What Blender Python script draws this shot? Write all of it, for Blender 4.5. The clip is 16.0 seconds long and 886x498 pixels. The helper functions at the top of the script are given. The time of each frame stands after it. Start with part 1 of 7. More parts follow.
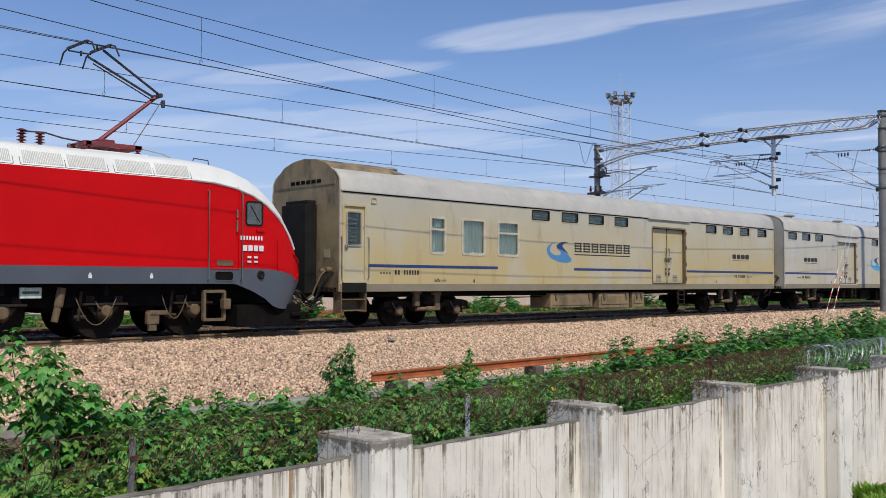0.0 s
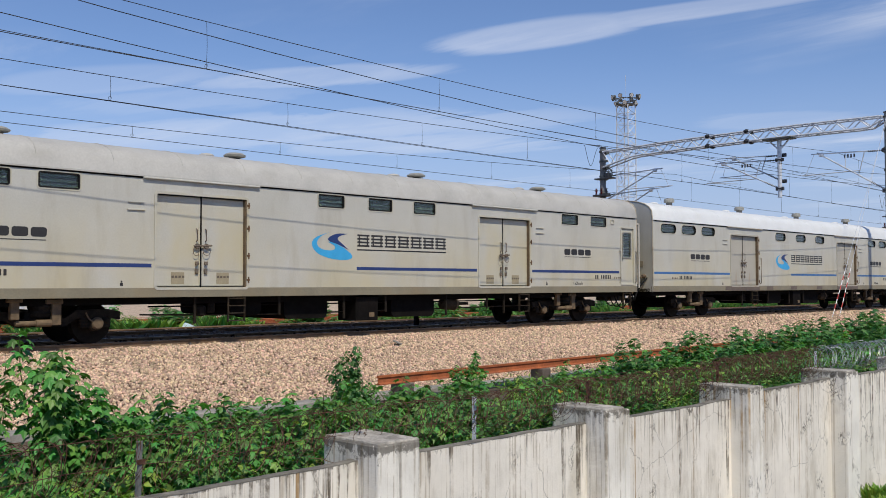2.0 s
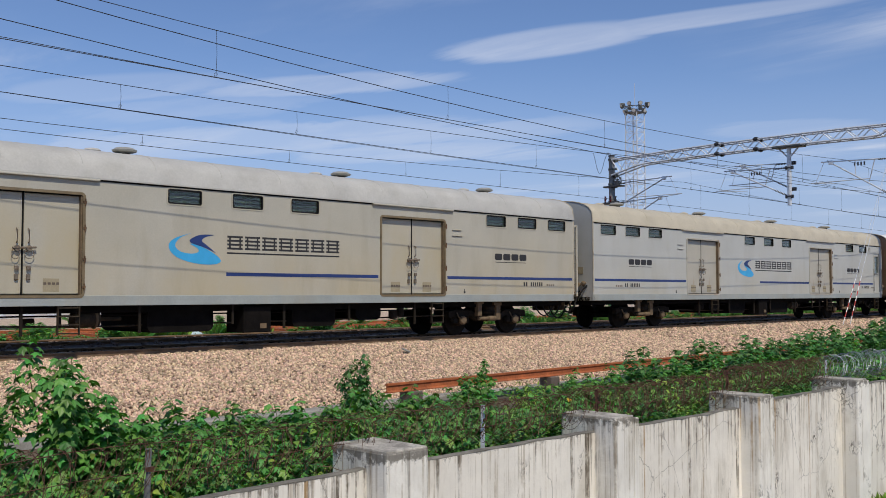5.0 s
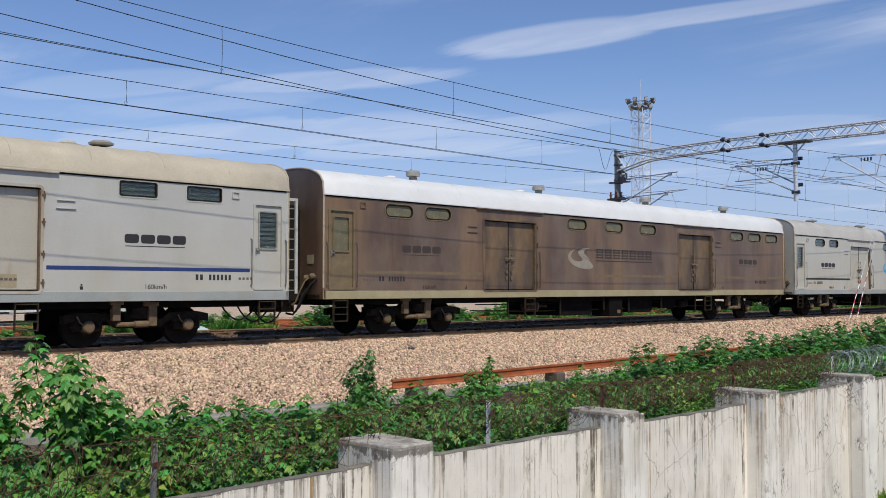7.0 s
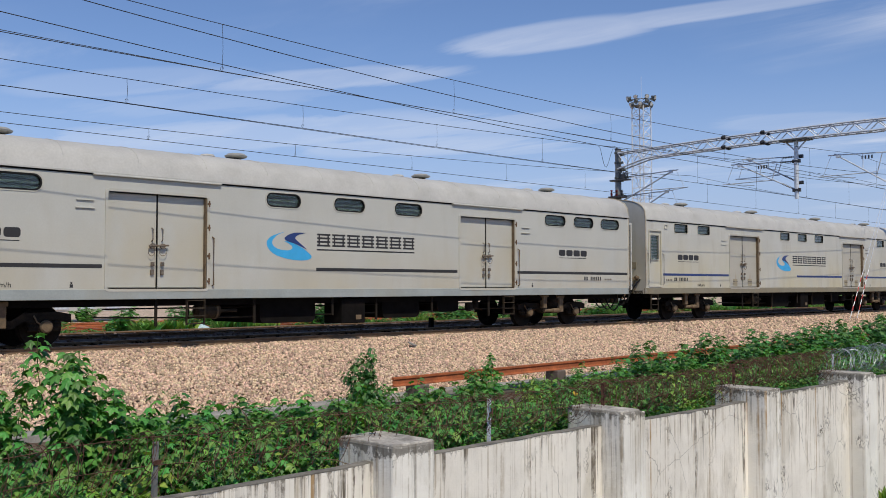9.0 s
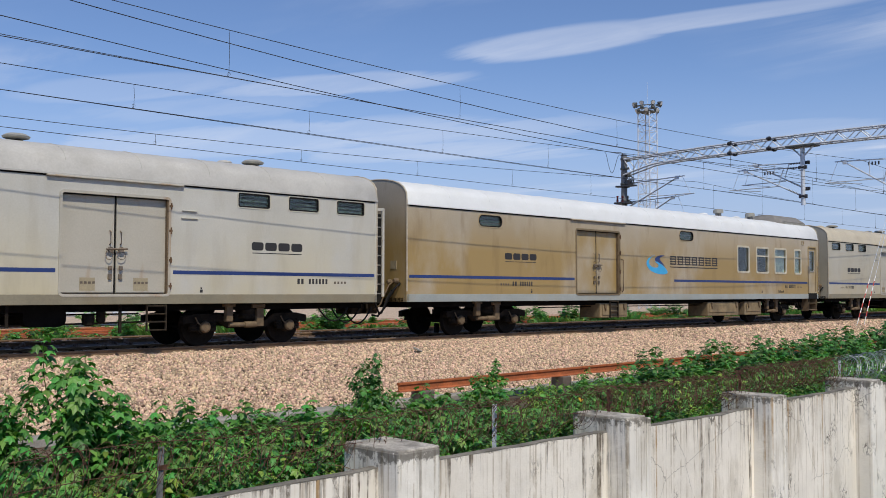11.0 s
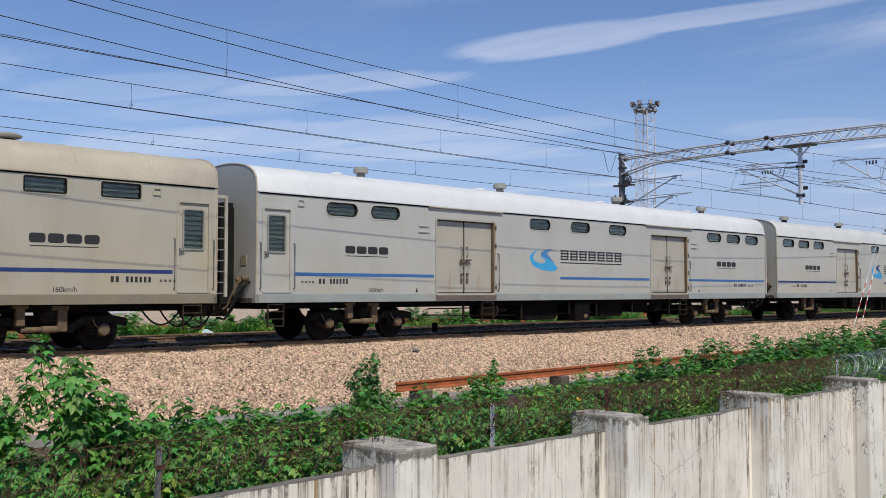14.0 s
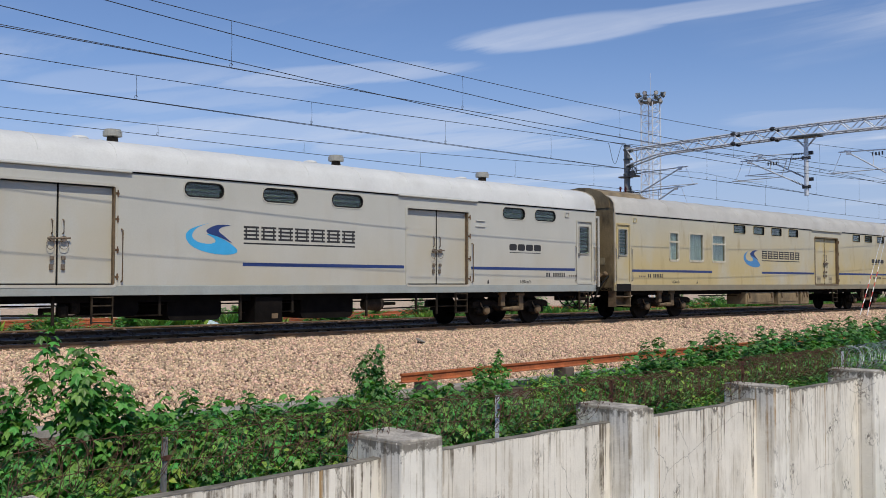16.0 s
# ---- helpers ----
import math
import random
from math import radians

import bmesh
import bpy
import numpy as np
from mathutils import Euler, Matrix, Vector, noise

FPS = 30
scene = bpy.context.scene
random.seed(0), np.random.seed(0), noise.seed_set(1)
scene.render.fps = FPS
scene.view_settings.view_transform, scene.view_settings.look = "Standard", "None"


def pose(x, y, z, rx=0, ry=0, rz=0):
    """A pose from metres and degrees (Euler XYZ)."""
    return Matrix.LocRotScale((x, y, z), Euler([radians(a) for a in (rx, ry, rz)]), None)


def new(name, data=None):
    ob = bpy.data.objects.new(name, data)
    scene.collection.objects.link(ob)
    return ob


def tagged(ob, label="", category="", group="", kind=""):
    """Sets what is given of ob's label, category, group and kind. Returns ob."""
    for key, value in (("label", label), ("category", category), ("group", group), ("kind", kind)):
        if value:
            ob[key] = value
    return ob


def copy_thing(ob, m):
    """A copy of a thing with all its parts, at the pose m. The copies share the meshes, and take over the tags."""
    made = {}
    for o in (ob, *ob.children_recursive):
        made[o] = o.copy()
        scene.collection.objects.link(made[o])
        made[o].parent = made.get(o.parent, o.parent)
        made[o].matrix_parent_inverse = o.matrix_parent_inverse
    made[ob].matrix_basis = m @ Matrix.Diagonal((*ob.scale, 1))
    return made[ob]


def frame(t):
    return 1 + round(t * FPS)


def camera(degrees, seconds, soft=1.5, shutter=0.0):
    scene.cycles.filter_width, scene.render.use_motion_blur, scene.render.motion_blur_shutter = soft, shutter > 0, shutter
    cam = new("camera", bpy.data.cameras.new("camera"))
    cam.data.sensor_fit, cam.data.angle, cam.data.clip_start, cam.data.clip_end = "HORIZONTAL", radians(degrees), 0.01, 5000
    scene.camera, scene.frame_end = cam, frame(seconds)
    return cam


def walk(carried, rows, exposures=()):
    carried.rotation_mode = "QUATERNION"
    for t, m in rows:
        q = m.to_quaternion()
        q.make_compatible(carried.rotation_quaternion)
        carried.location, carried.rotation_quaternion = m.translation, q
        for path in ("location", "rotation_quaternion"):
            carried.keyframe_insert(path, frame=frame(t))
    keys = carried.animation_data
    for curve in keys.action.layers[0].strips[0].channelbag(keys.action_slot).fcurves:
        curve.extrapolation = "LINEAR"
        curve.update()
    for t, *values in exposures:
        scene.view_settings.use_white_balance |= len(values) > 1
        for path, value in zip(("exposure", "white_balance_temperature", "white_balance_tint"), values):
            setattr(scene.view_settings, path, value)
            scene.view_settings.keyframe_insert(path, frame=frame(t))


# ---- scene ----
cam = camera(50.034, 16.0, soft=0.5)
EYE = Vector((0.0, 0.0, 1.28))

# seconds, yaw, pitch, roll of the hand-held camera, which stands in one place
TURNS = [
    (0.0, -45.263, 2.018, -0.091), (0.5, -45.174, 1.973, -0.074), (1.0, -45.288, 1.995, -0.020), (1.5, -45.134, 2.188, 0.071),
    (2.0, -44.907, 2.194, 0.123), (2.5, -44.878, 2.233, 0.063), (3.0, -44.507, 2.645, 0.145), (3.5, -44.302, 2.692, 0.129),
    (4.0, -44.376, 2.711, 0.093), (6.5, -44.266, 2.547, -0.013), (7.0, -44.054, 2.423, 0.070), (7.5, -43.992, 2.347, 0.239),
    (8.0, -44.225, 2.099, 0.136), (10.5, -43.618, 2.666, 0.003), (11.0, -43.674, 2.637, -0.039), (11.5, -43.717, 2.764, 0.035),
    (12.0, -43.876, 2.816, 0.046), (12.5, -43.920, 2.900, -0.002), (13.0, -43.602, 2.870, 0.049), (13.5, -43.420, 2.771, 0.005),
    (14.0, -43.796, 2.607, 0.019), (14.5, -43.705, 2.328, -0.128), (15.0, -43.793, 2.104, -0.146), (15.5, -43.554, 1.971, -0.039),
    (16.0, -43.505, 2.085, -0.005)]
walk(cam, [(t, pose(EYE.x, EYE.y, EYE.z, 90 + pi_, ro, ya)) for t, ya, pi_, ro in TURNS], [(t, ev, 6350, 11) for t, ev in ((0.0, -0.03), (2.5, -0.08), (3.5, -0.15), (4.2, -0.15), (6.5, -0.06), (7.0, -0.04), (8.0, -0.10), (10.4, -0.05), (13.5, -0.05), (14.5, -0.10), (16.0, -0.11))])

# ---- plan: x along the track, y away from the camera, z = 0 at rail top ----
SIDE = 19.89            # near side of the train
TRACK = SIDE + 1.55     # centre of its track
TRACK2, TRACK3 = TRACK + 5.0, TRACK + 10.0
GANTRY_X, POST_Y, FAR_POST_Y = 51.73, 18.65, 36.87
WALL_Y = 5.70           # front of the wall's pillars
SUN_AZ, SUN_EL = 20.0, 52.5   # degrees from -y towards -x; above the horizon

# ---- world and light ----
sun_dir = Vector((-math.sin(radians(SUN_AZ)) * math.cos(radians(SUN_EL)), -math.cos(radians(SUN_AZ)) * math.cos(radians(SUN_EL)), math.sin(radians(SUN_EL))))
sun = new("sun", bpy.data.lights.new("sun", "SUN"))
sun.data.energy, sun.data.angle, sun.data.color = 3.5, radians(0.5), (1.0, 0.905, 0.72)
sun.rotation_mode = "QUATERNION"
sun.rotation_quaternion = sun_dir.to_track_quat("Z", "Y")

world = bpy.data.worlds.new("sky")
scene.world = world
world.use_nodes = True
wn = world.node_tree.nodes
wl = world.node_tree.links
wn.clear()
sky = wn.new("ShaderNodeTexSky")
sky.sky_type, sky.sun_disc = "NISHITA", False
sky.sun_elevation, sky.sun_rotation = radians(SUN_EL), math.atan2(sun_dir.x, sun_dir.y)
sky.air_density, sky.dust_density, sky.ozone_density = 1.0, 0.0, 4.5
SKY_STRENGTH = 0.105


def wmath(op, a, b=None, c=None):
    n = wn.new("ShaderNodeMath")
    n.operation = op
    for i, v in enumerate((a, b, c)):
        if v is None:
            continue
        if isinstance(v, (int, float)):
            n.inputs[i].default_value = v
        else:
            wl.new(v, n.inputs[i])
    return n.outputs[0]


# thin clouds on a high plane: direction / height gives the place on that plane
geo = wn.new("ShaderNodeTexCoord")
sep = wn.new("ShaderNodeSeparateXYZ")
wl.new(geo.outputs["Generated"], sep.inputs[0])
up = wmath("MAXIMUM", sep.outputs[2], 0.03)
cu, cv = wmath("DIVIDE", sep.outputs[0], up), wmath("DIVIDE", sep.outputs[1], up)
comb = wn.new("ShaderNodeCombineXYZ")
wl.new(cu, comb.inputs[0])
wl.new(cv, comb.inputs[1])


def cloud_noise(scale, detail, rough, stretch, turn, shift, lo, hi):
    mp = wn.new("ShaderNodeMapping")
    mp.inputs["Location"].default_value = shift
    mp.inputs["Rotation"].default_value = (0, 0, radians(turn))
    mp.inputs["Scale"].default_value = stretch
    wl.new(comb.outputs[0], mp.inputs[0])
    nz = wn.new("ShaderNodeTexNoise")
    nz.inputs["Scale"].default_value, nz.inputs["Detail"].default_value, nz.inputs["Roughness"].default_value = scale, detail, rough
    nz.inputs["Distortion"].default_value = 0.4
    wl.new(mp.outputs[0], nz.inputs["Vector"])
    r = wn.new("ShaderNodeMapRange")
    r.interpolation_type = "SMOOTHSTEP"
    r.inputs[1].default_value, r.inputs[2].default_value = lo, hi
    wl.new(nz.outputs[0], r.inputs[0])
    return r.outputs[0]


def soft_blob(u0, v0, turn, a, b, edge, warp):
    """A long bank of cirrus about (u0, v0) on the cloud plane."""
    c_, s_ = math.cos(radians(turn)), math.sin(radians(turn))
    du, dv = wmath("SUBTRACT", cu, u0), wmath("SUBTRACT", cv, v0)
    p = wmath("DIVIDE", wmath("ADD", wmath("MULTIPLY", du, c_), wmath("MULTIPLY", dv, s_)), a)
    q = wmath("DIVIDE", wmath("SUBTRACT", wmath("MULTIPLY", dv, c_), wmath("MULTIPLY", du, s_)), b)
    r2 = wmath("ADD", wmath("MULTIPLY", p, p), wmath("MULTIPLY", q, q))
    r2 = wmath("ADD", r2, warp)
    m = wn.new("ShaderNodeMapRange")
    m.interpolation_type = "SMOOTHSTEP"
    m.inputs[1].default_value, m.inputs[2].default_value, m.inputs[3].default_value, m.inputs[4].default_value = 1.0 - edge, 1.0 + edge, 1.0, 0.0
    wl.new(r2, m.inputs[0])
    return m.outputs[0]


fine = cloud_noise(1.3, 9, 0.62, (1.0, 0.35, 1), 20, (3, 1, 0), 0.40, 0.72)
wide = cloud_noise(0.28, 5, 0.55, (1.0, 0.6, 1), 35, (1.7, 0.4, 0), 0.45, 0.66)
ragged = wmath("MULTIPLY", wmath("SUBTRACT", fine, 0.5), 2.3)
CLOUDS = [(2.93, 2.42, -76.0, 0.34, 0.15, 0.66), (3.03, 1.95, -74.0, 0.5, 0.085, 0.58), (2.75, 3.65, -60.0, 0.5, 0.16, 0.5), (3.5, 5.2, -60.0, 1.5, 0.45, 0.46), (4.6, 4.9, -50.0, 0.9, 0.4, 0.42), (2.1, 4.4, -62.0, 0.5, 0.2, 0.3), (2.6, 4.6, -65.0, 0.6, 0.25, 0.2), (5.6, 2.6, -40.0, 0.5, 0.25, 0.25)]
bank = None
for u0, v0, turn, a, b, amount in CLOUDS:
    one = wmath("MULTIPLY", wmath("MULTIPLY", soft_blob(u0, v0, turn, a, b, 0.8, ragged), amount), wmath("MULTIPLY_ADD", fine, 0.7, 0.5))
    bank = one if bank is None else wmath("MAXIMUM", bank, one)
thin = wmath("MULTIPLY", wmath("MULTIPLY", wide, fine), 0.85)
cover = wmath("MAXIMUM", bank, thin)
low = wn.new("ShaderNodeMapRange")
low.inputs[1].default_value, low.inputs[2].default_value, low.inputs[3].default_value, low.inputs[4].default_value = 0.0, 0.12, 0.25, 1.0
wl.new(sep.outputs[2], low.inputs[0])
cover = wmath("MULTIPLY", cover, low.outputs[0])
white = wn.new("ShaderNodeRGB")
white.outputs[0].default_value = (7.3, 7.7, 8.6, 1)
mixc = wn.new("ShaderNodeMix")
mixc.data_type = "RGBA"
wl.new(cover, mixc.inputs[0])
tint = wn.new("ShaderNodeMix")
tint.data_type, tint.blend_type = "RGBA", "MULTIPLY"
tint.inputs[0].default_value = 1.0
tint.inputs[7].default_value = (0.97, 0.975, 1.09, 1)
wl.new(sky.outputs[0], tint.inputs[6])
haze = wn.new("ShaderNodeMix")
haze.data_type = "RGBA"
haze.inputs[7].default_value = (3.85, 4.65, 6.75, 1)
haze_amount = wn.new("ShaderNodeMapRange")
haze_amount.interpolation_type = "SMOOTHSTEP"
haze_amount.inputs[1].default_value, haze_amount.inputs[2].default_value, haze_amount.inputs[3].default_value, haze_amount.inputs[4].default_value = 0.02, 0.25, 0.72, 0.0
wl.new(sep.outputs[2], haze_amount.inputs[0])
wl.new(haze_amount.outputs[0], haze.inputs[0])
wl.new(tint.outputs[2], haze.inputs[6])
wl.new(haze.outputs[2], mixc.inputs[6])
wl.new(white.outputs[0], mixc.inputs[7])
bg = wn.new("ShaderNodeBackground")
bg.inputs[1].default_value = SKY_STRENGTH
wl.new(mixc.outputs[2], bg.inputs[0])
wout = wn.new("ShaderNodeOutputWorld")
wl.new(bg.outputs[0], wout.inputs[0])


# ---- materials ----
def material(name, base, rough=0.6, metal=0.0, vary=0.12, scale=3.0, fine_scale=40.0, bump=0.15, stretch=(1, 1, 1), dirt=None, dirt_amount=0.0,
             dirt_scale=1.2, dirt_stretch=(1, 1, 0.15), dirt_range=(0.48, 0.72), per_object=0.0, per_island=0.0, transmission=0.0, coords="Object", rnd_hue=0.0, gloss=0.5, drip_z=None, rise_z=None, stain=None, stain_amount=0.0, stain_scale=1.0, stain_stretch=(1, 1, 1), stain_range=(0.5, 0.65)):
    m = bpy.data.materials.new(name)
    m.use_nodes = True
    n, l = m.node_tree.nodes, m.node_tree.links
    b = n["Principled BSDF"]
    b.inputs["Roughness"].default_value, b.inputs["Metallic"].default_value = rough, metal
    b.inputs["Transmission Weight"].default_value, b.inputs["Specular IOR Level"].default_value = transmission, gloss
    tc = n.new("ShaderNodeTexCoord")
    mp = n.new("ShaderNodeMapping")
    mp.inputs["Scale"].default_value = stretch
    l.new(tc.outputs[coords], mp.inputs[0])

    def nz(sc, det, src):
        k = n.new("ShaderNodeTexNoise")
        k.inputs["Scale"].default_value, k.inputs["Detail"].default_value, k.inputs["Roughness"].default_value = sc, det, 0.6
        l.new(src, k.inputs["Vector"])
        return k.outputs[0]

    def mixrgb(fac, a, c, mode="MIX"):
        k = n.new("ShaderNodeMix")
        k.data_type, k.blend_type = "RGBA", mode
        for sock, v in ((k.inputs[0], fac), (k.inputs[6], a), (k.inputs[7], c)):
            if isinstance(v, (int, float)):
                sock.default_value = v
            elif isinstance(v, tuple):
                sock.default_value = (*v, 1)
            else:
                l.new(v, sock)
        return k.outputs[2]

    big, small = nz(scale, 4, mp.outputs[0]), nz(fine_scale, 3, mp.outputs[0])
    dark, light = tuple(c * (1 - vary * 1.6) for c in base), tuple(min(1, c * (1 + vary * 1.6)) for c in base)
    rr = n.new("ShaderNodeMapRange")
    rr.inputs[1].default_value, rr.inputs[2].default_value = 0.3, 0.7
    l.new(big, rr.inputs[0])
    col = mixrgb(rr.outputs[0], dark, light)
    fr = n.new("ShaderNodeMapRange")
    fr.inputs[1].default_value, fr.inputs[2].default_value, fr.inputs[3].default_value, fr.inputs[4].default_value = 0.3, 0.7, 1 - vary, 1 + vary
    l.new(small, fr.inputs[0])
    col = mixrgb(1.0, col, fr.outputs[0], "MULTIPLY")
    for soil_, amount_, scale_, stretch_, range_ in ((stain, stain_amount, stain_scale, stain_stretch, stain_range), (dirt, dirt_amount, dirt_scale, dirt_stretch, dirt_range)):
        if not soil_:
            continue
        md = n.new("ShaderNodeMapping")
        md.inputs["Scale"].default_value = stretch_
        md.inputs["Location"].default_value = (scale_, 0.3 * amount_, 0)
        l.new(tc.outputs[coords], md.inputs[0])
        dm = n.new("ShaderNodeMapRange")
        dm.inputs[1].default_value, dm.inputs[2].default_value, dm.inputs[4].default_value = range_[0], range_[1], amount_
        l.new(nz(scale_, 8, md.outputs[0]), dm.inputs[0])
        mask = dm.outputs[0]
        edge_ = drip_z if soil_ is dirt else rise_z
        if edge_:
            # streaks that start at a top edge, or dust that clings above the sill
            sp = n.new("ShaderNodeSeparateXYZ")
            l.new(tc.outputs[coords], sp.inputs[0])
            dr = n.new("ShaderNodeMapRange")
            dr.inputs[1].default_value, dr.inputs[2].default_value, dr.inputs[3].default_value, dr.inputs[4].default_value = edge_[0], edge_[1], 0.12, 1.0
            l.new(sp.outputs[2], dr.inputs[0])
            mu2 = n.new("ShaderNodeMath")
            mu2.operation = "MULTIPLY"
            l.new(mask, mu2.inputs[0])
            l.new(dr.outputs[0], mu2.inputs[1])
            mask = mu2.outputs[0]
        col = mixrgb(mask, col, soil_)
    if per_object or per_island:
        src = n.new("ShaderNodeObjectInfo").outputs["Random"] if per_object else n.new("ShaderNodeNewGeometry").outputs["Random Per Island"]
        k = per_object or per_island
        r = n.new("ShaderNodeMapRange")
        r.inputs[3].default_value, r.inputs[4].default_value = 1 - k, 1 + k
        l.new(src, r.inputs[0])
        col = mixrgb(1.0, col, r.outputs[0], "MULTIPLY")
        if rnd_hue:
            h = n.new("ShaderNodeHueSaturation")
            r2 = n.new("ShaderNodeMapRange")
            r2.inputs[3].default_value, r2.inputs[4].default_value = 0.5 - rnd_hue, 0.5 + rnd_hue
            wob = n.new("ShaderNodeMath")
            wob.operation = "FRACT"
            mu = n.new("ShaderNodeMath")
            mu.operation = "MULTIPLY"
            mu.inputs[1].default_value = 17.3
            l.new(src, mu.inputs[0])
            l.new(mu.outputs[0], wob.inputs[0])
            l.new(wob.outputs[0], r2.inputs[0])
            l.new(r2.outputs[0], h.inputs["Hue"])
            l.new(col, h.inputs["Color"])
            col = h.outputs[0]
    l.new(col, b.inputs["Base Color"])
    ro = n.new("ShaderNodeMapRange")
    ro.inputs[3].default_value, ro.inputs[4].default_value = max(0.02, rough - 0.1), min(1, rough + 0.1)
    l.new(big, ro.inputs[0])
    l.new(ro.outputs[0], b.inputs["Roughness"])
    if bump:
        bp = n.new("ShaderNodeBump")
        bp.inputs["Strength"].default_value, bp.inputs["Distance"].default_value = bump, 0.01
        l.new(small, bp.inputs["Height"])
        l.new(bp.outputs[0], b.inputs["Normal"])
    return m


M = {}
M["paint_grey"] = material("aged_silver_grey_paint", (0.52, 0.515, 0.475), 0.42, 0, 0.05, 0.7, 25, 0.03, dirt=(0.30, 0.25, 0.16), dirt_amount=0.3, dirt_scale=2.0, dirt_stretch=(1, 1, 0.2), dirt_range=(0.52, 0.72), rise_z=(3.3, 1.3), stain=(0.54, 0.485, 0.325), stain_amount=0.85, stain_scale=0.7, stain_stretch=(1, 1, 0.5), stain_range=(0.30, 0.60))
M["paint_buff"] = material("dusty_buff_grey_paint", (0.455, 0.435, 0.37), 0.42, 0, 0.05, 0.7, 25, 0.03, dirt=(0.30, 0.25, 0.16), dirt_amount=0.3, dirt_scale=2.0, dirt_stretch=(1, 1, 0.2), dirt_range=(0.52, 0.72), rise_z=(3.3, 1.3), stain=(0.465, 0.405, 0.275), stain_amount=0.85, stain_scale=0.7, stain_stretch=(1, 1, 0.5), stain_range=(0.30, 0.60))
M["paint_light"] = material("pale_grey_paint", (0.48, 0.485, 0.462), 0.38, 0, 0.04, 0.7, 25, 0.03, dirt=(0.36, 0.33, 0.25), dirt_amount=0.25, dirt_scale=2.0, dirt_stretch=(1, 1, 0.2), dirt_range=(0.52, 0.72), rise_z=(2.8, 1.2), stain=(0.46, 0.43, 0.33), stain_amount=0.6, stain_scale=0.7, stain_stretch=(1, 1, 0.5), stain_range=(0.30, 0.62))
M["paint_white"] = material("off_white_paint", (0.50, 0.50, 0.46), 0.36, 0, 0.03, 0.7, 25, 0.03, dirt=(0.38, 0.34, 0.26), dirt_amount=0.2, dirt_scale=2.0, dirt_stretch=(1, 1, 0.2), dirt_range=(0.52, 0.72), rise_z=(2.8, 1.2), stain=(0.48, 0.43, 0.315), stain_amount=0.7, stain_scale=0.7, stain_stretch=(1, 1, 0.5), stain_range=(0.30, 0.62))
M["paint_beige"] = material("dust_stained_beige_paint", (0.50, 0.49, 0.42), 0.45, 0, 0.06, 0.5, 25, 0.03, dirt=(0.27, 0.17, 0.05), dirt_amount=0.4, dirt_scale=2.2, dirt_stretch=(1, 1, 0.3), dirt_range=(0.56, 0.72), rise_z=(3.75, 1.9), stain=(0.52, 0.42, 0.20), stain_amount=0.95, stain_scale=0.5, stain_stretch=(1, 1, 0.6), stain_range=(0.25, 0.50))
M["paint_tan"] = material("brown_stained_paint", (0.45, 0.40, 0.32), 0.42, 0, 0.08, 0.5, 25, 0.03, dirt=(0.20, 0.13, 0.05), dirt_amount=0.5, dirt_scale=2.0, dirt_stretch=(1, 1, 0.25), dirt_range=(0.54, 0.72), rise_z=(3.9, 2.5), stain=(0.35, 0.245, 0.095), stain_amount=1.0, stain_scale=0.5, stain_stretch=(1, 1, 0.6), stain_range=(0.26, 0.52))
M["paint_brown"] = material("soot_brown_paint", (0.122, 0.080, 0.060), 0.42, 0, 0.14, 0.6, 25, 0.04, stain=(0.20, 0.155, 0.12), stain_amount=0.6, stain_scale=0.8, stain_stretch=(1, 1, 0.6), stain_range=(0.46, 0.66), dirt=(0.25, 0.16, 0.085), dirt_amount=0.7, dirt_scale=1.3, dirt_range=(0.46, 0.68))
M["end_grime"] = material("oil_grimed_end_paint", (0.26, 0.20, 0.11), 0.6, 0, 0.15, 1.2, 25, 0.05, dirt=(0.05, 0.038, 0.025), dirt_amount=0.8, dirt_scale=1.6, dirt_stretch=(1, 1, 0.4), dirt_range=(0.45, 0.62))
M["window_cream"] = material("cream_window_frame_paint", (0.56, 0.52, 0.41), 0.45, 0, 0.07, 4, 40, 0.03, dirt=(0.33, 0.25, 0.13), dirt_amount=0.5, dirt_scale=3.0)
M["box_dust"] = material("dust_caked_equipment_box", (0.24, 0.18, 0.10), 0.8, 0, 0.18, 2.5, 40, 0.2, dirt=(0.06, 0.045, 0.03), dirt_amount=0.7, dirt_scale=1.8, dirt_stretch=(1, 1, 0.6))
M["lock_iron"] = material("weathered_lock_iron", (0.20, 0.165, 0.125), 0.5, 0.35, 0.18, 8, 60, 0.15, dirt=(0.14, 0.07, 0.03), dirt_amount=0.6, dirt_scale=6, dirt_stretch=(1, 1, 1))
M["edge_worn"] = material("worn_edge_paint", (0.46, 0.41, 0.32), 0.55, 0, 0.10, 3, 30, 0.05, dirt=(0.27, 0.15, 0.06), dirt_amount=0.6, dirt_scale=2.5, dirt_stretch=(1, 1, 0.6))
M["roof_grey"] = material("weathered_grey_roof", (0.47, 0.46, 0.43), 0.55, 0, 0.06, 1.0, 20, 0.05, dirt=(0.30, 0.28, 0.24), dirt_amount=0.35, dirt_stretch=(1, 1, 1))
M["roof_tan"] = material("dusty_tan_roof", (0.50, 0.45, 0.35), 0.6, 0, 0.06, 1.0, 20, 0.05, dirt=(0.33, 0.28, 0.20), dirt_amount=0.35, dirt_stretch=(1, 1, 1))
M["roof_white"] = material("white_roof_coating", (0.70, 0.72, 0.73), 0.55, 0, 0.03, 1.0, 20, 0.04, dirt=(0.62, 0.62, 0.58), dirt_amount=0.3, dirt_stretch=(1, 1, 1))
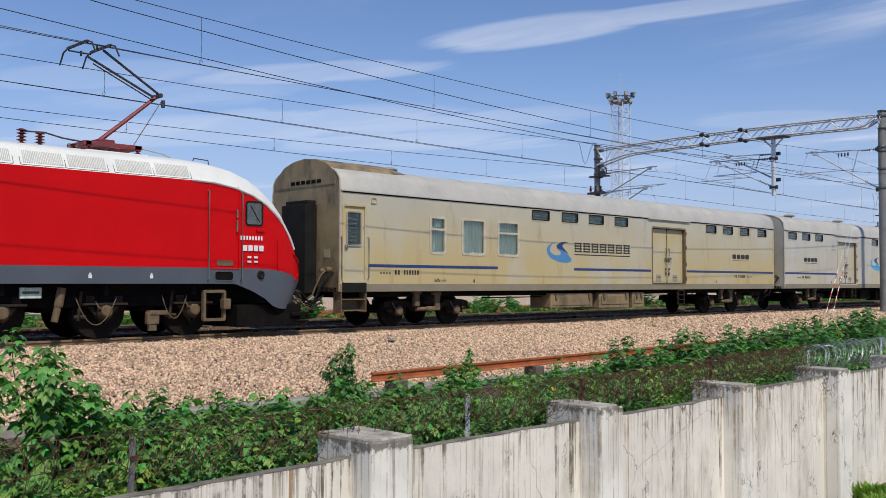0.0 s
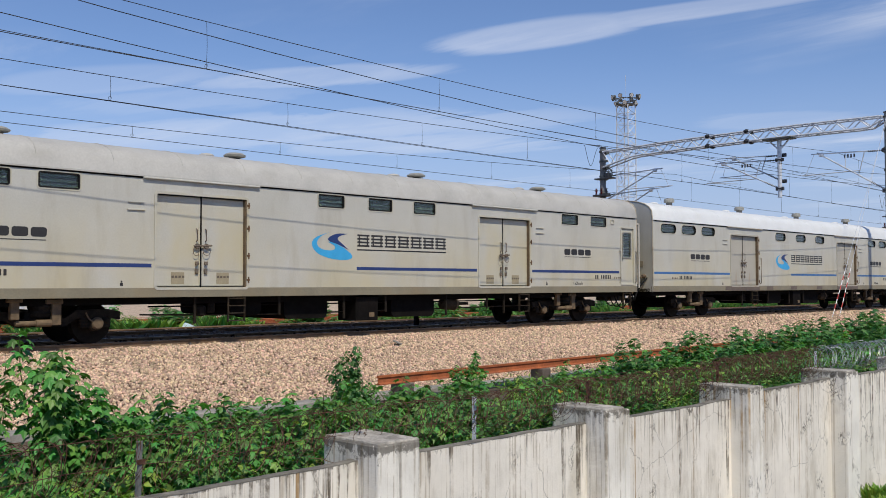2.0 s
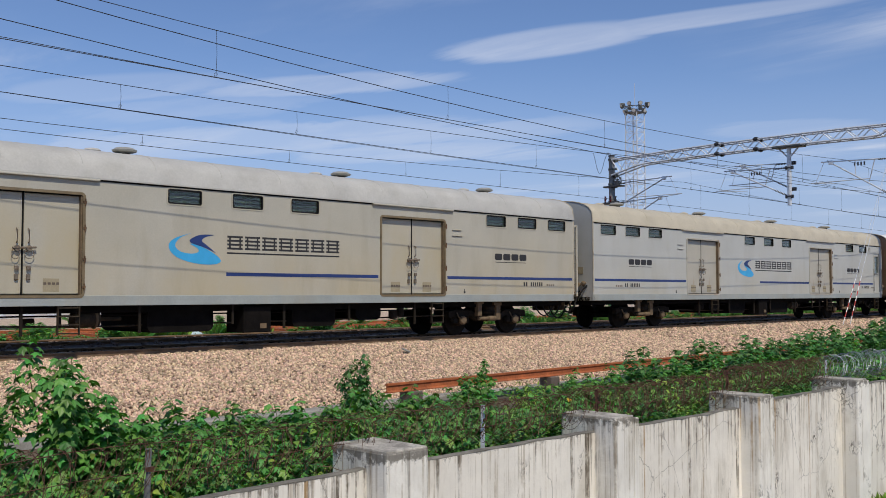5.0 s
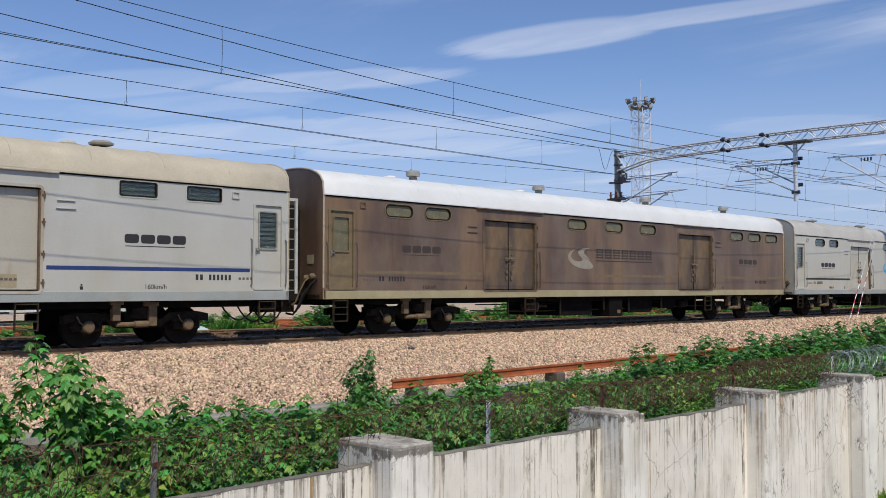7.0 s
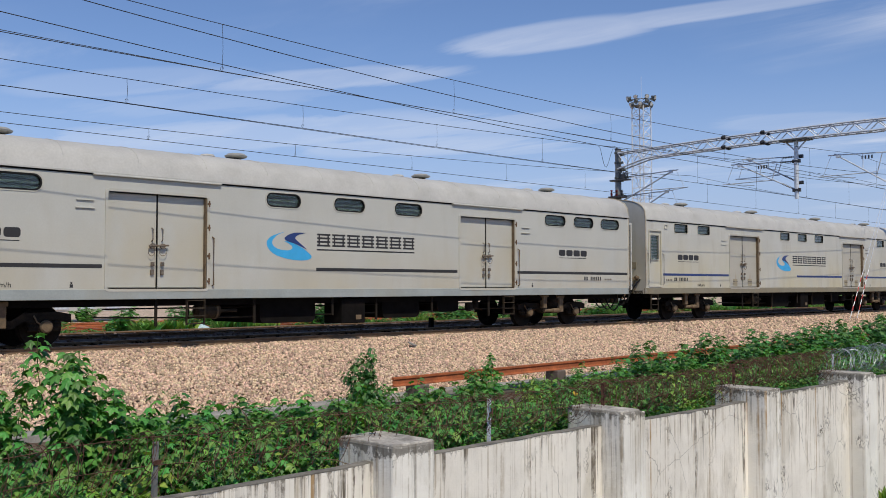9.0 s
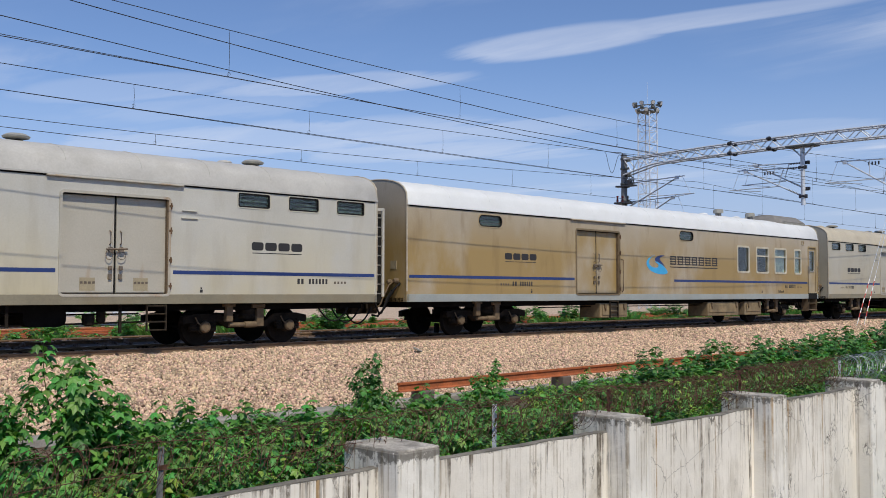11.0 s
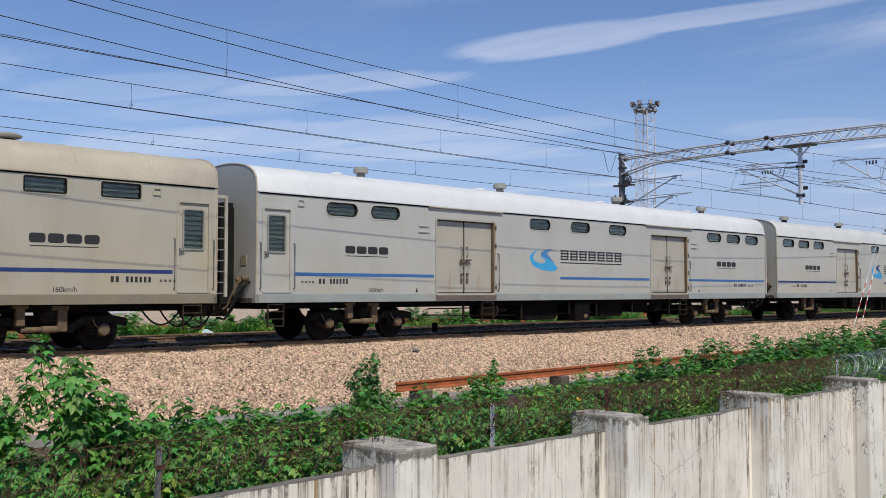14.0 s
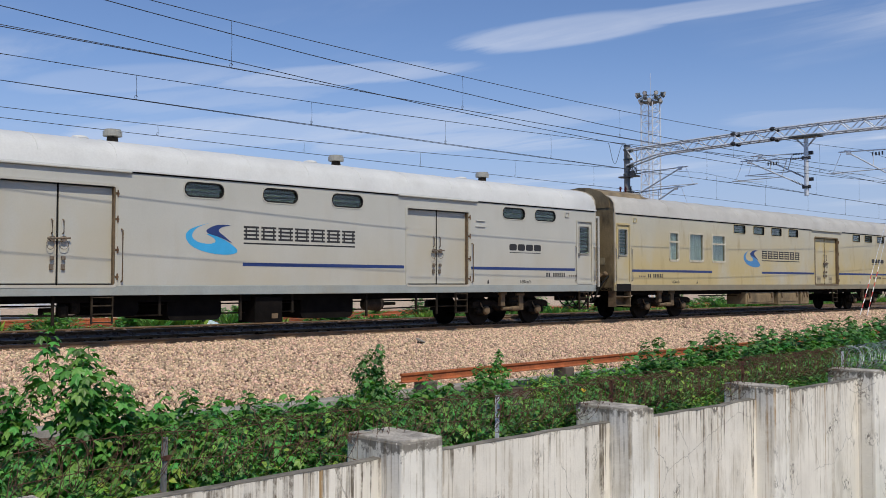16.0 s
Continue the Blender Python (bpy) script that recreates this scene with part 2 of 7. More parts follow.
M["sill_grey"] = material("grey_green_sill_paint", (0.33, 0.36, 0.35), 0.45, 0, 0.06, 1.5, 30, 0.03, dirt=(0.35, 0.29, 0.18), dirt_amount=0.3)
M["sill_tan"] = material("dusty_sill_paint", (0.24, 0.215, 0.15), 0.5, 0, 0.08, 1.5, 30, 0.03, dirt=(0.28, 0.20, 0.10), dirt_amount=0.4)
M["rust_plate"] = material("brown_patch_plate", (0.14, 0.11, 0.09), 0.6, 0, 0.15, 4, 50, 0.1)
M["door_rust"] = material("rust_edged_grey_door_paint", (0.45, 0.425, 0.36), 0.45, 0, 0.05, 0.8, 25, 0.03, dirt=(0.33, 0.17, 0.05), dirt_amount=0.7, dirt_scale=2.0, dirt_range=(0.52, 0.70))
M["sill_pale"] = material("pale_dusty_sill_paint", (0.36, 0.32, 0.19), 0.5, 0, 0.08, 1.5, 30, 0.03, dirt=(0.33, 0.24, 0.12), dirt_amount=0.4)
M["black"] = material("black_underframe", (0.008, 0.007, 0.0065), 0.9, 0, 0.3, 3, 40, 0.2, gloss=0.1)
# rubber parts, and dark pieces that stand in for shade
M["gap"] = material("dark_rubber_and_shade", (0.014, 0.014, 0.014), 0.85, 0, 0.2, 3, 40, 0.1, gloss=0.15)
M["bogie"] = material("dusty_bogie_steel", (0.035, 0.027, 0.019), 0.8, 0, 0.25, 5, 40, 0.3, gloss=0.2, dirt=(0.13, 0.095, 0.055), dirt_amount=0.5, dirt_scale=4, dirt_stretch=(1, 1, 1))
M["bogie_dark"] = material("oily_black_bogie_frame", (0.016, 0.013, 0.010), 0.85, 0, 0.25, 5, 40, 0.3, gloss=0.15, dirt=(0.06, 0.045, 0.028), dirt_amount=0.5, dirt_scale=4, dirt_stretch=(1, 1, 1))
M["hinge"] = material("rusty_door_hinge", (0.13, 0.075, 0.04), 0.7, 0.2, 0.2, 8, 50, 0.2)
M["placard"] = material("faded_tan_placard", (0.34, 0.29, 0.19), 0.6, 0, 0.08, 5, 40, 0.03)
M["bogie_tan"] = material("dust_caked_axle_box", (0.15, 0.105, 0.06), 0.8, 0, 0.2, 6, 50, 0.3, dirt=(0.10, 0.07, 0.04), dirt_amount=0.6, dirt_scale=6, dirt_stretch=(1, 1, 1))
M["wheel"] = material("dark_wheel_steel", (0.014, 0.012, 0.010), 0.85, 0.0, 0.25, 5, 40, 0.2, gloss=0.12)
M["glass"] = material("tinted_window_glass", (0.78, 0.84, 0.81), 0.04, 0, 0.02, 2, 10, 0.0, transmission=1.0)
M["blind"] = material("pale_green_curtain", (0.56, 0.66, 0.60), 0.7, 0, 0.1, 2, 10, 0.1, stretch=(8, 1, 0.5))
M["louver"] = material("dark_louvre", (0.165, 0.215, 0.155), 0.5, 0, 0.1, 5, 30, 0.05)
M["frame"] = material("dull_aluminium", (0.36, 0.35, 0.31), 0.45, 0.2, 0.08, 5, 40, 0.05)
M["navy"] = material("navy_stripe_paint", (0.022, 0.045, 0.17), 0.4, 0, 0.08, 3, 40, 0.02)
M["blue"] = material("blue_stripe_paint", (0.045, 0.15, 0.38), 0.4, 0, 0.08, 3, 40, 0.02)
M["sky_blue"] = material("light_blue_decal", (0.05, 0.38, 0.72), 0.4, 0, 0.05, 3, 40, 0.02)
M["mid_blue"] = material("faded_blue_decal", (0.07, 0.24, 0.50), 0.4, 0, 0.05, 3, 40, 0.02)
M["ink"] = material("black_decal", (0.03, 0.028, 0.028), 0.5, 0, 0.1, 3, 40, 0.02)
M["faint"] = material("faded_brown_decal", (0.13, 0.10, 0.075), 0.5, 0, 0.1, 3, 40, 0.02)
M["soot_mark"] = material("sooty_decal", (0.050, 0.038, 0.032), 0.6, 0, 0.15, 3, 40, 0.02)
M["ghost"] = material("faded_grey_decal", (0.30, 0.27, 0.22), 0.5, 0, 0.1, 3, 40, 0.02)
M["white_ink"] = material("white_decal", (0.8, 0.8, 0.8), 0.5, 0, 0.03, 3, 40, 0.02)
M["steel"] = material("worn_handle_steel", (0.30, 0.28, 0.24), 0.35, 0.7, 0.12, 8, 60, 0.1)
M["red"] = material("glossy_red_paint", (0.60, 0.0025, 0.004), 0.4, 0, 0.04, 0.6, 20, 0.01, dirt=(0.50, 0.004, 0.005), dirt_amount=0.3, gloss=0.16)
M["loco_grey"] = material("slate_grey_paint", (0.085, 0.10, 0.125), 0.35, 0, 0.06, 0.8, 20, 0.02)
M["loco_white"] = material("cream_white_roof_paint", (0.78, 0.79, 0.76), 0.4, 0, 0.04, 0.8, 20, 0.02)
M["grille"] = material("roof_grille_grey", (0.52, 0.52, 0.50), 0.5, 0, 0.06, 4, 30, 0.05)
M["insulator"] = material("maroon_porcelain", (0.12, 0.018, 0.018), 0.2, 0, 0.1, 5, 20, 0.02)
M["panto_red"] = material("dull_red_pantograph_paint", (0.20, 0.035, 0.035), 0.5, 0, 0.15, 6, 40, 0.1)
M["panto_dark"] = material("dark_pantograph_tube", (0.06, 0.06, 0.065), 0.45, 0.4, 0.15, 6, 40, 0.1)
M["galvanised"] = material("galvanised_steel", (0.60, 0.64, 0.70), 0.5, 0.15, 0.12, 5, 40, 0.1)
M["post_steel"] = material("grey_concrete_mast", (0.20, 0.205, 0.205), 0.7, 0, 0.12, 2, 30, 0.2, dirt=(0.2, 0.19, 0.17), dirt_amount=0.5)
M["wire"] = material("dark_copper_wire", (0.05, 0.055, 0.065), 0.5, 0.3, 0.1, 2, 20, 0.0)
M["rail_rust"] = material("rusty_rail", (0.36, 0.105, 0.035), 0.85, 0, 0.2, 4, 40, 0.3, dirt=(0.16, 0.055, 0.025), dirt_amount=0.6, dirt_scale=3, dirt_stretch=(0.3, 1, 1))
M["rail_side"] = material("brown_rail_web", (0.20, 0.13, 0.075), 0.8, 0, 0.2, 3, 40, 0.3)
M["rail_head"] = material("polished_rail_head", (0.34, 0.30, 0.25), 0.45, 1.0, 0.1, 3, 40, 0.05)
M["sleeper"] = material("weathered_concrete_sleeper", (0.12, 0.098, 0.075), 0.9, 0, 0.15, 4, 40, 0.3)
M["stone"] = material("pink_granite_ballast", (0.56, 0.405, 0.285), 0.9, 0, 0.16, 30, 120, 0.4, per_island=0.5, rnd_hue=0.025)
# coloured far darker than the stones, to paint shade into their gaps
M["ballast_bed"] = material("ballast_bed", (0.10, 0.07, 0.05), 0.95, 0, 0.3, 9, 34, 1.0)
M["soil"] = material("damp_earth", (0.10, 0.075, 0.045), 0.95, 0, 0.3, 1.5, 20, 0.6, dirt=(0.06, 0.08, 0.03), dirt_amount=0.7, dirt_scale=0.7, dirt_stretch=(1, 1, 1))
M["concrete"] = material("old_concrete", (0.30, 0.285, 0.255), 0.9, 0, 0.15, 2, 40, 0.4, dirt=(0.12, 0.11, 0.095), dirt_amount=0.6, dirt_stretch=(1, 1, 1))


def stained_render(name, base, top, runs, edge):
    """Old whitewash: soot runs that hang from the top edge and thin out, peeled blotches, a few rust runs, hair cracks."""
    m = bpy.data.materials.new(name)
    m.use_nodes = True
    n, l = m.node_tree.nodes, m.node_tree.links
    b = n["Principled BSDF"]
    b.inputs["Roughness"].default_value, b.inputs["Specular IOR Level"].default_value = 0.9, 0.25
    tc = n.new("ShaderNodeTexCoord")
    sp = n.new("ShaderNodeSeparateXYZ")
    l.new(tc.outputs["Object"], sp.inputs[0])

    def mth(op, a, c, clamp=False):
        k = n.new("ShaderNodeMath")
        k.operation, k.use_clamp = op, clamp
        for i_, v in enumerate((a, c)):
            if isinstance(v, (int, float)):
                k.inputs[i_].default_value = v
            else:
                l.new(v, k.inputs[i_])
        return k.outputs[0]

    def nz(stretch, sc, det, rough=0.6, shift=(0, 0, 0), warp=0.0):
        mp = n.new("ShaderNodeMapping")
        mp.inputs["Scale"].default_value, mp.inputs["Location"].default_value = stretch, shift
        l.new(tc.outputs["Object"], mp.inputs[0])
        k = n.new("ShaderNodeTexNoise")
        k.inputs["Scale"].default_value, k.inputs["Detail"].default_value, k.inputs["Roughness"].default_value, k.inputs["Distortion"].default_value = sc, det, rough, warp
        l.new(mp.outputs[0], k.inputs["Vector"])
        return k.outputs[0]

    def ramp(v, lo, hi):
        k = n.new("ShaderNodeMapRange")
        k.interpolation_type = "SMOOTHSTEP"
        k.inputs[1].default_value, k.inputs[2].default_value = lo, hi
        l.new(v, k.inputs[0])
        return k.outputs[0]

    def over(fac, a, c):
        k = n.new("ShaderNodeMix")
        k.data_type = "RGBA"
        l.new(fac, k.inputs[0])
        for sock, v in ((k.inputs[6], a), (k.inputs[7], c)):
            if isinstance(v, tuple):
                sock.default_value = (*v, 1)
            else:
                l.new(v, sock)
        return k.outputs[2]
    deep = mth("SUBTRACT", top, sp.outputs[2])
    breakup = ramp(nz((1, 1, 0.6), 7.0, 9, 0.7), 0.36, 0.58)
    where = nz((1, 1, 0.1), 1.1, 3, 0.5, (5, 2, 0))
    col = over(ramp(nz((1, 1, 1), 1.4, 6), 0.35, 0.68), tuple(c * 0.86 for c in base), base)
    col = over(mth("MULTIPLY", ramp(nz((1, 1, 0.3), 2.6, 8, 0.65, (7, 0, 3)), 0.50, 0.66), 0.5), col, (0.50, 0.45, 0.36))
    # faint narrow runs that reach far down
    fine_run = mth("SUBTRACT", nz((17, 17, 0.18), 1.6, 5, 0.55), mth("MULTIPLY", deep, 0.045))
    col = over(mth("MULTIPLY", ramp(fine_run, 0.50, 0.60), mth("MULTIPLY", breakup, 0.55)), col, (0.36, 0.285, 0.19))
    # soot runs from the top edge
    run = mth("ADD", mth("SUBTRACT", nz((11, 11, 0.35), 1.3, 7, 0.62, (2, 9, 0)), mth("MULTIPLY", deep, 0.13)), mth("MULTIPLY", mth("SUBTRACT", where, 0.5), 0.45))
    col = over(mth("MULTIPLY", mth("MULTIPLY", ramp(run, 0.50, 0.60), mth("ADD", mth("MULTIPLY", breakup, 0.75), 0.2)), runs), col, (0.095, 0.072, 0.048))
    # peeled, blackened blotches
    blot = mth("MULTIPLY", ramp(nz((1, 1, 0.55), 2.2, 3, 0.5, (1, 4, 8)), 0.56, 0.66), ramp(nz((1.3, 1.3, 0.8), 15.0, 8, 0.75, (0, 0, 0), 1.0), 0.50, 0.56))
    col = over(mth("MULTIPLY", blot, 0.85), col, (0.11, 0.092, 0.07))
    # rust runs below the wire's fixings
    rust = mth("SUBTRACT", nz((9, 9, 0.10), 1.1, 2, 0.4, (3, 3, 0)), mth("MULTIPLY", deep, 0.05))
    col = over(mth("MULTIPLY", ramp(rust, 0.645, 0.70), mth("ADD", mth("MULTIPLY", breakup, 0.4), 0.35)), col, (0.36, 0.20, 0.045))
    # grime along the very top
    grime = mth("SUBTRACT", nz((1, 1, 1), 16.0, 6, 0.7), mth("MULTIPLY", deep, 0.18 / edge))
    col = over(mth("MULTIPLY", ramp(grime, 0.30, 0.46), 0.8), col, (0.10, 0.088, 0.07))
    vo = n.new("ShaderNodeTexVoronoi")
    vo.feature = "DISTANCE_TO_EDGE"
    vo.inputs["Scale"].default_value = 1.15
    wv = n.new("ShaderNodeMix")
    wv.data_type = "VECTOR"
    wv.inputs[0].default_value = 0.12
    l.new(tc.outputs["Object"], wv.inputs[4])
    kn = n.new("ShaderNodeTexNoise")
    kn.inputs["Scale"].default_value, kn.inputs["Detail"].default_value = 5.0, 5
    l.new(tc.outputs["Object"], kn.inputs["Vector"])
    l.new(kn.outputs["Color"], wv.inputs[5])
    l.new(wv.outputs[1], vo.inputs["Vector"])
    thin_ = n.new("ShaderNodeMapRange")
    thin_.inputs[1].default_value, thin_.inputs[2].default_value, thin_.inputs[3].default_value, thin_.inputs[4].default_value = 0.0015, 0.005, 0.45, 0.0
    l.new(vo.outputs["Distance"], thin_.inputs[0])
    col = over(mth("MULTIPLY", thin_.outputs[0], ramp(nz((1, 1, 1), 0.9, 2, 0.5, (2, 6, 1)), 0.48, 0.56)), col, (0.10, 0.085, 0.065))
    l.new(col, b.inputs["Base Color"])
    bp = n.new("ShaderNodeBump")
    bp.inputs["Strength"].default_value, bp.inputs["Distance"].default_value = 0.5, 0.012
    l.new(mth("SUBTRACT", nz((1, 1, 1), 22.0, 8, 0.7), mth("MULTIPLY", blot, 0.5)), bp.inputs["Height"])
    l.new(bp.outputs[0], b.inputs["Normal"])
    return m


M["render"] = stained_render("stained_white_render", (0.90, 0.85, 0.755), -0.10, 0.95, 0.05)
M["render_pillar"] = stained_render("white_pillar_render", (0.93, 0.895, 0.81), 0.0, 0.55, 0.09)
M["coping"] = material("mossy_wall_top", (0.20, 0.185, 0.155), 0.95, 0, 0.2, 4, 40, 0.5, dirt=(0.06, 0.058, 0.05), dirt_amount=0.8, dirt_scale=4, dirt_stretch=(1, 1, 1))
M["razor_rust"] = material("rusty_razor_wire", (0.095, 0.042, 0.026), 0.8, 0.2, 0.25, 6, 40, 0.1)
M["razor_new"] = material("galvanised_razor_wire", (0.36, 0.38, 0.40), 0.4, 0.7, 0.1, 6, 40, 0.05)
M["leaf"] = material("green_leaf", (0.10, 0.255, 0.048), 0.5, 0, 0.15, 5, 30, 0.1, per_island=0.5, rnd_hue=0.035)
M["leaf_dark"] = material("deep_green_leaf", (0.068, 0.185, 0.042), 0.5, 0, 0.15, 5, 30, 0.1, per_island=0.45, rnd_hue=0.03)
M["leaf_lime"] = material("yellow_green_leaf", (0.19, 0.33, 0.05), 0.5, 0, 0.15, 5, 30, 0.1, per_island=0.4, rnd_hue=0.03)
M["leaf_yellow"] = material("yellowed_leaf", (0.50, 0.34, 0.02), 0.6, 0, 0.15, 5, 30, 0.1)
M["stem"] = material("green_brown_stem", (0.10, 0.11, 0.035), 0.7, 0, 0.2, 5, 30, 0.2)
M["dead_stem"] = material("dry_brown_vine", (0.17, 0.11, 0.06), 0.8, 0, 0.2, 5, 30, 0.2)
M["far_white"] = material("white_carriage_paint", (0.66, 0.66, 0.65), 0.4, 0, 0.05, 1, 20, 0.03)
M["plastic"] = material("pale_blue_plastic_sheet", (0.45, 0.58, 0.62), 0.4, 0, 0.15, 6, 20, 0.3)
M["sign_red"] = material("red_band_paint", (0.55, 0.05, 0.04), 0.5, 0, 0.05, 3, 20, 0.02)
M["cooler"] = material("dull_grey_cooler_paint", (0.21, 0.20, 0.18), 0.55, 0, 0.12, 3, 30, 0.05)
M["roof_pale"] = material("pale_grey_roof_paint", (0.62, 0.63, 0.62), 0.5, 0, 0.04, 1.0, 20, 0.04, dirt=(0.45, 0.44, 0.41), dirt_amount=0.3, dirt_stretch=(1, 1, 1))
M["door_brown"] = material("rust_streaked_brown_door", (0.10, 0.072, 0.052), 0.5, 0, 0.1, 0.8, 25, 0.04, dirt=(0.25, 0.16, 0.075), dirt_amount=0.75, dirt_scale=1.6, dirt_stretch=(1, 1, 0.4), dirt_range=(0.45, 0.66))
M["stone_brown"] = material("rust_brown_ballast", (0.15, 0.10, 0.07), 0.9, 0, 0.2, 30, 120, 0.4, per_island=0.4)
M["cap"] = material("weathered_pillar_top", (0.42, 0.39, 0.34), 0.95, 0, 0.2, 5, 40, 0.5, dirt=(0.10, 0.09, 0.075), dirt_amount=0.9, dirt_scale=5, dirt_stretch=(1, 1, 1))
M["lamp_case"] = material("dark_grey_lamp_case", (0.10, 0.11, 0.11), 0.5, 0.2, 0.15, 4, 30, 0.05)
M["lamp_glass"] = material("pale_lamp_glass", (0.62, 0.64, 0.64), 0.2, 0, 0.05, 4, 30, 0.0)
M["yard"] = material("buff_yard_gravel", (0.50, 0.38, 0.27), 0.95, 0, 0.25, 3, 25, 0.8)
# oil-dark stones and bed, with the train's shadow also put into the colour
M["stone_oil_shade"] = material("oil_and_shade_dark_ballast", (0.018, 0.012, 0.008), 0.9, 0, 0.2, 30, 120, 0.4, per_island=0.45, gloss=0.04)
M["bed_oil_shade"] = material("oil_and_shade_dark_bed", (0.010, 0.008, 0.007), 0.9, 0, 0.3, 9, 34, 0.8, gloss=0.05)
M["trim_tan"] = material("dusty_trim_paint", (0.18, 0.135, 0.075), 0.55, 0, 0.12, 4, 40, 0.05)
M["pane_dusty"] = material("dust_filmed_glass", (0.15, 0.135, 0.075), 0.25, 0, 0.12, 4, 30, 0.02)
M["hide_white"] = material("white_skirt_paint", (0.62, 0.63, 0.63), 0.4, 0, 0.05, 1, 20, 0.03)
for key in ("leaf", "leaf_dark", "leaf_lime"):
    # leaves let some light through
    n_, l_ = M[key].node_tree.nodes, M[key].node_tree.links
    tr_ = n_.new("ShaderNodeBsdfTranslucent")
    tint_ = n_.new("ShaderNodeMix")
    tint_.data_type, tint_.blend_type = "RGBA", "MULTIPLY"
    tint_.inputs[0].default_value = 1.0
    tint_.inputs[7].default_value = (1.5, 1.6, 0.5, 1)
    l_.new(n_["Principled BSDF"].inputs["Base Color"].links[0].from_socket, tint_.inputs[6])
    l_.new(tint_.outputs[2], tr_.inputs["Color"])
    mx_ = n_.new("ShaderNodeMixShader")
    mx_.inputs[0].default_value = 0.24
    l_.new(n_["Principled BSDF"].outputs[0], mx_.inputs[1])
    l_.new(tr_.outputs[0], mx_.inputs[2])
    l_.new(mx_.outputs[0], n_["Material Output"].inputs[0])


# ---- mesh helpers ----
def finish(bm, name, mat, smooth=False):
    me = bpy.data.meshes.new(name)
    bmesh.ops.recalc_face_normals(bm, faces=bm.faces)
    if smooth:
        for f in bm.faces:
            f.smooth = True
    bm.to_mesh(me)
    bm.free()
    for one in (mat if isinstance(mat, (list, tuple)) else [mat]):
        me.materials.append(one)
    return me


def part(name, bm, mat, parent=None, label="", smooth=False, at=None):
    """Links a bmesh (or a mesh that is shared) as one object under its thing or part."""
    me = bm if isinstance(bm, bpy.types.Mesh) else finish(bm, name, mat, smooth)
    ob = new(name, me)
    if parent is not None:
        ob.parent = parent
    if at is not None:
        ob.matrix_basis = at
    if label:
        ob["label"] = label
    return ob


CACHE = {}


def shared(key, mat, build, smooth=False):
    k = (key, mat.name)
    if k not in CACHE:
        CACHE[k] = finish(build(), key if isinstance(key, str) else key[0], mat, smooth)
    return CACHE[k]


def thing(name, label, category, group="", at=None, kind=""):
    ob = new(name)
    ob.empty_display_size = 0.2
    if at is not None:
        ob.matrix_basis = at
    return tagged(ob, label, category, group, kind)


def box(bm, x0, x1, y0, y1, z0, z1, bevel=0.0):
    v = [bm.verts.new(p) for p in ((x0, y0, z0), (x1, y0, z0), (x1, y1, z0), (x0, y1, z0), (x0, y0, z1), (x1, y0, z1), (x1, y1, z1), (x0, y1, z1))]
    fs = [bm.faces.new([v[i] for i in q]) for q in ((3, 2, 1, 0), (4, 5, 6, 7), (0, 1, 5, 4), (1, 2, 6, 5), (2, 3, 7, 6), (3, 0, 4, 7))]
    if bevel:
        es = {e for f in fs for e in f.edges}
        bmesh.ops.bevel(bm, geom=list(es), offset=bevel, segments=2, profile=0.5, affect="EDGES")
    return bm


def boxes(*rows, bevel=0.0):
    bm = bmesh.new()
    for r in rows:
        box(bm, *r, bevel=bevel)
    return bm


def tube(bm, pts, r, n=6, cap=True, r2=None):
    """A round bar along points."""
    pts = [Vector(p) for p in pts]
    rings = []
    for i, p in enumerate(pts):
        d = (pts[min(i + 1, len(pts) - 1)] - pts[max(i - 1, 0)])
        d = d.normalized() if d.length > 1e-9 else Vector((0, 0, 1))
        a = d.cross(Vector((0, 0, 1)))
        a = a.normalized() if a.length > 1e-3 else Vector((1, 0, 0))
        b = d.cross(a)
        rad = r if r2 is None else r + (r2 - r) * i / max(1, len(pts) - 1)
        rings.append([bm.verts.new(p + (a * math.cos(k * math.tau / n) + b * math.sin(k * math.tau / n)) * rad) for k in range(n)])
    for q, s in zip(rings, rings[1:]):
        for k in range(n):
            bm.faces.new((q[k], q[(k + 1) % n], s[(k + 1) % n], s[k]))
    if cap:
        bm.faces.new(rings[0])
        bm.faces.new(rings[-1])
    return bm


def lathe(bm, profile, n=24, axis="z", at=(0, 0, 0)):
    """Turns (radius, height) pairs round an axis."""
    rings = []
    for r, h in profile:
        ring = []
        for k in range(n):
            c, s = r * math.cos(k * math.tau / n), r * math.sin(k * math.tau / n)
            p = (c, s, h) if axis == "z" else (c, h, s) if axis == "y" else (h, c, s)
            ring.append(bm.verts.new(Vector(p) + Vector(at)))
        rings.append(ring)
    for q, s in zip(rings, rings[1:]):
        for k in range(n):
            bm.faces.new((q[k], q[(k + 1) % n], s[(k + 1) % n], s[k]))
    bm.faces.new(rings[0])
    bm.faces.new(rings[-1])
    return bm


def rrect(w, h, r, n=5):
    """Points of a rounded rectangle about the origin."""
    out = []
    for cx, cz, a0 in ((w / 2 - r, h / 2 - r, 0), (-w / 2 + r, h / 2 - r, 90), (-w / 2 + r, -h / 2 + r, 180), (w / 2 - r, -h / 2 + r, 270)):
        for k in range(n + 1):
            a = radians(a0 + 90 * k / n)
            out.append((cx + r * math.cos(a), cz + r * math.sin(a)))
    return out


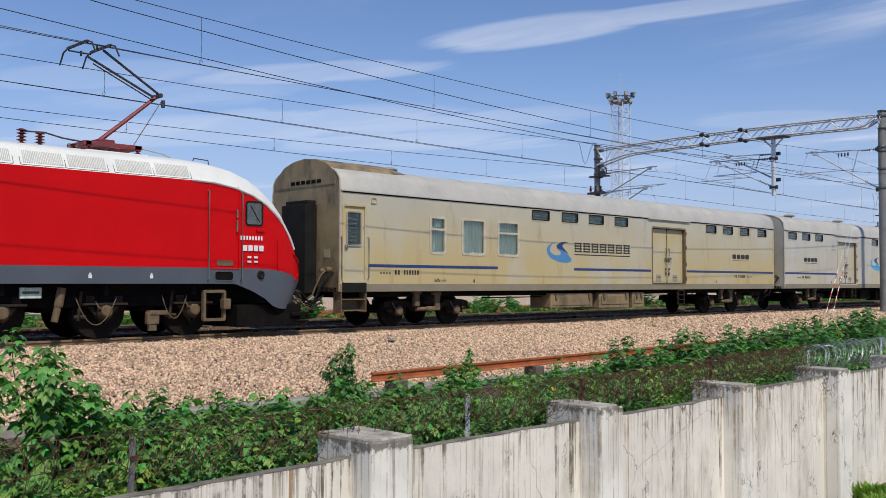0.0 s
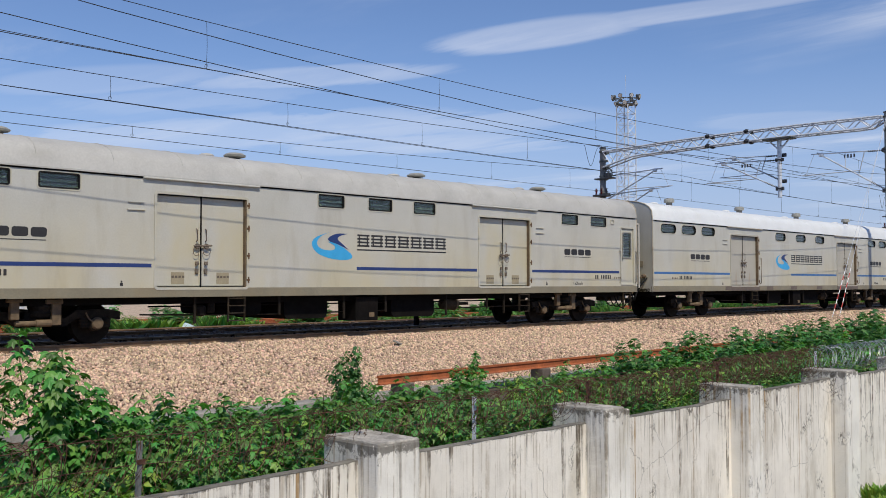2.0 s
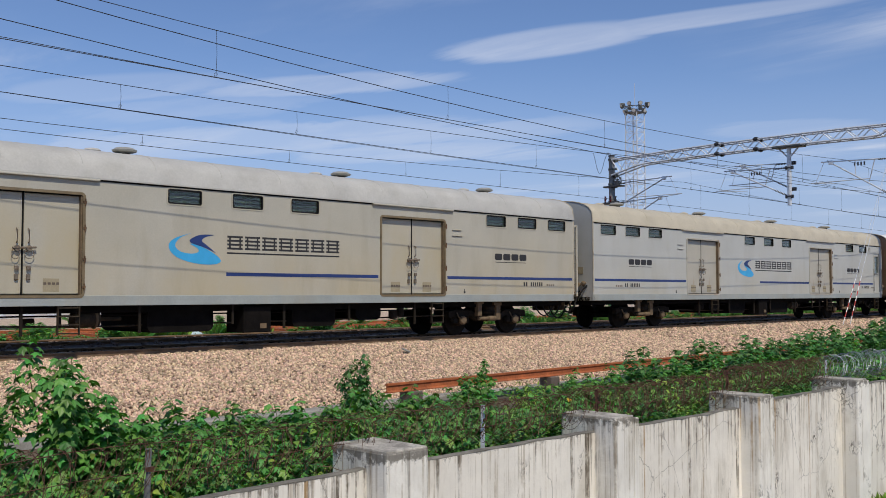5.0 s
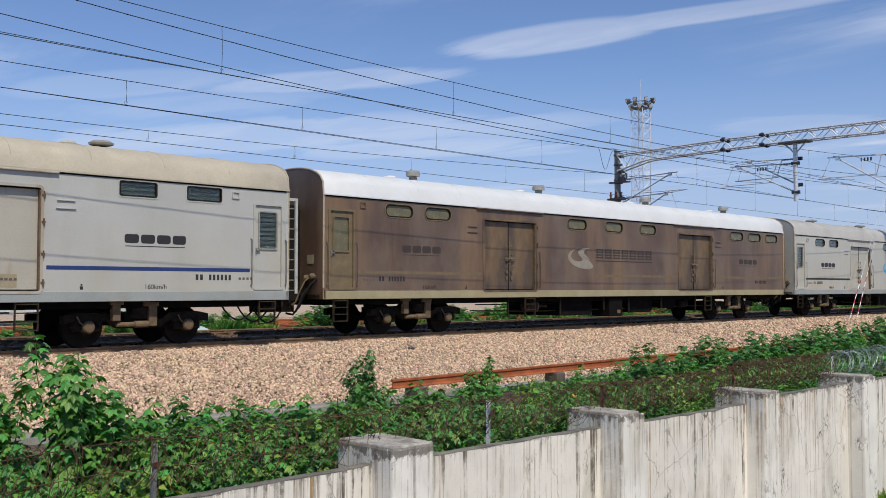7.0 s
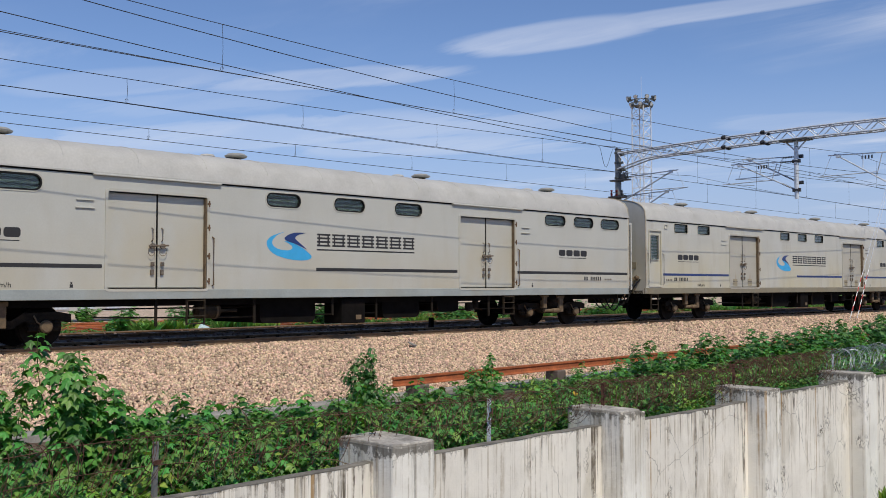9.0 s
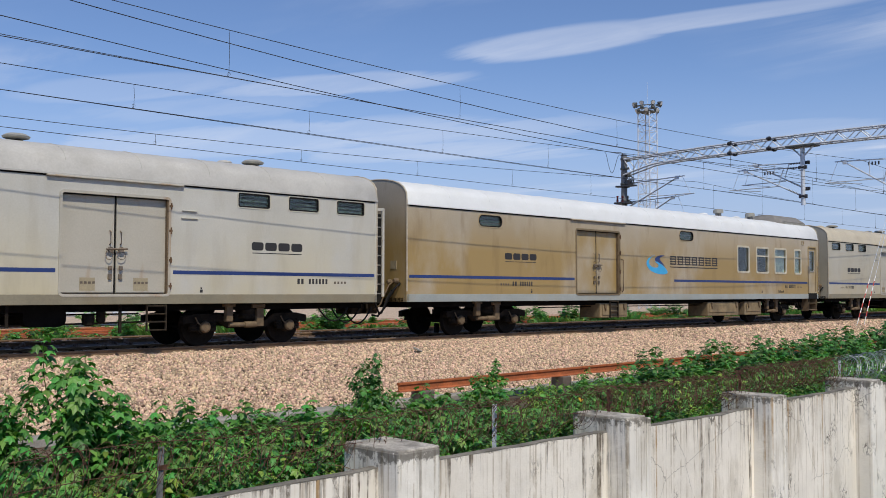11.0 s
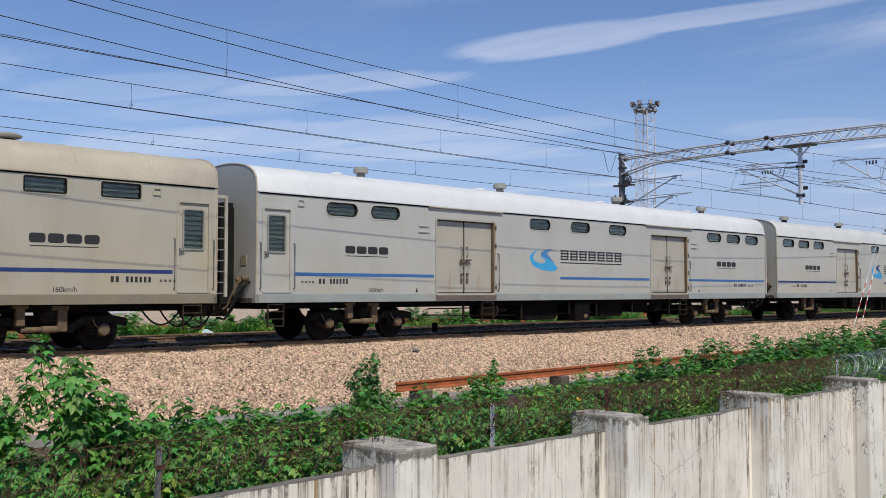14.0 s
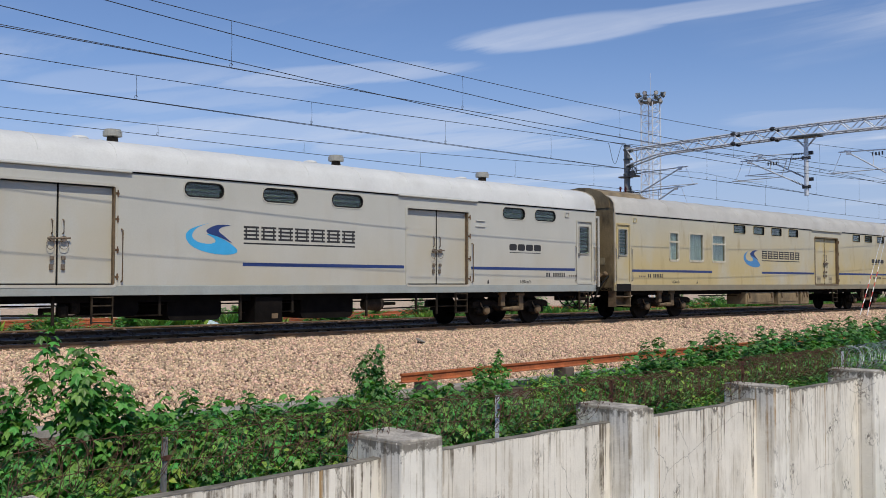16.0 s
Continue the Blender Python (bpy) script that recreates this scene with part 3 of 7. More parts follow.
def ring(bm, w, h, r, t, y0, y1, cx=0.0, cz=0.0):
    """A rounded frame: outer size w x h, bar width t, from y0 (front) to y1 (back)."""
    o, i = rrect(w, h, r), rrect(w - 2 * t, h - 2 * t, max(0.01, r - t))
    v = [[bm.verts.new((cx + x, y, cz + z)) for x, z in loop] for loop, y in ((o, y1), (o, y0), (i, y0), (i, y1))]
    n = len(o)
    for a, b in zip(v, v[1:]):
        for k in range(n):
            bm.faces.new((a[k], a[(k + 1) % n], b[(k + 1) % n], b[k]))
    return bm


def sheet(bm, w, h, r, y0, y1, cx=0.0, cz=0.0):
    """A rounded plate from y0 to y1."""
    o = rrect(w, h, r)
    a, b = [[bm.verts.new((cx + x, y, cz + z)) for x, z in o] for y in (y0, y1)]
    n = len(o)
    for k in range(n):
        bm.faces.new((a[k], a[(k + 1) % n], b[(k + 1) % n], b[k]))
    bm.faces.new(a)
    bm.faces.new(b)
    return bm


def letters(text, size, depth=0.004):
    """Words in the built-in font, as a mesh that faces -y."""
    cu_ = bpy.data.curves.new("words", "FONT")
    cu_.body, cu_.size, cu_.extrude, cu_.align_x = text, size, depth, "CENTER"
    ob = bpy.data.objects.new("words", cu_)
    scene.collection.objects.link(ob)
    bpy.context.view_layer.update()
    me = bpy.data.meshes.new_from_object(ob.evaluated_get(bpy.context.evaluated_depsgraph_get()))
    bpy.data.objects.remove(ob)
    me.transform(pose(0, 0, 0, 90))
    return me


# ---- setting: ground, ballast, tracks ----
def strip_profile(bm, pts, x0, x1, step):
    """A sheet along x with the cross-section pts (y, z)."""
    xs = [x0 + (x1 - x0) * i / step for i in range(step + 1)]
    rows = [[bm.verts.new((x, y, z)) for y, z in pts] for x in xs]
    for a, b in zip(rows, rows[1:]):
        for k in range(len(pts) - 1):
            bm.faces.new((a[k], a[k + 1], b[k + 1], b[k]))
    return bm


YARD_Z = -0.75
BED = [(14.62, -0.92), (16.2, -0.60), (18.3, -0.30), (19.55, -0.16), (TRACK - 0.9, -0.165), (TRACK + 0.9, -0.11), (TRACK + 2.4, -0.22), (TRACK2 - 1.6, -0.22),
       (TRACK2 - 0.9, -0.13), (TRACK2 + 0.9, -0.13), (TRACK2 + 2.0, -0.35), (TRACK2 + 3.4, -0.7)]
GROUND = [(-900, -2.02), (5.9, -2.02), (6.14, -2.02), (6.16, -0.78), (9.0, -0.80), (12.5, -0.92), (14.0, -0.98), (14.6, -1.0), (15.2, -1.05), (20, -1.05), (40, -0.95), (60, -0.95), (1800, -0.95)]
g = bmesh.new()
strip_profile(g, GROUND, -700, 1500, 22)
tagged(part("ground", g, M["soil"]), "dark earth with weeds sloping beside the railway", "ground", kind="structure")
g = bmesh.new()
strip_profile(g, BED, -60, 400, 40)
tagged(part("ballast_bed", g, M["ballast_bed"]), "packed pinkish granite ballast bed under the tracks, darkened as shade between stones", "ballast", kind="structure")


def bed_height(y):
    return np.interp(y, [p[0] for p in BED], [p[1] for p in BED])


# bed blackened by oil and by painted shade under the train
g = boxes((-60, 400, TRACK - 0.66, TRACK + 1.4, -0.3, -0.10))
tagged(part("oily_track_bed", g, M["bed_oil_shade"]), "track bed between the rails, blackened for oil and the train's shade", "ballast", kind="structure")


def scatter_stones(name, count, xr, yr, size, seed, height, lift=0.35, far_bias=1.0, mat="stone"):
    """Crushed stones as one mesh: each a skewed, faceted lump."""
    rng = np.random.default_rng(seed)
    base = np.array([(1, 0, 0), (0.3, 0.95, 0), (-0.8, 0.6, 0.1), (-0.8, -0.6, -0.1), (0.3, -0.95, 0), (0.1, 0.1, 0.85), (-0.05, -0.1, -0.7)])
    tri = np.array([(0, 1, 5), (1, 2, 5), (2, 3, 5), (3, 4, 5), (4, 0, 5), (1, 0, 6), (2, 1, 6), (3, 2, 6), (4, 3, 6), (0, 4, 6)])
    x = xr[0] + (xr[1] - xr[0]) * rng.random(count) ** far_bias
    y = rng.uniform(*yr, count)
    s = size * rng.uniform(0.55, 1.35, count)
    q = rng.normal(size=(count, 4))
    q /= np.linalg.norm(q, axis=1, keepdims=True)
    w, a, b, c = q.T
    R = np.stack([1 - 2 * (b * b + c * c), 2 * (a * b - c * w), 2 * (a * c + b * w), 2 * (a * b + c * w), 1 - 2 * (a * a + c * c), 2 * (b * c - a * w),
                  2 * (a * c - b * w), 2 * (b * c + a * w), 1 - 2 * (a * a + b * b)], 1).reshape(-1, 3, 3)
    v = base[None] * rng.uniform(0.75, 1.25, (count, 7, 1)) * (s[:, None] * rng.uniform(0.7, 1.2, (count, 3)))[:, None, :]
    v = np.einsum("nij,nkj->nki", R, v)
    v += np.stack([x, y, height(y) + s * lift * rng.uniform(-0.3, 1.2, count)], 1)[:, None, :]
    me = bpy.data.meshes.new(name)
    f = (tri[None] + 7 * np.arange(count)[:, None, None]).reshape(-1, 3)
    me.vertices.add(count * 7)
    me.vertices.foreach_set("co", v.reshape(-1).astype(np.float32))
    me.loops.add(len(f) * 3)
    me.loops.foreach_set("vertex_index", f.reshape(-1).astype(np.int32))
    me.polygons.add(len(f))
    me.polygons.foreach_set("loop_start", np.arange(0, len(f) * 3, 3, dtype=np.int32))
    me.update(calc_edges=True)
    me.materials.append(M[mat])
    return tagged(new(name, me), "crushed granite stones on the track bed, buff to oil- and shade-dark", "ballast", kind="stuff")


scatter_stones("ballast_stones", 84000, (5.5, 29), (14.6, 20.60), 0.038, 3, bed_height, 0.7)
scatter_stones("ballast_stones", 34000, (29, 62), (14.6, 20.60), 0.053, 4, bed_height, 0.7)
scatter_stones("ballast_stones", 9000, (62, 150), (14.6, 20.42), 0.09, 5, bed_height)
scatter_stones("brown_ballast_stones", 7000, (5, 62), (22.9, 28.4), 0.065, 6, bed_height, mat="stone_brown")
scatter_stones("dark_ballast_stones", 6000, (4, 62), (20.80, 22.9), 0.055, 7, bed_height, mat="stone_oil_shade")

RAIL = [(-0.075, -0.176), (0.075, -0.176), (0.075, -0.164), (0.018, -0.150), (0.010, -0.135), (0.010, -0.055), (0.035, -0.042), (0.036, -0.006), (0.030, 0.0),
        (-0.030, 0.0), (-0.036, -0.006), (-0.035, -0.042), (-0.010, -0.055), (-0.010, -0.135), (-0.018, -0.150), (-0.075, -0.164)]


def rail_mesh(x0, x1, y, z, mats, heads=True):
    bm = bmesh.new()
    ends = [[bm.verts.new((x, y + a, z + b)) for a, b in RAIL] for x in (x0, x1)]
    n = len(RAIL)
    for k in range(n):
        f = bm.faces.new((ends[0][k], ends[0][(k + 1) % n], ends[1][(k + 1) % n], ends[1][k]))
        if heads and k in (8,):
            f.material_index = 1
    bm.faces.new(ends[0])
    bm.faces.new(ends[1])
    return finish(bm, "rail", mats)


for yy in (TRACK - 0.755, TRACK + 0.755, TRACK2 - 0.755, TRACK2 + 0.755):
    tagged(part("rail", rail_mesh(-60, 400, yy, 0.0 if yy < TRACK + 2 else -0.02, [M["rail_side"], M["rail_head"]]), None),
           "brown steel running rail with a polished head", "rail", "running rails", kind="structure")
for yy in (TRACK3 - 0.755, TRACK3 + 0.755, 40.0, 41.5):
    tagged(part("rail", rail_mesh(-60, 400, yy, -0.55, [M["rail_rust"], M["rail_head"]]), None), "rusty siding rail beyond the main line", "rail", "siding rails", kind="structure")
g = boxes((-60, 400, TRACK3 - 2.0, TRACK3 + 2.0, -1.0, -0.70), (-60, 400, 38.6, 43.0, -1.0, -0.70))
tagged(part("siding_bed", g, M["ballast_bed"]), "buff ballast bed of the sidings", "ballast", kind="structure")

sleeper_me = finish(boxes((-0.13, 0.13, -1.3, 1.3, -0.36, -0.165), bevel=0.02), "sleeper", M["sleeper"])
ties = thing("sleepers", "grey concrete sleepers under the main line rails", "sleepers", kind="structure")
for ty, x1 in ((TRACK, 70.0), (TRACK2, 60.0)):
    xx = 3.0
    while xx < x1:
        part("sleeper", sleeper_me, None, ties, at=pose(xx, ty, -0.015))
        xx += 0.6

# concrete channel edge at the foot of the ballast, in cast lengths
kerb = thing("drain_kerb", "weathered concrete drain edge at the foot of the ballast", "kerb", kind="structure")
kerb_me = finish(boxes((0.0, 1.96, -0.22, 0.22, -0.40, 0.0), bevel=0.015), "slab", M["concrete"])
for i in range(24):
    part("slab", kerb_me, None, kerb, at=pose(5.0 + 2.0 * i, 14.42, -0.865 + 0.01 * math.sin(i * 2.1), 0.4 * math.sin(i), 0, 0))

# spare rail laid on the slope
spare = part("spare_rail", rail_mesh(0, 25.0, 0, 0, [M["rail_rust"], M["rail_rust"]], False), None, at=pose(11.95, 13.75, -0.44, 0, 0, 1.6))
tagged(spare, "rusty orange spare rail lying on its foot along the ballast", "rail")
# added blocks; their dark colour paints the shadow beneath the rail
chairs_ = thing("rail_support_blocks", "short blocks added under the spare rail, coloured dark for its shadow", "blocks")
for xx in (12.6, 17.0, 21.5, 26.0, 30.0):
    part("block", boxes((-0.15, 0.15, -0.18, 0.18, -0.36, 0.0), bevel=0.02), M["rust_plate"], chairs_, at=pose(xx, 13.75 + (xx - 11.95) * 0.028, -0.62))


# ---- boundary wall ----
wall = thing("boundary_wall", "stained white rendered wall with stout pillars and a dark mossy top", "wall", kind="structure")
PITCH_W = 3.0
FIRST = 0.91 * WALL_Y
TOPS = {-2: -0.13, -1: -0.13, 0: -0.14, 1: -0.155, 2: -0.10, 3: -0.115, 4: -0.075, 5: -0.08, 6: -0.06, 7: -0.06, 8: -0.05, 9: -0.05}


def slab_wall(x0, x1, z_top, sag):
    """A panel whose top is a little uneven, with its dark top course apart."""
    bm, cm = bmesh.new(), bmesh.new()
    n = 14
    for mesh, ya, yb, za, zb in ((bm, WALL_Y + 0.25, WALL_Y + 0.34, None, -0.008), (cm, WALL_Y + 0.248, WALL_Y + 0.345, -0.008, 0.0)):
        rows = []
        for i in range(n + 1):
            x = x0 + (x1 - x0) * i / n
            dz = -sag * math.sin(math.pi * i / n) + 0.012 * noise.noise((x * 2.3, z_top, 0.0))
            lo, hi = (-2.05 if za is None else z_top + za + dz), z_top + zb + dz
            jy = 0.012 * noise.noise((x * 5.0, 3.0, 1.0)) if za is not None else 0
            rows.append([mesh.verts.new(p) for p in ((x, ya + jy, lo), (x, ya + jy, hi), (x, yb, hi), (x, yb, lo))])
        for a, b in zip(rows, rows[1:]):
            for k in range(4):
                mesh.faces.new((a[k], a[(k + 1) % 4], b[(k + 1) % 4], b[k]))
        mesh.faces.new(rows[0])
        mesh.faces.new(rows[-1])
    return bm, cm


PILLAR_W = {0: 0.46, 1: 0.34, 2: 0.31, 3: 0.34}
for i in range(-2, 9):
    xc = FIRST + PITCH_W * i
    w = PILLAR_W.get(i, 0.38)
    body, cap = slab_wall(xc + w / 2 - 0.005, xc + PITCH_W - PILLAR_W.get(i + 1, 0.38) / 2 + 0.005, TOPS[i], 0.004 + 0.006 * (i % 3))
    part("wall_panel", body, M["render"], wall)
    part("wall_top", cap, M["coping"], wall, "dark mossy top course")
    zt = {0: 0.03, 1: 0.015, 2: 0.01, 3: 0.015}.get(i, 0.02 if i > 0 else -0.10)
    pb = boxes((xc - w / 2, xc + w / 2, WALL_Y, WALL_Y + 0.70, -2.05, zt - 0.010), bevel=0.022)
    for v in pb.verts:
        v.co.x += 0.012 * noise.noise(v.co * 1.7 + Vector((i, 0, 0)))
    pl = part("pillar", pb, M["render_pillar"], wall)
    part("pillar_cap", boxes((xc - w / 2 + 0.008, xc + w / 2 - 0.008, WALL_Y + 0.008, WALL_Y + 0.69, zt - 0.03, zt), bevel=0.010), M["cap"], pl)
    # narrow rib that stands beside the pillar face
    if i != 0:
        part("pillar_rib", boxes((xc + w / 2 + 0.014, xc + w / 2 + 0.105, WALL_Y + 0.012, WALL_Y + 0.3, -2.05, zt - 0.012 - 0.02 * (i % 2)), bevel=0.014), M["render_pillar"], pl)


# ---- portal over the tracks ----
def lattice(bm, a, b, w, h, n, r_chord, r_web, arch=0.0, drop=None):
    """A box truss from a to b with four chords."""
    a, b = Vector(a), Vector(b)
    d = (b - a).normalized()
    side = d.cross(Vector((0, 0, 1))).normalized() * (w / 2)

    def node(i, s, top):
        t = i / n
        p = a.lerp(b, t) + side * s
        low = h
        if drop and t < drop[0]:
            low = h + (drop[1] * (1 - t / drop[0]))
        if drop and t > 1 - drop[2]:
            low = h * (0.35 + 0.65 * (1 - t) / drop[2])
        return p + Vector((0, 0, arch * 4 * t * (1 - t))) + (Vector((0, 0, 0)) if top else Vector((0, 0, -low)))
    for s in (-1, 1):
        for top in (True, False):
            tube(bm, [node(i, s, top) for i in range(n + 1)], r_chord, 6)
        for i in range(n):
            tube(bm, [node(i, s, i % 2 == 0), node(i + 1, s, i % 2 == 1)], r_web, 4)
    for i in range(0, n + 1):
        tube(bm, [node(i, -1, True), node(i, 1, True)], r_web, 4)
        if i < n:
            tube(bm, [node(i, -1, False), node(i + 1, 1, False)], r_web, 4)
    return bm


def insulator(bm, p, d, length, r=0.07, n=6):
    """A stack of sheds along d from p."""
    p, d = Vector(p), Vector(d).normalized()
    pts, rad = [], []
    for k in range(n):
        for f, rr in ((0.1, 0.35), (0.35, 1.0), (0.5, 1.0), (0.9, 0.35)):
            pts.append(p + d * length * (k + f) / n)
            rad.append(r * rr)
    a = d.cross(Vector((0.3, 0.2, 1))).normalized()
    b = d.cross(a)
    rings = [[bm.verts.new(q + (a * math.cos(j * math.tau / 10) + b * math.sin(j * math.tau / 10)) * rr) for j in range(10)] for q, rr in zip(pts, rad)]
    for u, v in zip(rings, rings[1:]):
        for j in range(10):
            bm.faces.new((u[j], u[(j + 1) % 10], v[(j + 1) % 10], v[j]))
    bm.faces.new(rings[0])
    bm.faces.new(rings[-1])
    return bm


def cantilever(parent, x, y, z, reach, sgn, low=0.9):
    """Tubes and stays that hold the wires out from (x, y, z) towards sgn * y."""
    tip = Vector((x, y + sgn * reach, z + 0.82))
    foot = Vector((x, y, z - low))
    along = (tip - foot).normalized()
    for name, a, b, r in (("strut_tube", foot, tip + along * 0.25, 0.045), ("top_tube", (x, y, z + 0.75), tip + Vector((0, sgn * 0.55, 0.08)), 0.036),
                          ("registration_arm", (x, y + sgn * reach * 0.40, z - 0.22), (x, y + sgn * reach * 1.32, z - 0.24), 0.03),
                          ("brace_rod", (x, y + sgn * reach * 0.33, z + 0.75), foot.lerp(tip, 0.42), 0.026), ("brace_rod", (x, y + sgn * reach * 0.62, z + 0.78), foot.lerp(tip, 0.62), 0.022),
                          ("stay_rod", tip + Vector((0, sgn * 0.4, 0.05)), (x, y + sgn * reach * 1.25, z - 0.24), 0.012),
                          ("steady_arm", (x + 0.1, y + sgn * reach * 1.28, z - 0.24), (x + 0.1, y + sgn * reach * 0.75, z - 0.42), 0.02)):
        part(name, tube(bmesh.new(), [a, b], r), M["galvanised"], parent)
    part("clamp", boxes((x - 0.07, x + 0.07, tip.y - 0.12, tip.y + 0.12, tip.z - 0.1, tip.z + 0.12), bevel=0.02), M["galvanised"], parent)
    part("insulator", insulator(bmesh.new(), foot + along * 0.12, along, 0.85, 0.056, 9), M["panto_dark"], parent)
    part("insulator", insulator(bmesh.new(), (x, y + sgn * 0.12, z + 0.75), (0, sgn, 0.01), 0.85, 0.056, 9), M["panto_dark"], parent)
    for zz in (z + 0.75, z - low):
        part("mast_clamp", boxes((x - 0.17, x + 0.17, y - 0.17, y + 0.17, zz - 0.05, zz + 0.05), (x - 0.07, x + 0.07, y - 0.24, y + 0.24, zz - 0.10, zz + 0.10), bevel=0.02), M["panto_dark"], parent)


def mark_bars(parent, x, y, z):
    for k in range(4):
        part("plate_bar", boxes((x - 0.012, x + 0.012, y + 0.17 * k, y + 0.17 * k + 0.08, z + 0.03, z + 0.22)), M["panto_dark"], parent)


def portal(x):
    p = thing("catenary_portal", "galvanised lattice portal on round masts spanning the tracks", "gantry", "portals")
    for y, top in ((POST_Y, 10.35), (FAR_POST_Y, 10.34)):
        bm = bmesh.new()
        lathe(bm, [(0.215, -1.0), (0.205, 4.0), (0.195, top)], 20, at=(x, y, 0))
        m = part("mast", bm, M["post_steel"], p)
        part("mast_cap", lathe(bmesh.new(), [(0.23, top - 0.02), (0.23, top + 0.04), (0.1, top + 0.07)], 16, at=(x, y, 0)), M["panto_dark"], m)
        for zz in (top - 0.3, top - 0.95, top - 1.95, top - 2.15, top - 3.1, top - 4.1):
            bm = bmesh.new()
            lathe(bm, [(0.235, zz), (0.25, zz + 0.03), (0.25, zz + 0.10), (0.235, zz + 0.13)], 16, at=(x, y, 0))
            box(bm, x - 0.06, x + 0.06, y - 0.40, y - 0.2, zz, zz + 0.13)
            part("mast_band", bm, M["lamp_case"], m)
    span_ = FAR_POST_Y - POST_Y - 0.4
    bm = bmesh.new()
    lattice(bm, (x, FAR_POST_Y - 0.2, 10.05), (x, POST_Y + 0.2, 10.15), 0.62, 0.58, 28, 0.058, 0.030, 0.12, (0.125, 0.45, 0.04))
    part("truss", bm, M["galvanised"], p)
    for yy in (26.5, 29.0):
        f = (FAR_POST_Y - 0.2 - yy) / span_
        zt = 10.05 + 0.1 * f + 0.48 * f * (1 - f)
        for sx in (-0.31, 0.31):
            for zz in (zt, zt - 0.58):
                bm = bmesh.new()
                for dy in (-0.055, 0.025):
                    lathe(bm, [(0.125, dy), (0.125, dy + 0.03)], 14, "y", (x + sx, yy, zz))
                lathe(bm, [(0.09, -0.14), (0.09, 0.14)], 10, "y", (x + sx, yy, zz))
                part("flange_joint", bm, M["panto_dark"], p)
    # bracket plates where the truss meets the far mast
    for zz in (10.05, 9.05):
        bm = bmesh.new()
        lathe(bm, [(0.17, -0.06), (0.17, 0.06)], 14, "y", (x - 0.02, FAR_POST_Y - 0.34, zz))
        box(bm, x - 0.3, x + 0.3, FAR_POST_Y - 0.30, FAR_POST_Y - 0.18, zz - 0.08, zz + 0.08)
        part("truss_bracket", bm, M["lamp_case"], p)
    # hanging mast between the tracks
    bm = bmesh.new()
    lathe(bm, [(0.125, 6.25), (0.125, 9.55)], 14, at=(x, 24.65, 0))
    h_ = part("hanging_mast", bm, M["galvanised"], p)
    for s in (-1, 1):
        part("mast_brace", tube(bmesh.new(), [(x, 24.65, 8.95), (x, 24.65 + s * 0.62, 9.56)], 0.045), M["galvanised"], h_)
    part("hanger_plate", boxes((x - 0.4, x + 0.4, 24.65 - 0.85, 24.65 + 0.85, 9.54, 9.66), bevel=0.03), M["lamp_case"], h_)
    cantilever(p, x, 24.65, 7.65, 3.5, 1)
    cantilever(p, x + 0.35, 24.65, 7.95, 3.0, 1, 0.75)
    cantilever(p, x, POST_Y + 0.1, 7.62, 3.5, 1, 1.4)
    cantilever(p, x, FAR_POST_Y - 0.1, 7.70, 3.9, -1)
    cantilever(p, x + 0.3, FAR_POST_Y - 0.1, 6.5, 3.4, -1)
    mark_bars(p, x, 20.4, 8.12)
    mark_bars(p, x, 26.4, 8.12)
    # tensioning wheel and its arms on the far mast
    wy = FAR_POST_Y - 0.52
    bm = bmesh.new()
    rim = [(x - 0.12, wy + 0.30 * math.cos(a), 8.62 + 0.30 * math.sin(a)) for a in np.linspace(0, math.tau, 19)]
    tube(bm, rim, 0.045, 6)
    for a in range(4):
        tube(bm, [(x - 0.12, wy - 0.28 * math.cos(a * math.pi / 4), 8.62 - 0.28 * math.sin(a * math.pi / 4)), (x - 0.12, wy + 0.28 * math.cos(a * math.pi / 4), 8.62 + 0.28 * math.sin(a * math.pi / 4))], 0.022, 5)
    part("tension_wheel", bm, M["lamp_case"], p)
    part("wheel_bracket", boxes((x - 0.3, x + 0.1, wy - 0.45, FAR_POST_Y + 0.5, 8.24, 8.34), (x - 0.25, x + 0.05, wy - 0.1, wy + 0.15, 8.34, 8.66), bevel=0.02), M["panto_dark"], p)
    part("insulator_shelf", boxes((x - 0.62, x + 0.1, FAR_POST_Y - 0.6, FAR_POST_Y + 0.4, 7.1, 7.22), bevel=0.02), M["panto_dark"], p)
    for k in range(3):
        part("mast_insulator", insulator(bmesh.new(), (x - 0.25 - 0.15 * k, FAR_POST_Y - 0.45 + 0.3 * k, 7.22), (0, 0, 1), 0.42, 0.10, 5), M["insulator"] if k else M["panto_dark"], p)
    # slack jumper from the mast head
    part("jumper", tube(bmesh.new(), [(x - 0.3 - 1.6 * u, FAR_POST_Y + 0.15, 10.38 - 1.9 * math.sin(math.pi * min(1, u * 1.05)) ** 1.5 * (0.35 + 0.65 * u)) for u in np.linspace(0, 1, 15)], 0.016, 5), M["wire"], p)
    part("mast_lamp_arm", tube(bmesh.new(), [(x, FAR_POST_Y, 10.38), (x - 0.1, FAR_POST_Y + 0.15, 10.55), (x - 0.5, FAR_POST_Y + 0.4, 10.52)], 0.02, 5), M["lamp_case"], p)
    return p


portal(GANTRY_X)
portal(GANTRY_X + 50)
portal(GANTRY_X + 100)
portal(GANTRY_X - 50.5)

# overhead wires: y, supports' height, height at midspan, thickness; spans between the portals
SPANS = [(GANTRY_X - 50.5, GANTRY_X), (GANTRY_X, GANTRY_X + 50), (GANTRY_X + 50, GANTRY_X + 100)]


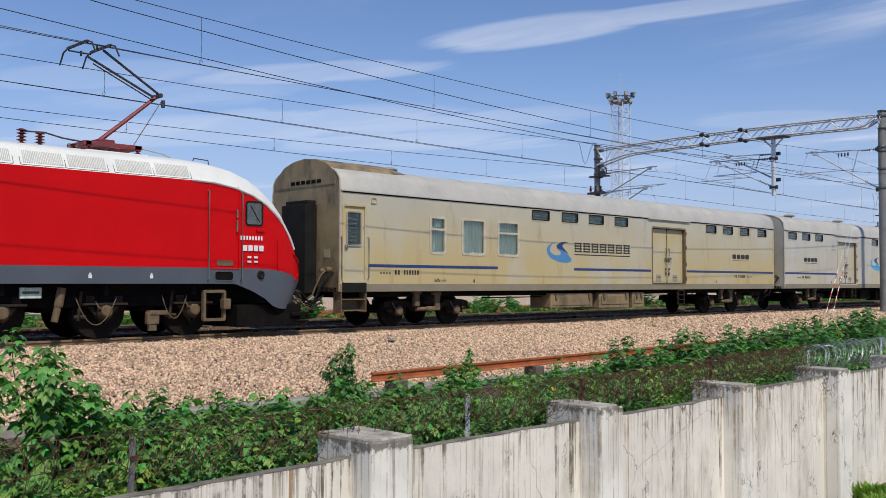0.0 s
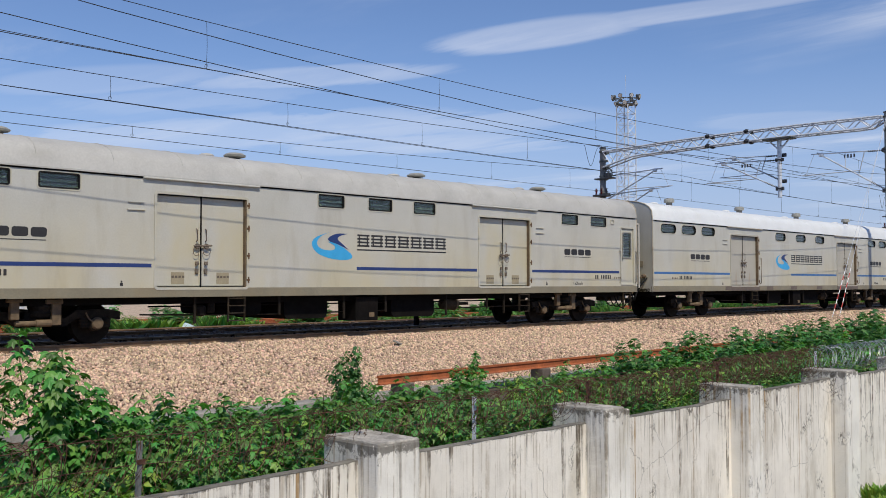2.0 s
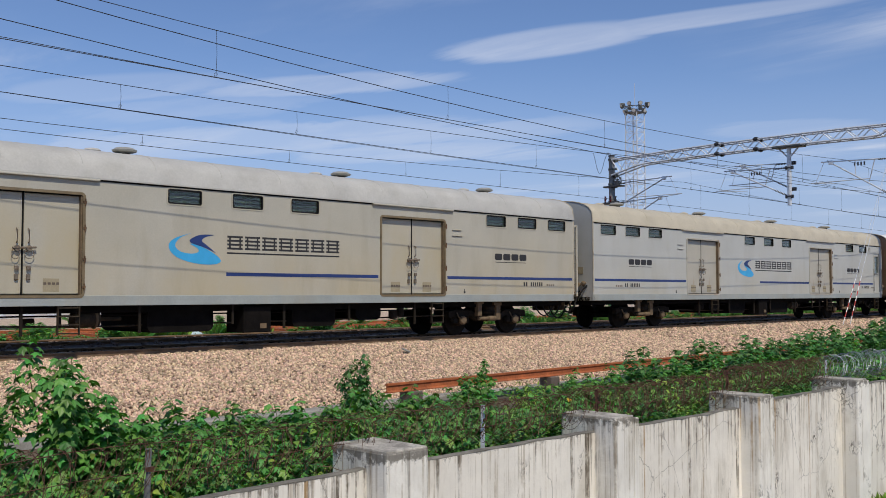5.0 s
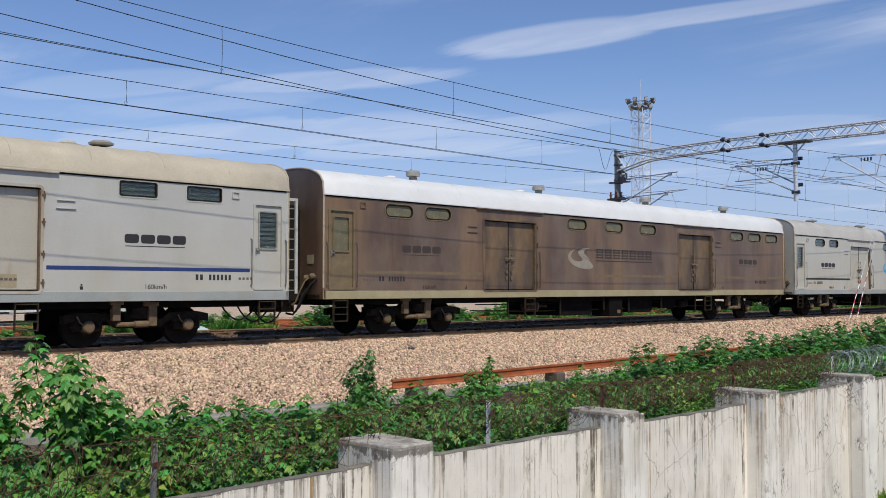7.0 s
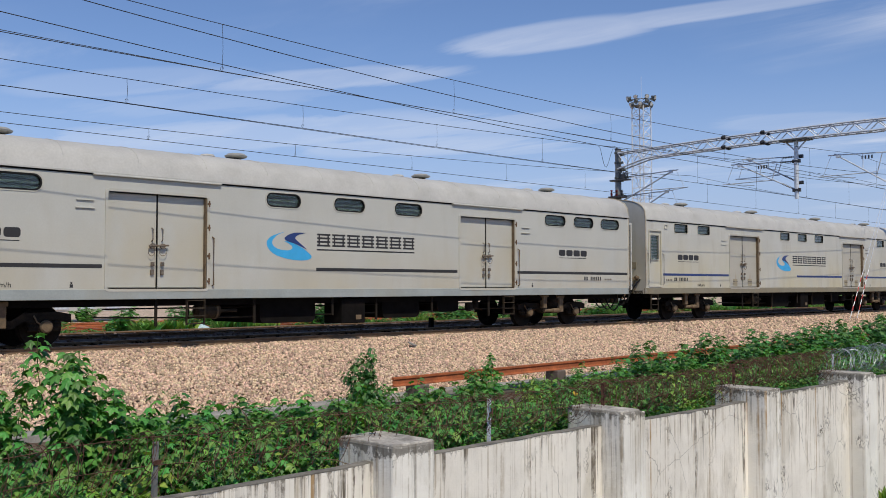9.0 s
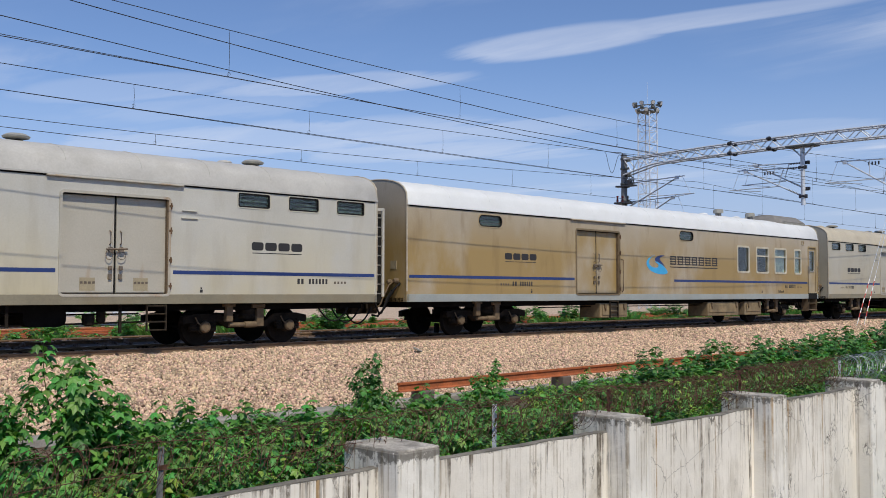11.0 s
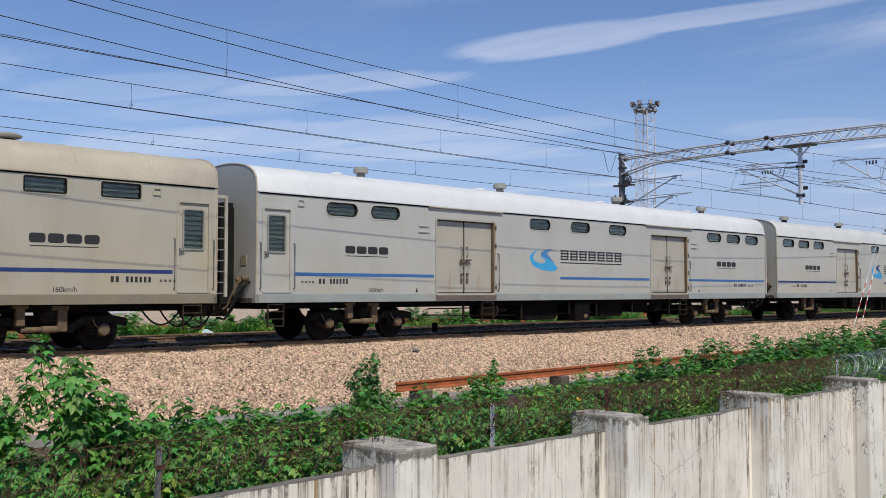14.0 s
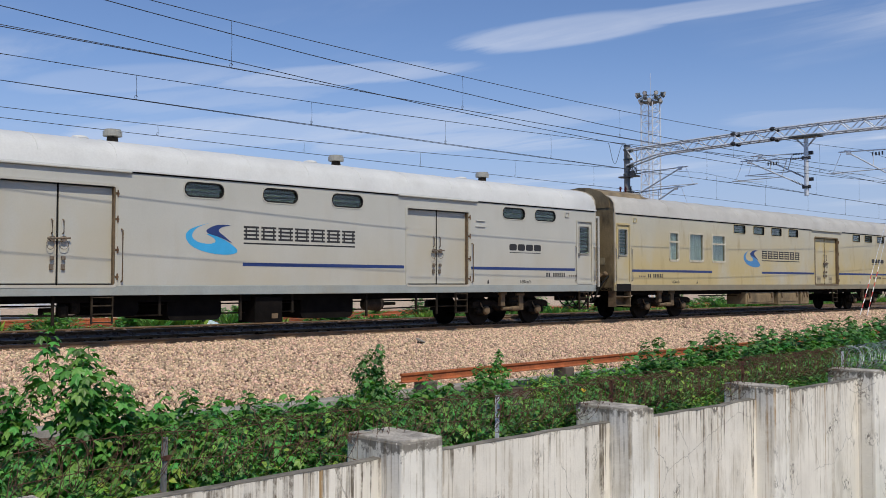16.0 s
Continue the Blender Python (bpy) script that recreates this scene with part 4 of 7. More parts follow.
def wire_z(shape, x):
    """Height of a wire: (lowest place, its height, curvature) in the span before the portal; even sag beyond it."""
    xm, zm, k = shape
    if x <= GANTRY_X:
        return zm + k * (x - xm) ** 2
    z_end = zm + k * (GANTRY_X - xm) ** 2
    t = ((x - GANTRY_X) % 50.0) / 50.0
    return z_end - min(0.9, k * 625) * 4 * t * (1 - t)


def wire(y, shape, r, name="overhead_wire", label="dark overhead wire strung between the portals", y_far=None):
    bm = bmesh.new()
    pts = []
    for x0, x1 in SPANS:
        for k in range(14):
            x = x0 + (x1 - x0) * k / 14
            yy = y if y_far is None else y + (y_far - y) * (x - SPANS[0][0]) / 50.5
            pts.append((x, yy, wire_z(shape, x)))
    tube(bm, pts, r, 5)
    return tagged(part(name, bm, M["wire"]), label, "wire", "overhead wires", kind="structure")


def dropper(parent, x, y, z0, z1):
    bm = bmesh.new()
    tube(bm, [(x, y, z0), (x + 0.02, y, (z0 + z1) / 2), (x, y, z1)], 0.007, 4)
    tube(bm, [(x + 0.05 * math.cos(a), y, z1 + 0.07 + 0.06 * math.sin(a)) for a in np.linspace(0, 5.2, 9)], 0.006, 4)
    part("dropper", bm, M["wire"], parent)


CATENARY = [(TRACK, (27.1, 7.86, 0.00108), (26.0, 6.83, 0.0001)), (TRACK2, (11.0, 7.43, 0.00066), (26.0, 6.69, 0.0001)), (TRACK3, (8.1, 6.89, 0.00066), (26.0, 6.53, 0.0001))]
for y, upper, lower in CATENARY:
    mw = wire(y, upper, 0.011, label="dark messenger wire with droppers above a track")
    wire(y, lower, 0.011, label="dark contact wire above a track")
    for x0, x1 in SPANS[:2]:
        count = 6 if y == TRACK else 8
        for k in range(count):
            x = x0 + (x1 - x0) * (k + 0.5) / count + (1.9 if y == TRACK2 else -1.2 if y == TRACK3 else -1.06)
            if x < x1:
                dropper(mw, x, y, wire_z(upper, x), wire_z(lower, x))
wire(17.4, (28.0, 6.05, 0.0015), 0.010, label="thick dark feeder wire beside the masts")
wire(17.0, (27.0, 5.47, 0.0013), 0.009, label="dark return wire beside the masts")
wire(TRACK + 0.2, (22.0, 6.88, 0.00035), 0.009, label="dark overlap wire above the track")
wire(TRACK2 + 0.4, (26.0, 6.74, 0.0002), 0.009, label="dark overlap wire above the second track")

# floodlight tower far behind
def flood_tower():
    tx, ty, tz = 110.8, 75.0, 26.5
    t = thing("floodlight_tower", "tall grey lattice tower with a crown of floodlights", "light tower")
    bm = bmesh.new()
    n, base, top = 19, 1.0, 0.92
    cs = [(-1, -1), (1, -1), (1, 1), (-1, 1)]

    def node(i, k):
        f = i / n
        w = base + (top - base) * f
        return (tx + cs[k][0] * w, ty + cs[k][1] * w, -1.0 + (tz + 1.0) * f)
    for k in range(4):
        tube(bm, [node(i, k) for i in range(n + 1)], 0.085, 5)
        for i in range(n):
            tube(bm, [node(i, k), node(i + 1, (k + 1) % 4)], 0.04, 4)
            tube(bm, [node(i + 1, k), node(i + 1, (k + 1) % 4)], 0.035, 4)
    part("tower_lattice", bm, M["galvanised"], t)
    bm = bmesh.new()
    box(bm, tx - 1.05, tx + 1.05, ty - 1.05, ty + 1.05, tz - 0.2, tz - 0.1)
    part("platform", bm, M["lamp_case"], t)
    part("lamp_ring", tube(bmesh.new(), [(tx + 1.5 * math.cos(a), ty + 1.5 * math.sin(a), tz + 0.6) for a in np.linspace(0, math.tau, 17)], 0.06, 5), M["lamp_case"], t)
    lamp_me = finish(lathe(bmesh.new(), [(0.16, -0.34), (0.20, -0.1), (0.33, 0.16), (0.40, 0.40), (0.37, 0.43)], 12, "y"), "floodlight", M["lamp_case"])
    glass_me = finish(lathe(bmesh.new(), [(0.02, 0.0), (0.34, 0.0), (0.34, 0.03), (0.02, 0.05)], 12, "y"), "lamp_glass", M["lamp_glass"])
    for a in range(14):
        an, up_ = (a * math.tau / 8 + 0.2, 0.95) if a < 8 else (a * math.tau / 6 + 0.5, 0.05)
        rr_ = 1.75 if a < 8 else 1.35
        fl = part("floodlight", lamp_me, None, t, at=pose(tx + rr_ * math.cos(an), ty + rr_ * math.sin(an), tz + up_, -24, 0, math.degrees(an) - 90) @ Matrix.Scale(0.78, 4))
        part("lamp_glass", glass_me, None, fl, at=pose(0, 0.42, 0))
        part("lamp_bracket", tube(bmesh.new(), [(tx + 0.7 * math.cos(an), ty + 0.7 * math.sin(an), tz + up_ - 0.35), (tx + rr_ * math.cos(an), ty + rr_ * math.sin(an), tz + up_ - 0.1)], 0.05, 5), M["lamp_case"], t)
    bm = bmesh.new()
    tube(bm, [(tx, ty, tz), (tx, ty, tz + 4.0)], 0.03, 5)
    part("lightning_rod", bm, M["galvanised"], t)


flood_tower()


# guys that stay the near mast, sleeved in red and white above the ground
def guy(x, y, z_top):
    p = thing("guy_wire", "thin mast guy with a red and white banded sleeve", "guy wire", "mast guys")
    a, b = Vector((x, y, -0.35)), Vector((GANTRY_X - 0.15, POST_Y, z_top))
    d = (b - a).normalized()
    part("wire", tube(bmesh.new(), [a, b], 0.011, 5), M["galvanised"], p)
    for k in range(9):
        part("band", tube(bmesh.new(), [a + d * (0.35 + 0.28 * k), a + d * (0.63 + 0.28 * k)], 0.019, 8), M["sign_red"] if k % 2 else M["white_ink"], p)
    part("anchor", boxes((x - 0.25, x + 0.25, y - 0.25, y + 0.25, -0.6, -0.3), bevel=0.03), M["concrete"], p)


guy(43.6, 18.4, 10.0)
guy(44.9, 18.6, 10.25)


# ---- the train ----
CAR_L, CAR_P = 25.5, 26.576
SILL, GUTTER, ROOF, WIDE = 1.02, 3.765, 4.56, 3.10


def roof_profile(n=14):
    pts = []
    for k in range(n + 1):
        a = math.pi * k / n
        y = WIDE / 2 - (WIDE / 2) * math.cos(a)
        c = math.sin(a)
        pts.append((y, GUTTER + (ROOF - GUTTER) * c ** 0.56))
    return pts


def side_panel(openings):
    """The near side between sill and gutter, with openings (x0, x1, z0, z1) cut through and their reveals."""
    bm = bmesh.new()
    xs = sorted({0.0, CAR_L, *[v for o in openings for v in o[:2]]})
    zs = sorted({SILL + 0.22, GUTTER, *[v for o in openings for v in o[2:]]})
    vv = {}

    def vert(x, y, z):
        k = (round(x, 4), round(y, 4), round(z, 4))
        if k not in vv:
            vv[k] = bm.verts.new(k)
        return vv[k]
    for x0, x1 in zip(xs, xs[1:]):
        for z0, z1 in zip(zs, zs[1:]):
            mx, mz = (x0 + x1) / 2, (z0 + z1) / 2
            if any(o[0] < mx < o[1] and o[2] < mz < o[3] for o in openings):
                continue
            bm.faces.new((vert(x0, 0, z0), vert(x1, 0, z0), vert(x1, 0, z1), vert(x0, 0, z1)))
    for x0, x1, z0, z1 in openings:
        d = 0.14
        for a, b in (((x0, z0), (x1, z0)), ((x1, z0), (x1, z1)), ((x1, z1), (x0, z1)), ((x0, z1), (x0, z0))):
            cs = sorted({a[0], b[0], *[v for v in xs if min(a[0], b[0]) < v < max(a[0], b[0])]}) if a[1] == b[1] else sorted({a[1], b[1], *[v for v in zs if min(a[1], b[1]) < v < max(a[1], b[1])]})
            for p, q in zip(cs, cs[1:]):
                e0, e1 = ((p, a[1]), (q, a[1])) if a[1] == b[1] else ((a[0], p), (a[0], q))
                bm.faces.new((vert(e0[0], 0, e0[1]), vert(e1[0], 0, e1[1]), vert(e1[0], d, e1[1]), vert(e0[0], d, e0[1])))
    return bm


def roof_shell():
    bm = bmesh.new()
    pr = roof_profile()
    xs = [0.0, 0.03] + [1.7 * k for k in range(1, 15)] + [CAR_L - 0.03, CAR_L]
    rows = []
    for i, x in enumerate(xs):
        s = 0.985 if i in (0, len(xs) - 1) else 1.0
        rows.append([bm.verts.new((x, WIDE / 2 + (y - WIDE / 2) * s - (0.035 if k == 0 and s == 1 else 0), GUTTER + (z - GUTTER) * s)) for k, (y, z) in enumerate(pr)])
    for a, b in zip(rows, rows[1:]):
        for k in range(len(pr) - 1):
            bm.faces.new((a[k], a[k + 1], b[k + 1], b[k]))
    return bm


def roof_seams():
    """Weld seams across the roof sheets and the drip rail along the gutter."""
    bm = bmesh.new()
    pr = roof_profile()
    for k in range(1, 15):
        tube(bm, [(1.7 * k, y, z + 0.003) for y, z in pr[:9]], 0.010, 4)
    box(bm, 0.0, CAR_L, -0.045, 0.0, GUTTER - 0.015, GUTTER + 0.02)
    return bm


def end_wall():
    bm = bmesh.new()
    pr = roof_profile()
    v = [bm.verts.new((0, y, z)) for y, z in [(0.0, SILL), *[(y, z) for y, z in pr], (WIDE, SILL)]]
    w = [bm.verts.new((0.05, p.co.y, p.co.z)) for p in v]
    bm.faces.new(v)
    bm.faces.new(w)
    n = len(v)
    for k in range(n):
        bm.faces.new((v[k], v[(k + 1) % n], w[(k + 1) % n], w[k]))
    return bm


def ladder(h, w, rungs, r=0.017):
    bm = bmesh.new()
    for x in (-w / 2, w / 2):
        box(bm, x - 0.012, x + 0.012, -0.03, 0.03, -h, 0)
    for k in range(rungs):
        z = -h + 0.03 + k * (h - 0.08) / max(1, rungs - 1)
        box(bm, -w / 2, w / 2, -0.05, 0.05, z - 0.012, z + 0.012)
    return bm


def wheelset(r, dark=True):
    """Two wheels on an axle along y, turning about the origin."""
    bm = bmesh.new()
    for s in (-1, 1):
        y = s * 0.755
        lathe(bm, [(r - 0.09, y + s * 0.065), (r - 0.004, y + s * 0.065), (r, y + s * 0.05), (r + 0.006, y - s * 0.03), (r + 0.028, y - s * 0.045), (r + 0.02, y - s * 0.07), (r - 0.09, y - s * 0.07)], 36, "y")
        lathe(bm, [(0.13, y + s * 0.08), (0.20, y + s * 0.03), (r - 0.085, y + s * 0.02), (r - 0.085, y - s * 0.03), (0.18, y - s * 0.02), (0.13, y - s * 0.09)], 24, "y")
        for k in range(6):
            a = k * math.tau / 6
            lathe(bm, [(0.028, y + s * 0.025), (0.028, y + s * 0.038)], 8, "y", (0.31 * math.cos(a), 0, 0.31 * math.sin(a)))
    lathe(bm, [(0.085, -0.98), (0.085, 0.98)], 12, "y")
    return bm


def bogie_frame():
    bm = bmesh.new()
    for s in (-1, 1):
        y = s * 1.0
        # side beam that dips between the axles
        pts = [(-1.75, 0.62), (-1.45, 0.68), (-0.75, 0.66), (-0.5, 0.50), (0.5, 0.50), (0.75, 0.66), (1.45, 0.68), (1.75, 0.62)]
        for (xa, za), (xb, zb) in zip(pts, pts[1:]):
            v = [bm.verts.new(p) for p in ((xa, y - 0.09, za - 0.09), (xa, y - 0.09, za + 0.09), (xb, y - 0.09, zb + 0.09), (xb, y - 0.09, zb - 0.09),
                                           (xa, y + 0.09, za - 0.09), (xa, y + 0.09, za + 0.09), (xb, y + 0.09, zb + 0.09), (xb, y + 0.09, zb - 0.09))]
            for q in ((0, 1, 2, 3), (7, 6, 5, 4), (0, 4, 5, 1), (1, 5, 6, 2), (2, 6, 7, 3), (3, 7, 4, 0)):
                bm.faces.new([v[i] for i in q])
    box(bm, -0.35, 0.35, -1.05, 1.05, 0.45, 0.75)
    for x in (-1.2, 1.2):
        for s in (-1, 1):
            for dx in (-0.26, 0.26):
                lathe(bm, [(0.09, 0.42), (0.11, 0.46), (0.09, 0.50), (0.11, 0.54), (0.09, 0.58), (0.11, 0.62)], 12, at=(x + dx, s * 1.0, 0))
    for s in (-1, 1):
        lathe(bm, [(0.24, 0.62), (0.27, 0.70), (0.24, 0.76), (0.27, 0.84), (0.24, 0.92)], 18, at=(0.0, s * 1.0, 0))
    return bm


def axle_box():
    bm = bmesh.new()
    lathe(bm, [(0.17, 0.05), (0.17, -0.12), (0.14, -0.13)], 18, "y")
    box(bm, -0.34, 0.34, -0.10, 0.06, -0.10, 0.05, 0.02)
    return bm


def axle_cap():
    bm = bmesh.new()
    lathe(bm, [(0.135, 0.0), (0.135, -0.05), (0.11, -0.08), (0.05, -0.085)], 18, "y")
    for k in range(4):
        a = math.tau * (k + 0.5) / 4
        lathe(bm, [(0.016, -0.07), (0.016, -0.10)], 6, "y", (0.095 * math.cos(a), 0, 0.095 * math.sin(a)))
    tube(bm, [(-0.08, -0.04, 0.02), (-0.2, -0.05, 0.10), (-0.26, -0.02, 0.24)], 0.018, 6)
    return bm


def damper():
    bm = bmesh.new()
    lathe(bm, [(0.055, 0.0), (0.055, 0.42), (0.075, 0.43), (0.075, 0.75)], 12, "x", (0, 0, 0))
    box(bm, 0.75, 0.95, -0.06, 0.06, -0.05, 0.42, 0.015)
    box(bm, 0.62, 0.98, -0.08, 0.02, 0.40, 0.5, 0.015)
    return bm


def hose(pts, r=0.028):
    bm = bmesh.new()
    tube(bm, pts, r, 8)
    return bm


def hanging_hose(x0, x1, y, z0, sag, n=10):
    return [(x0 + (x1 - x0) * k / n, y, z0 - sag * 4 * (k / n) * (1 - k / n)) for k in range(n + 1)]


def smooth_loop(knots, corners, n=7):
    """A closed outline that glides through the knots and breaks at the corners."""
    out, m = [], len(knots)
    for k in range(m):
        p = [Vector(knots[(k + d) % m]) for d in (-1, 0, 1, 2)]
        ta = Vector((0, 0)) if k in corners else (p[2] - p[0]) / 2
        tb = Vector((0, 0)) if (k + 1) % m in corners else (p[3] - p[1]) / 2
        for s in range(n):
            f = s / n
            out.append(p[1] * (2 * f ** 3 - 3 * f ** 2 + 1) + ta * (f ** 3 - 2 * f ** 2 + f) + p[2] * (3 * f ** 2 - 2 * f ** 3) + tb * (f ** 3 - f ** 2))
    return out


def flat_shape(outline):
    bm = bmesh.new()
    bm.faces.new([bm.verts.new((p.x, 0, p.y)) for p in outline])
    bm.normal_update()
    bmesh.ops.triangulate(bm, faces=bm.faces)
    return bm


def swoosh_light():
    """The pale curl of the mark, 1.4 m wide."""
    return flat_shape(smooth_loop([(-0.05, 0.36), (-0.54, 0.20), (-0.66, 0.0), (-0.46, -0.22), (0.0, -0.35), (0.5, -0.37), (0.7, -0.27), (0.42, -0.06), (0.03, 0.085), (-0.14, 0.10), (0.07, 0.0), (0.09, -0.09), (-0.10, -0.13), (-0.38, -0.08), (-0.50, 0.06), (-0.36, 0.24)], (0, 9)))


def swoosh_dark():
    """The dark curl inside the pale one."""
    return flat_shape(smooth_loop([(0.53, 0.33), (0.15, 0.32), (-0.12, 0.20), (-0.07, 0.11), (0.23, 0.03), (0.57, -0.10), (0.33, 0.07), (0.19, 0.18), (0.28, 0.27)], (0, 5)))


def cells(rows, w, h, thick=0.003):
    """A flat mark from rows of filled and empty cells, as one joined sheet with a thin edge."""
    bm = bmesh.new()
    ny, nx = len(rows), len(rows[0])
    vv = {}

    def vert(a, b):
        if (a, b) not in vv:
            vv[a, b] = bm.verts.new((w * a / nx, -thick, h * (1 - b / ny)))
        return vv[a, b]
    for b, row in enumerate(rows):
        for a, ch in enumerate(row):
            if ch == "#":
                bm.faces.new((vert(a, b + 1), vert(a + 1, b + 1), vert(a + 1, b), vert(a, b)))
    return bm


STROKES = ("#########", ".#.....#.", "#########", ".#.....#.", "#########", ".#.....#.", "#########")


def stroke_block(w, h):
    """A plain hatch of bars."""
    return cells(STROKES, w, h)


def bars(count, w, h, gap, thick=0.003):
    bm = bmesh.new()
    for i in range(count):
        box(bm, i * (w + gap), i * (w + gap) + w, -thick, 0.001, 0, h)
    return bm


def wide_block():
    """One plain wide block with rounded corners."""
    return sheet(bmesh.new(), 0.335, 0.20, 0.06, -0.003, 0.0, 0.1675, 0.11)


def cargo_leaf(w, h):
    """One leaf of the double cargo door, with its pressed rim."""
    bm = boxes((0.012, w - 0.012, 0.0, 0.05, 0.0, h), bevel=0.01)
    ring(bm, w - 0.03, h - 0.03, 0.03, 0.03, -0.008, 0.002, w / 2, h / 2)
    return bm


def grab(h, out=0.07, r=0.016):
    bm = bmesh.new()
    tube(bm, [(0, 0, 0), (0, -out, 0.03), (0, -out, h - 0.03), (0, 0, h)], r, 6)
    return bm


def lock_gear():
    bm = bmesh.new()
    tube(bm, [(-0.22, -0.05, 0), (0.26, -0.05, 0.02)], 0.022, 8)
    lathe(bm, [(0.06, 0.0), (0.06, -0.06)], 10, "y", (-0.12, 0, 0.0))
    lathe(bm, [(0.06, 0.0), (0.06, -0.06)], 10, "y", (0.12, 0, 0.0))
    tube(bm, [(0.12 + 0.10 * math.cos(a), -0.05, -0.12 + 0.10 * math.sin(a)) for a in np.linspace(0, math.tau, 12)], 0.008, 5)
    tube(bm, [(-0.16 + 0.08 * math.cos(a), -0.05, -0.12 + 0.11 * math.sin(a)) for a in np.linspace(0, math.tau, 12)], 0.008, 5)
    box(bm, -0.16, -0.08, -0.05, 0, -0.45, -0.36, 0.01)
    box(bm, 0.08, 0.16, -0.05, 0, -0.45, -0.36, 0.01)
    return bm


def roof_vent():
    bm = bmesh.new()
    lathe(bm, [(0.17, -0.06), (0.135, 0.0), (0.12, 0.15)], 18)
    return bm


def vent_cap():
    bm = bmesh.new()
    lathe(bm, [(0.15, 0.15), (0.215, 0.16), (0.215, 0.27), (0.19, 0.29), (0.19, 0.315), (0.06, 0.33)], 18)
    return bm


def mushroom_cap():
    bm = bmesh.new()
    lathe(bm, [(0.12, 0.05), (0.27, 0.09), (0.29, 0.125), (0.20, 0.18), (0.05, 0.20)], 18)
    return bm


def flat_vent():
    bm = bmesh.new()
    lathe(bm, [(0.17, -0.03), (0.20, 0.05), (0.16, 0.09), (0.05, 0.11)], 16)
    return bm


def small_window(car, x0, x1, z0, z1, oval, fmat):
    w, h = x1 - x0, z1 - z0
    cx, cz = (x0 + x1) / 2, (z0 + z1) / 2
    r = min(h * 0.48, 0.5 * h) if oval else 0.05
    key = ("window_frame", round(w, 2), round(h, 2), oval)
    win = part("window", shared(key, fmat, lambda: ring(bmesh.new(), w + 0.09, h + 0.09, r + 0.04 if oval else 0.08, 0.026, -0.012, 0.03)), None, car, at=pose(cx, 0, cz))
    part("gasket", shared(("gasket", round(w, 2), round(h, 2), oval), M["gap"], lambda: ring(bmesh.new(), w + 0.034, h + 0.034, r + 0.014 if oval else 0.055, 0.034, -0.009, 0.032)), None, win)
    part("pane", shared(("pane", round(w, 2), round(h, 2)), M["pane_dusty"] if fmat is M["trim_tan"] else M["glass"], lambda: boxes((-w / 2, w / 2, 0.034, 0.040, -h / 2, h / 2))), None, win)
    part("louver", shared(("louver", round(w, 2), round(h, 2)), M["louver"], lambda: boxes(*[(-w / 2, w / 2, 0.06, 0.085, -h / 2 + h * (k + 0.2) / 3, -h / 2 + h * (k + 0.75) / 3) for k in range(3)])), None, win)


def tall_window(car, x0, x1, z0, z1, split, curtain):
    w, h, cx, cz = x1 - x0, z1 - z0, (x0 + x1) / 2, (z0 + z1) / 2
    win = part("window", shared(("tall_frame", round(w, 2)), M["window_cream"], lambda: ring(bmesh.new(), w + 0.13, h + 0.13, 0.13, 0.075, -0.016, 0.04)), None, car, at=pose(cx, 0, cz))
    if split:
        part("transom", shared(("transom", round(w, 2)), M["window_cream"], lambda: boxes((-w / 2, w / 2, -0.012, 0.03, h * 0.14, h * 0.14 + 0.06), bevel=0.006)), None, win)
    part("pane", shared(("tall_pane", round(w, 2)), M["glass"], lambda: boxes((-w / 2, w / 2, 0.034, 0.040, -h / 2, h / 2))), None, win)
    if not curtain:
        # dark sheet stands in for the unlit interior behind the pane
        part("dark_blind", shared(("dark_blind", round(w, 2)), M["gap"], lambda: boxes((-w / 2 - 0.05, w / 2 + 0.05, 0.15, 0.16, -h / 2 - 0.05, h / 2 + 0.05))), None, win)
    if curtain:
        def folds():
            bm = bmesh.new()
            n = 22
            a = [[bm.verts.new((-w / 2 + w * k / n, 0.10 + 0.012 * math.sin(k * 1.9), z)) for z in (-h / 2, h / 2)] for k in range(n + 1)]
            for p, q in zip(a, a[1:]):
                bm.faces.new((p[0], q[0], q[1], p[1]))
            return bm
        part("curtain", shared(("curtain", round(w, 2)), M["blind"], folds), None, win)


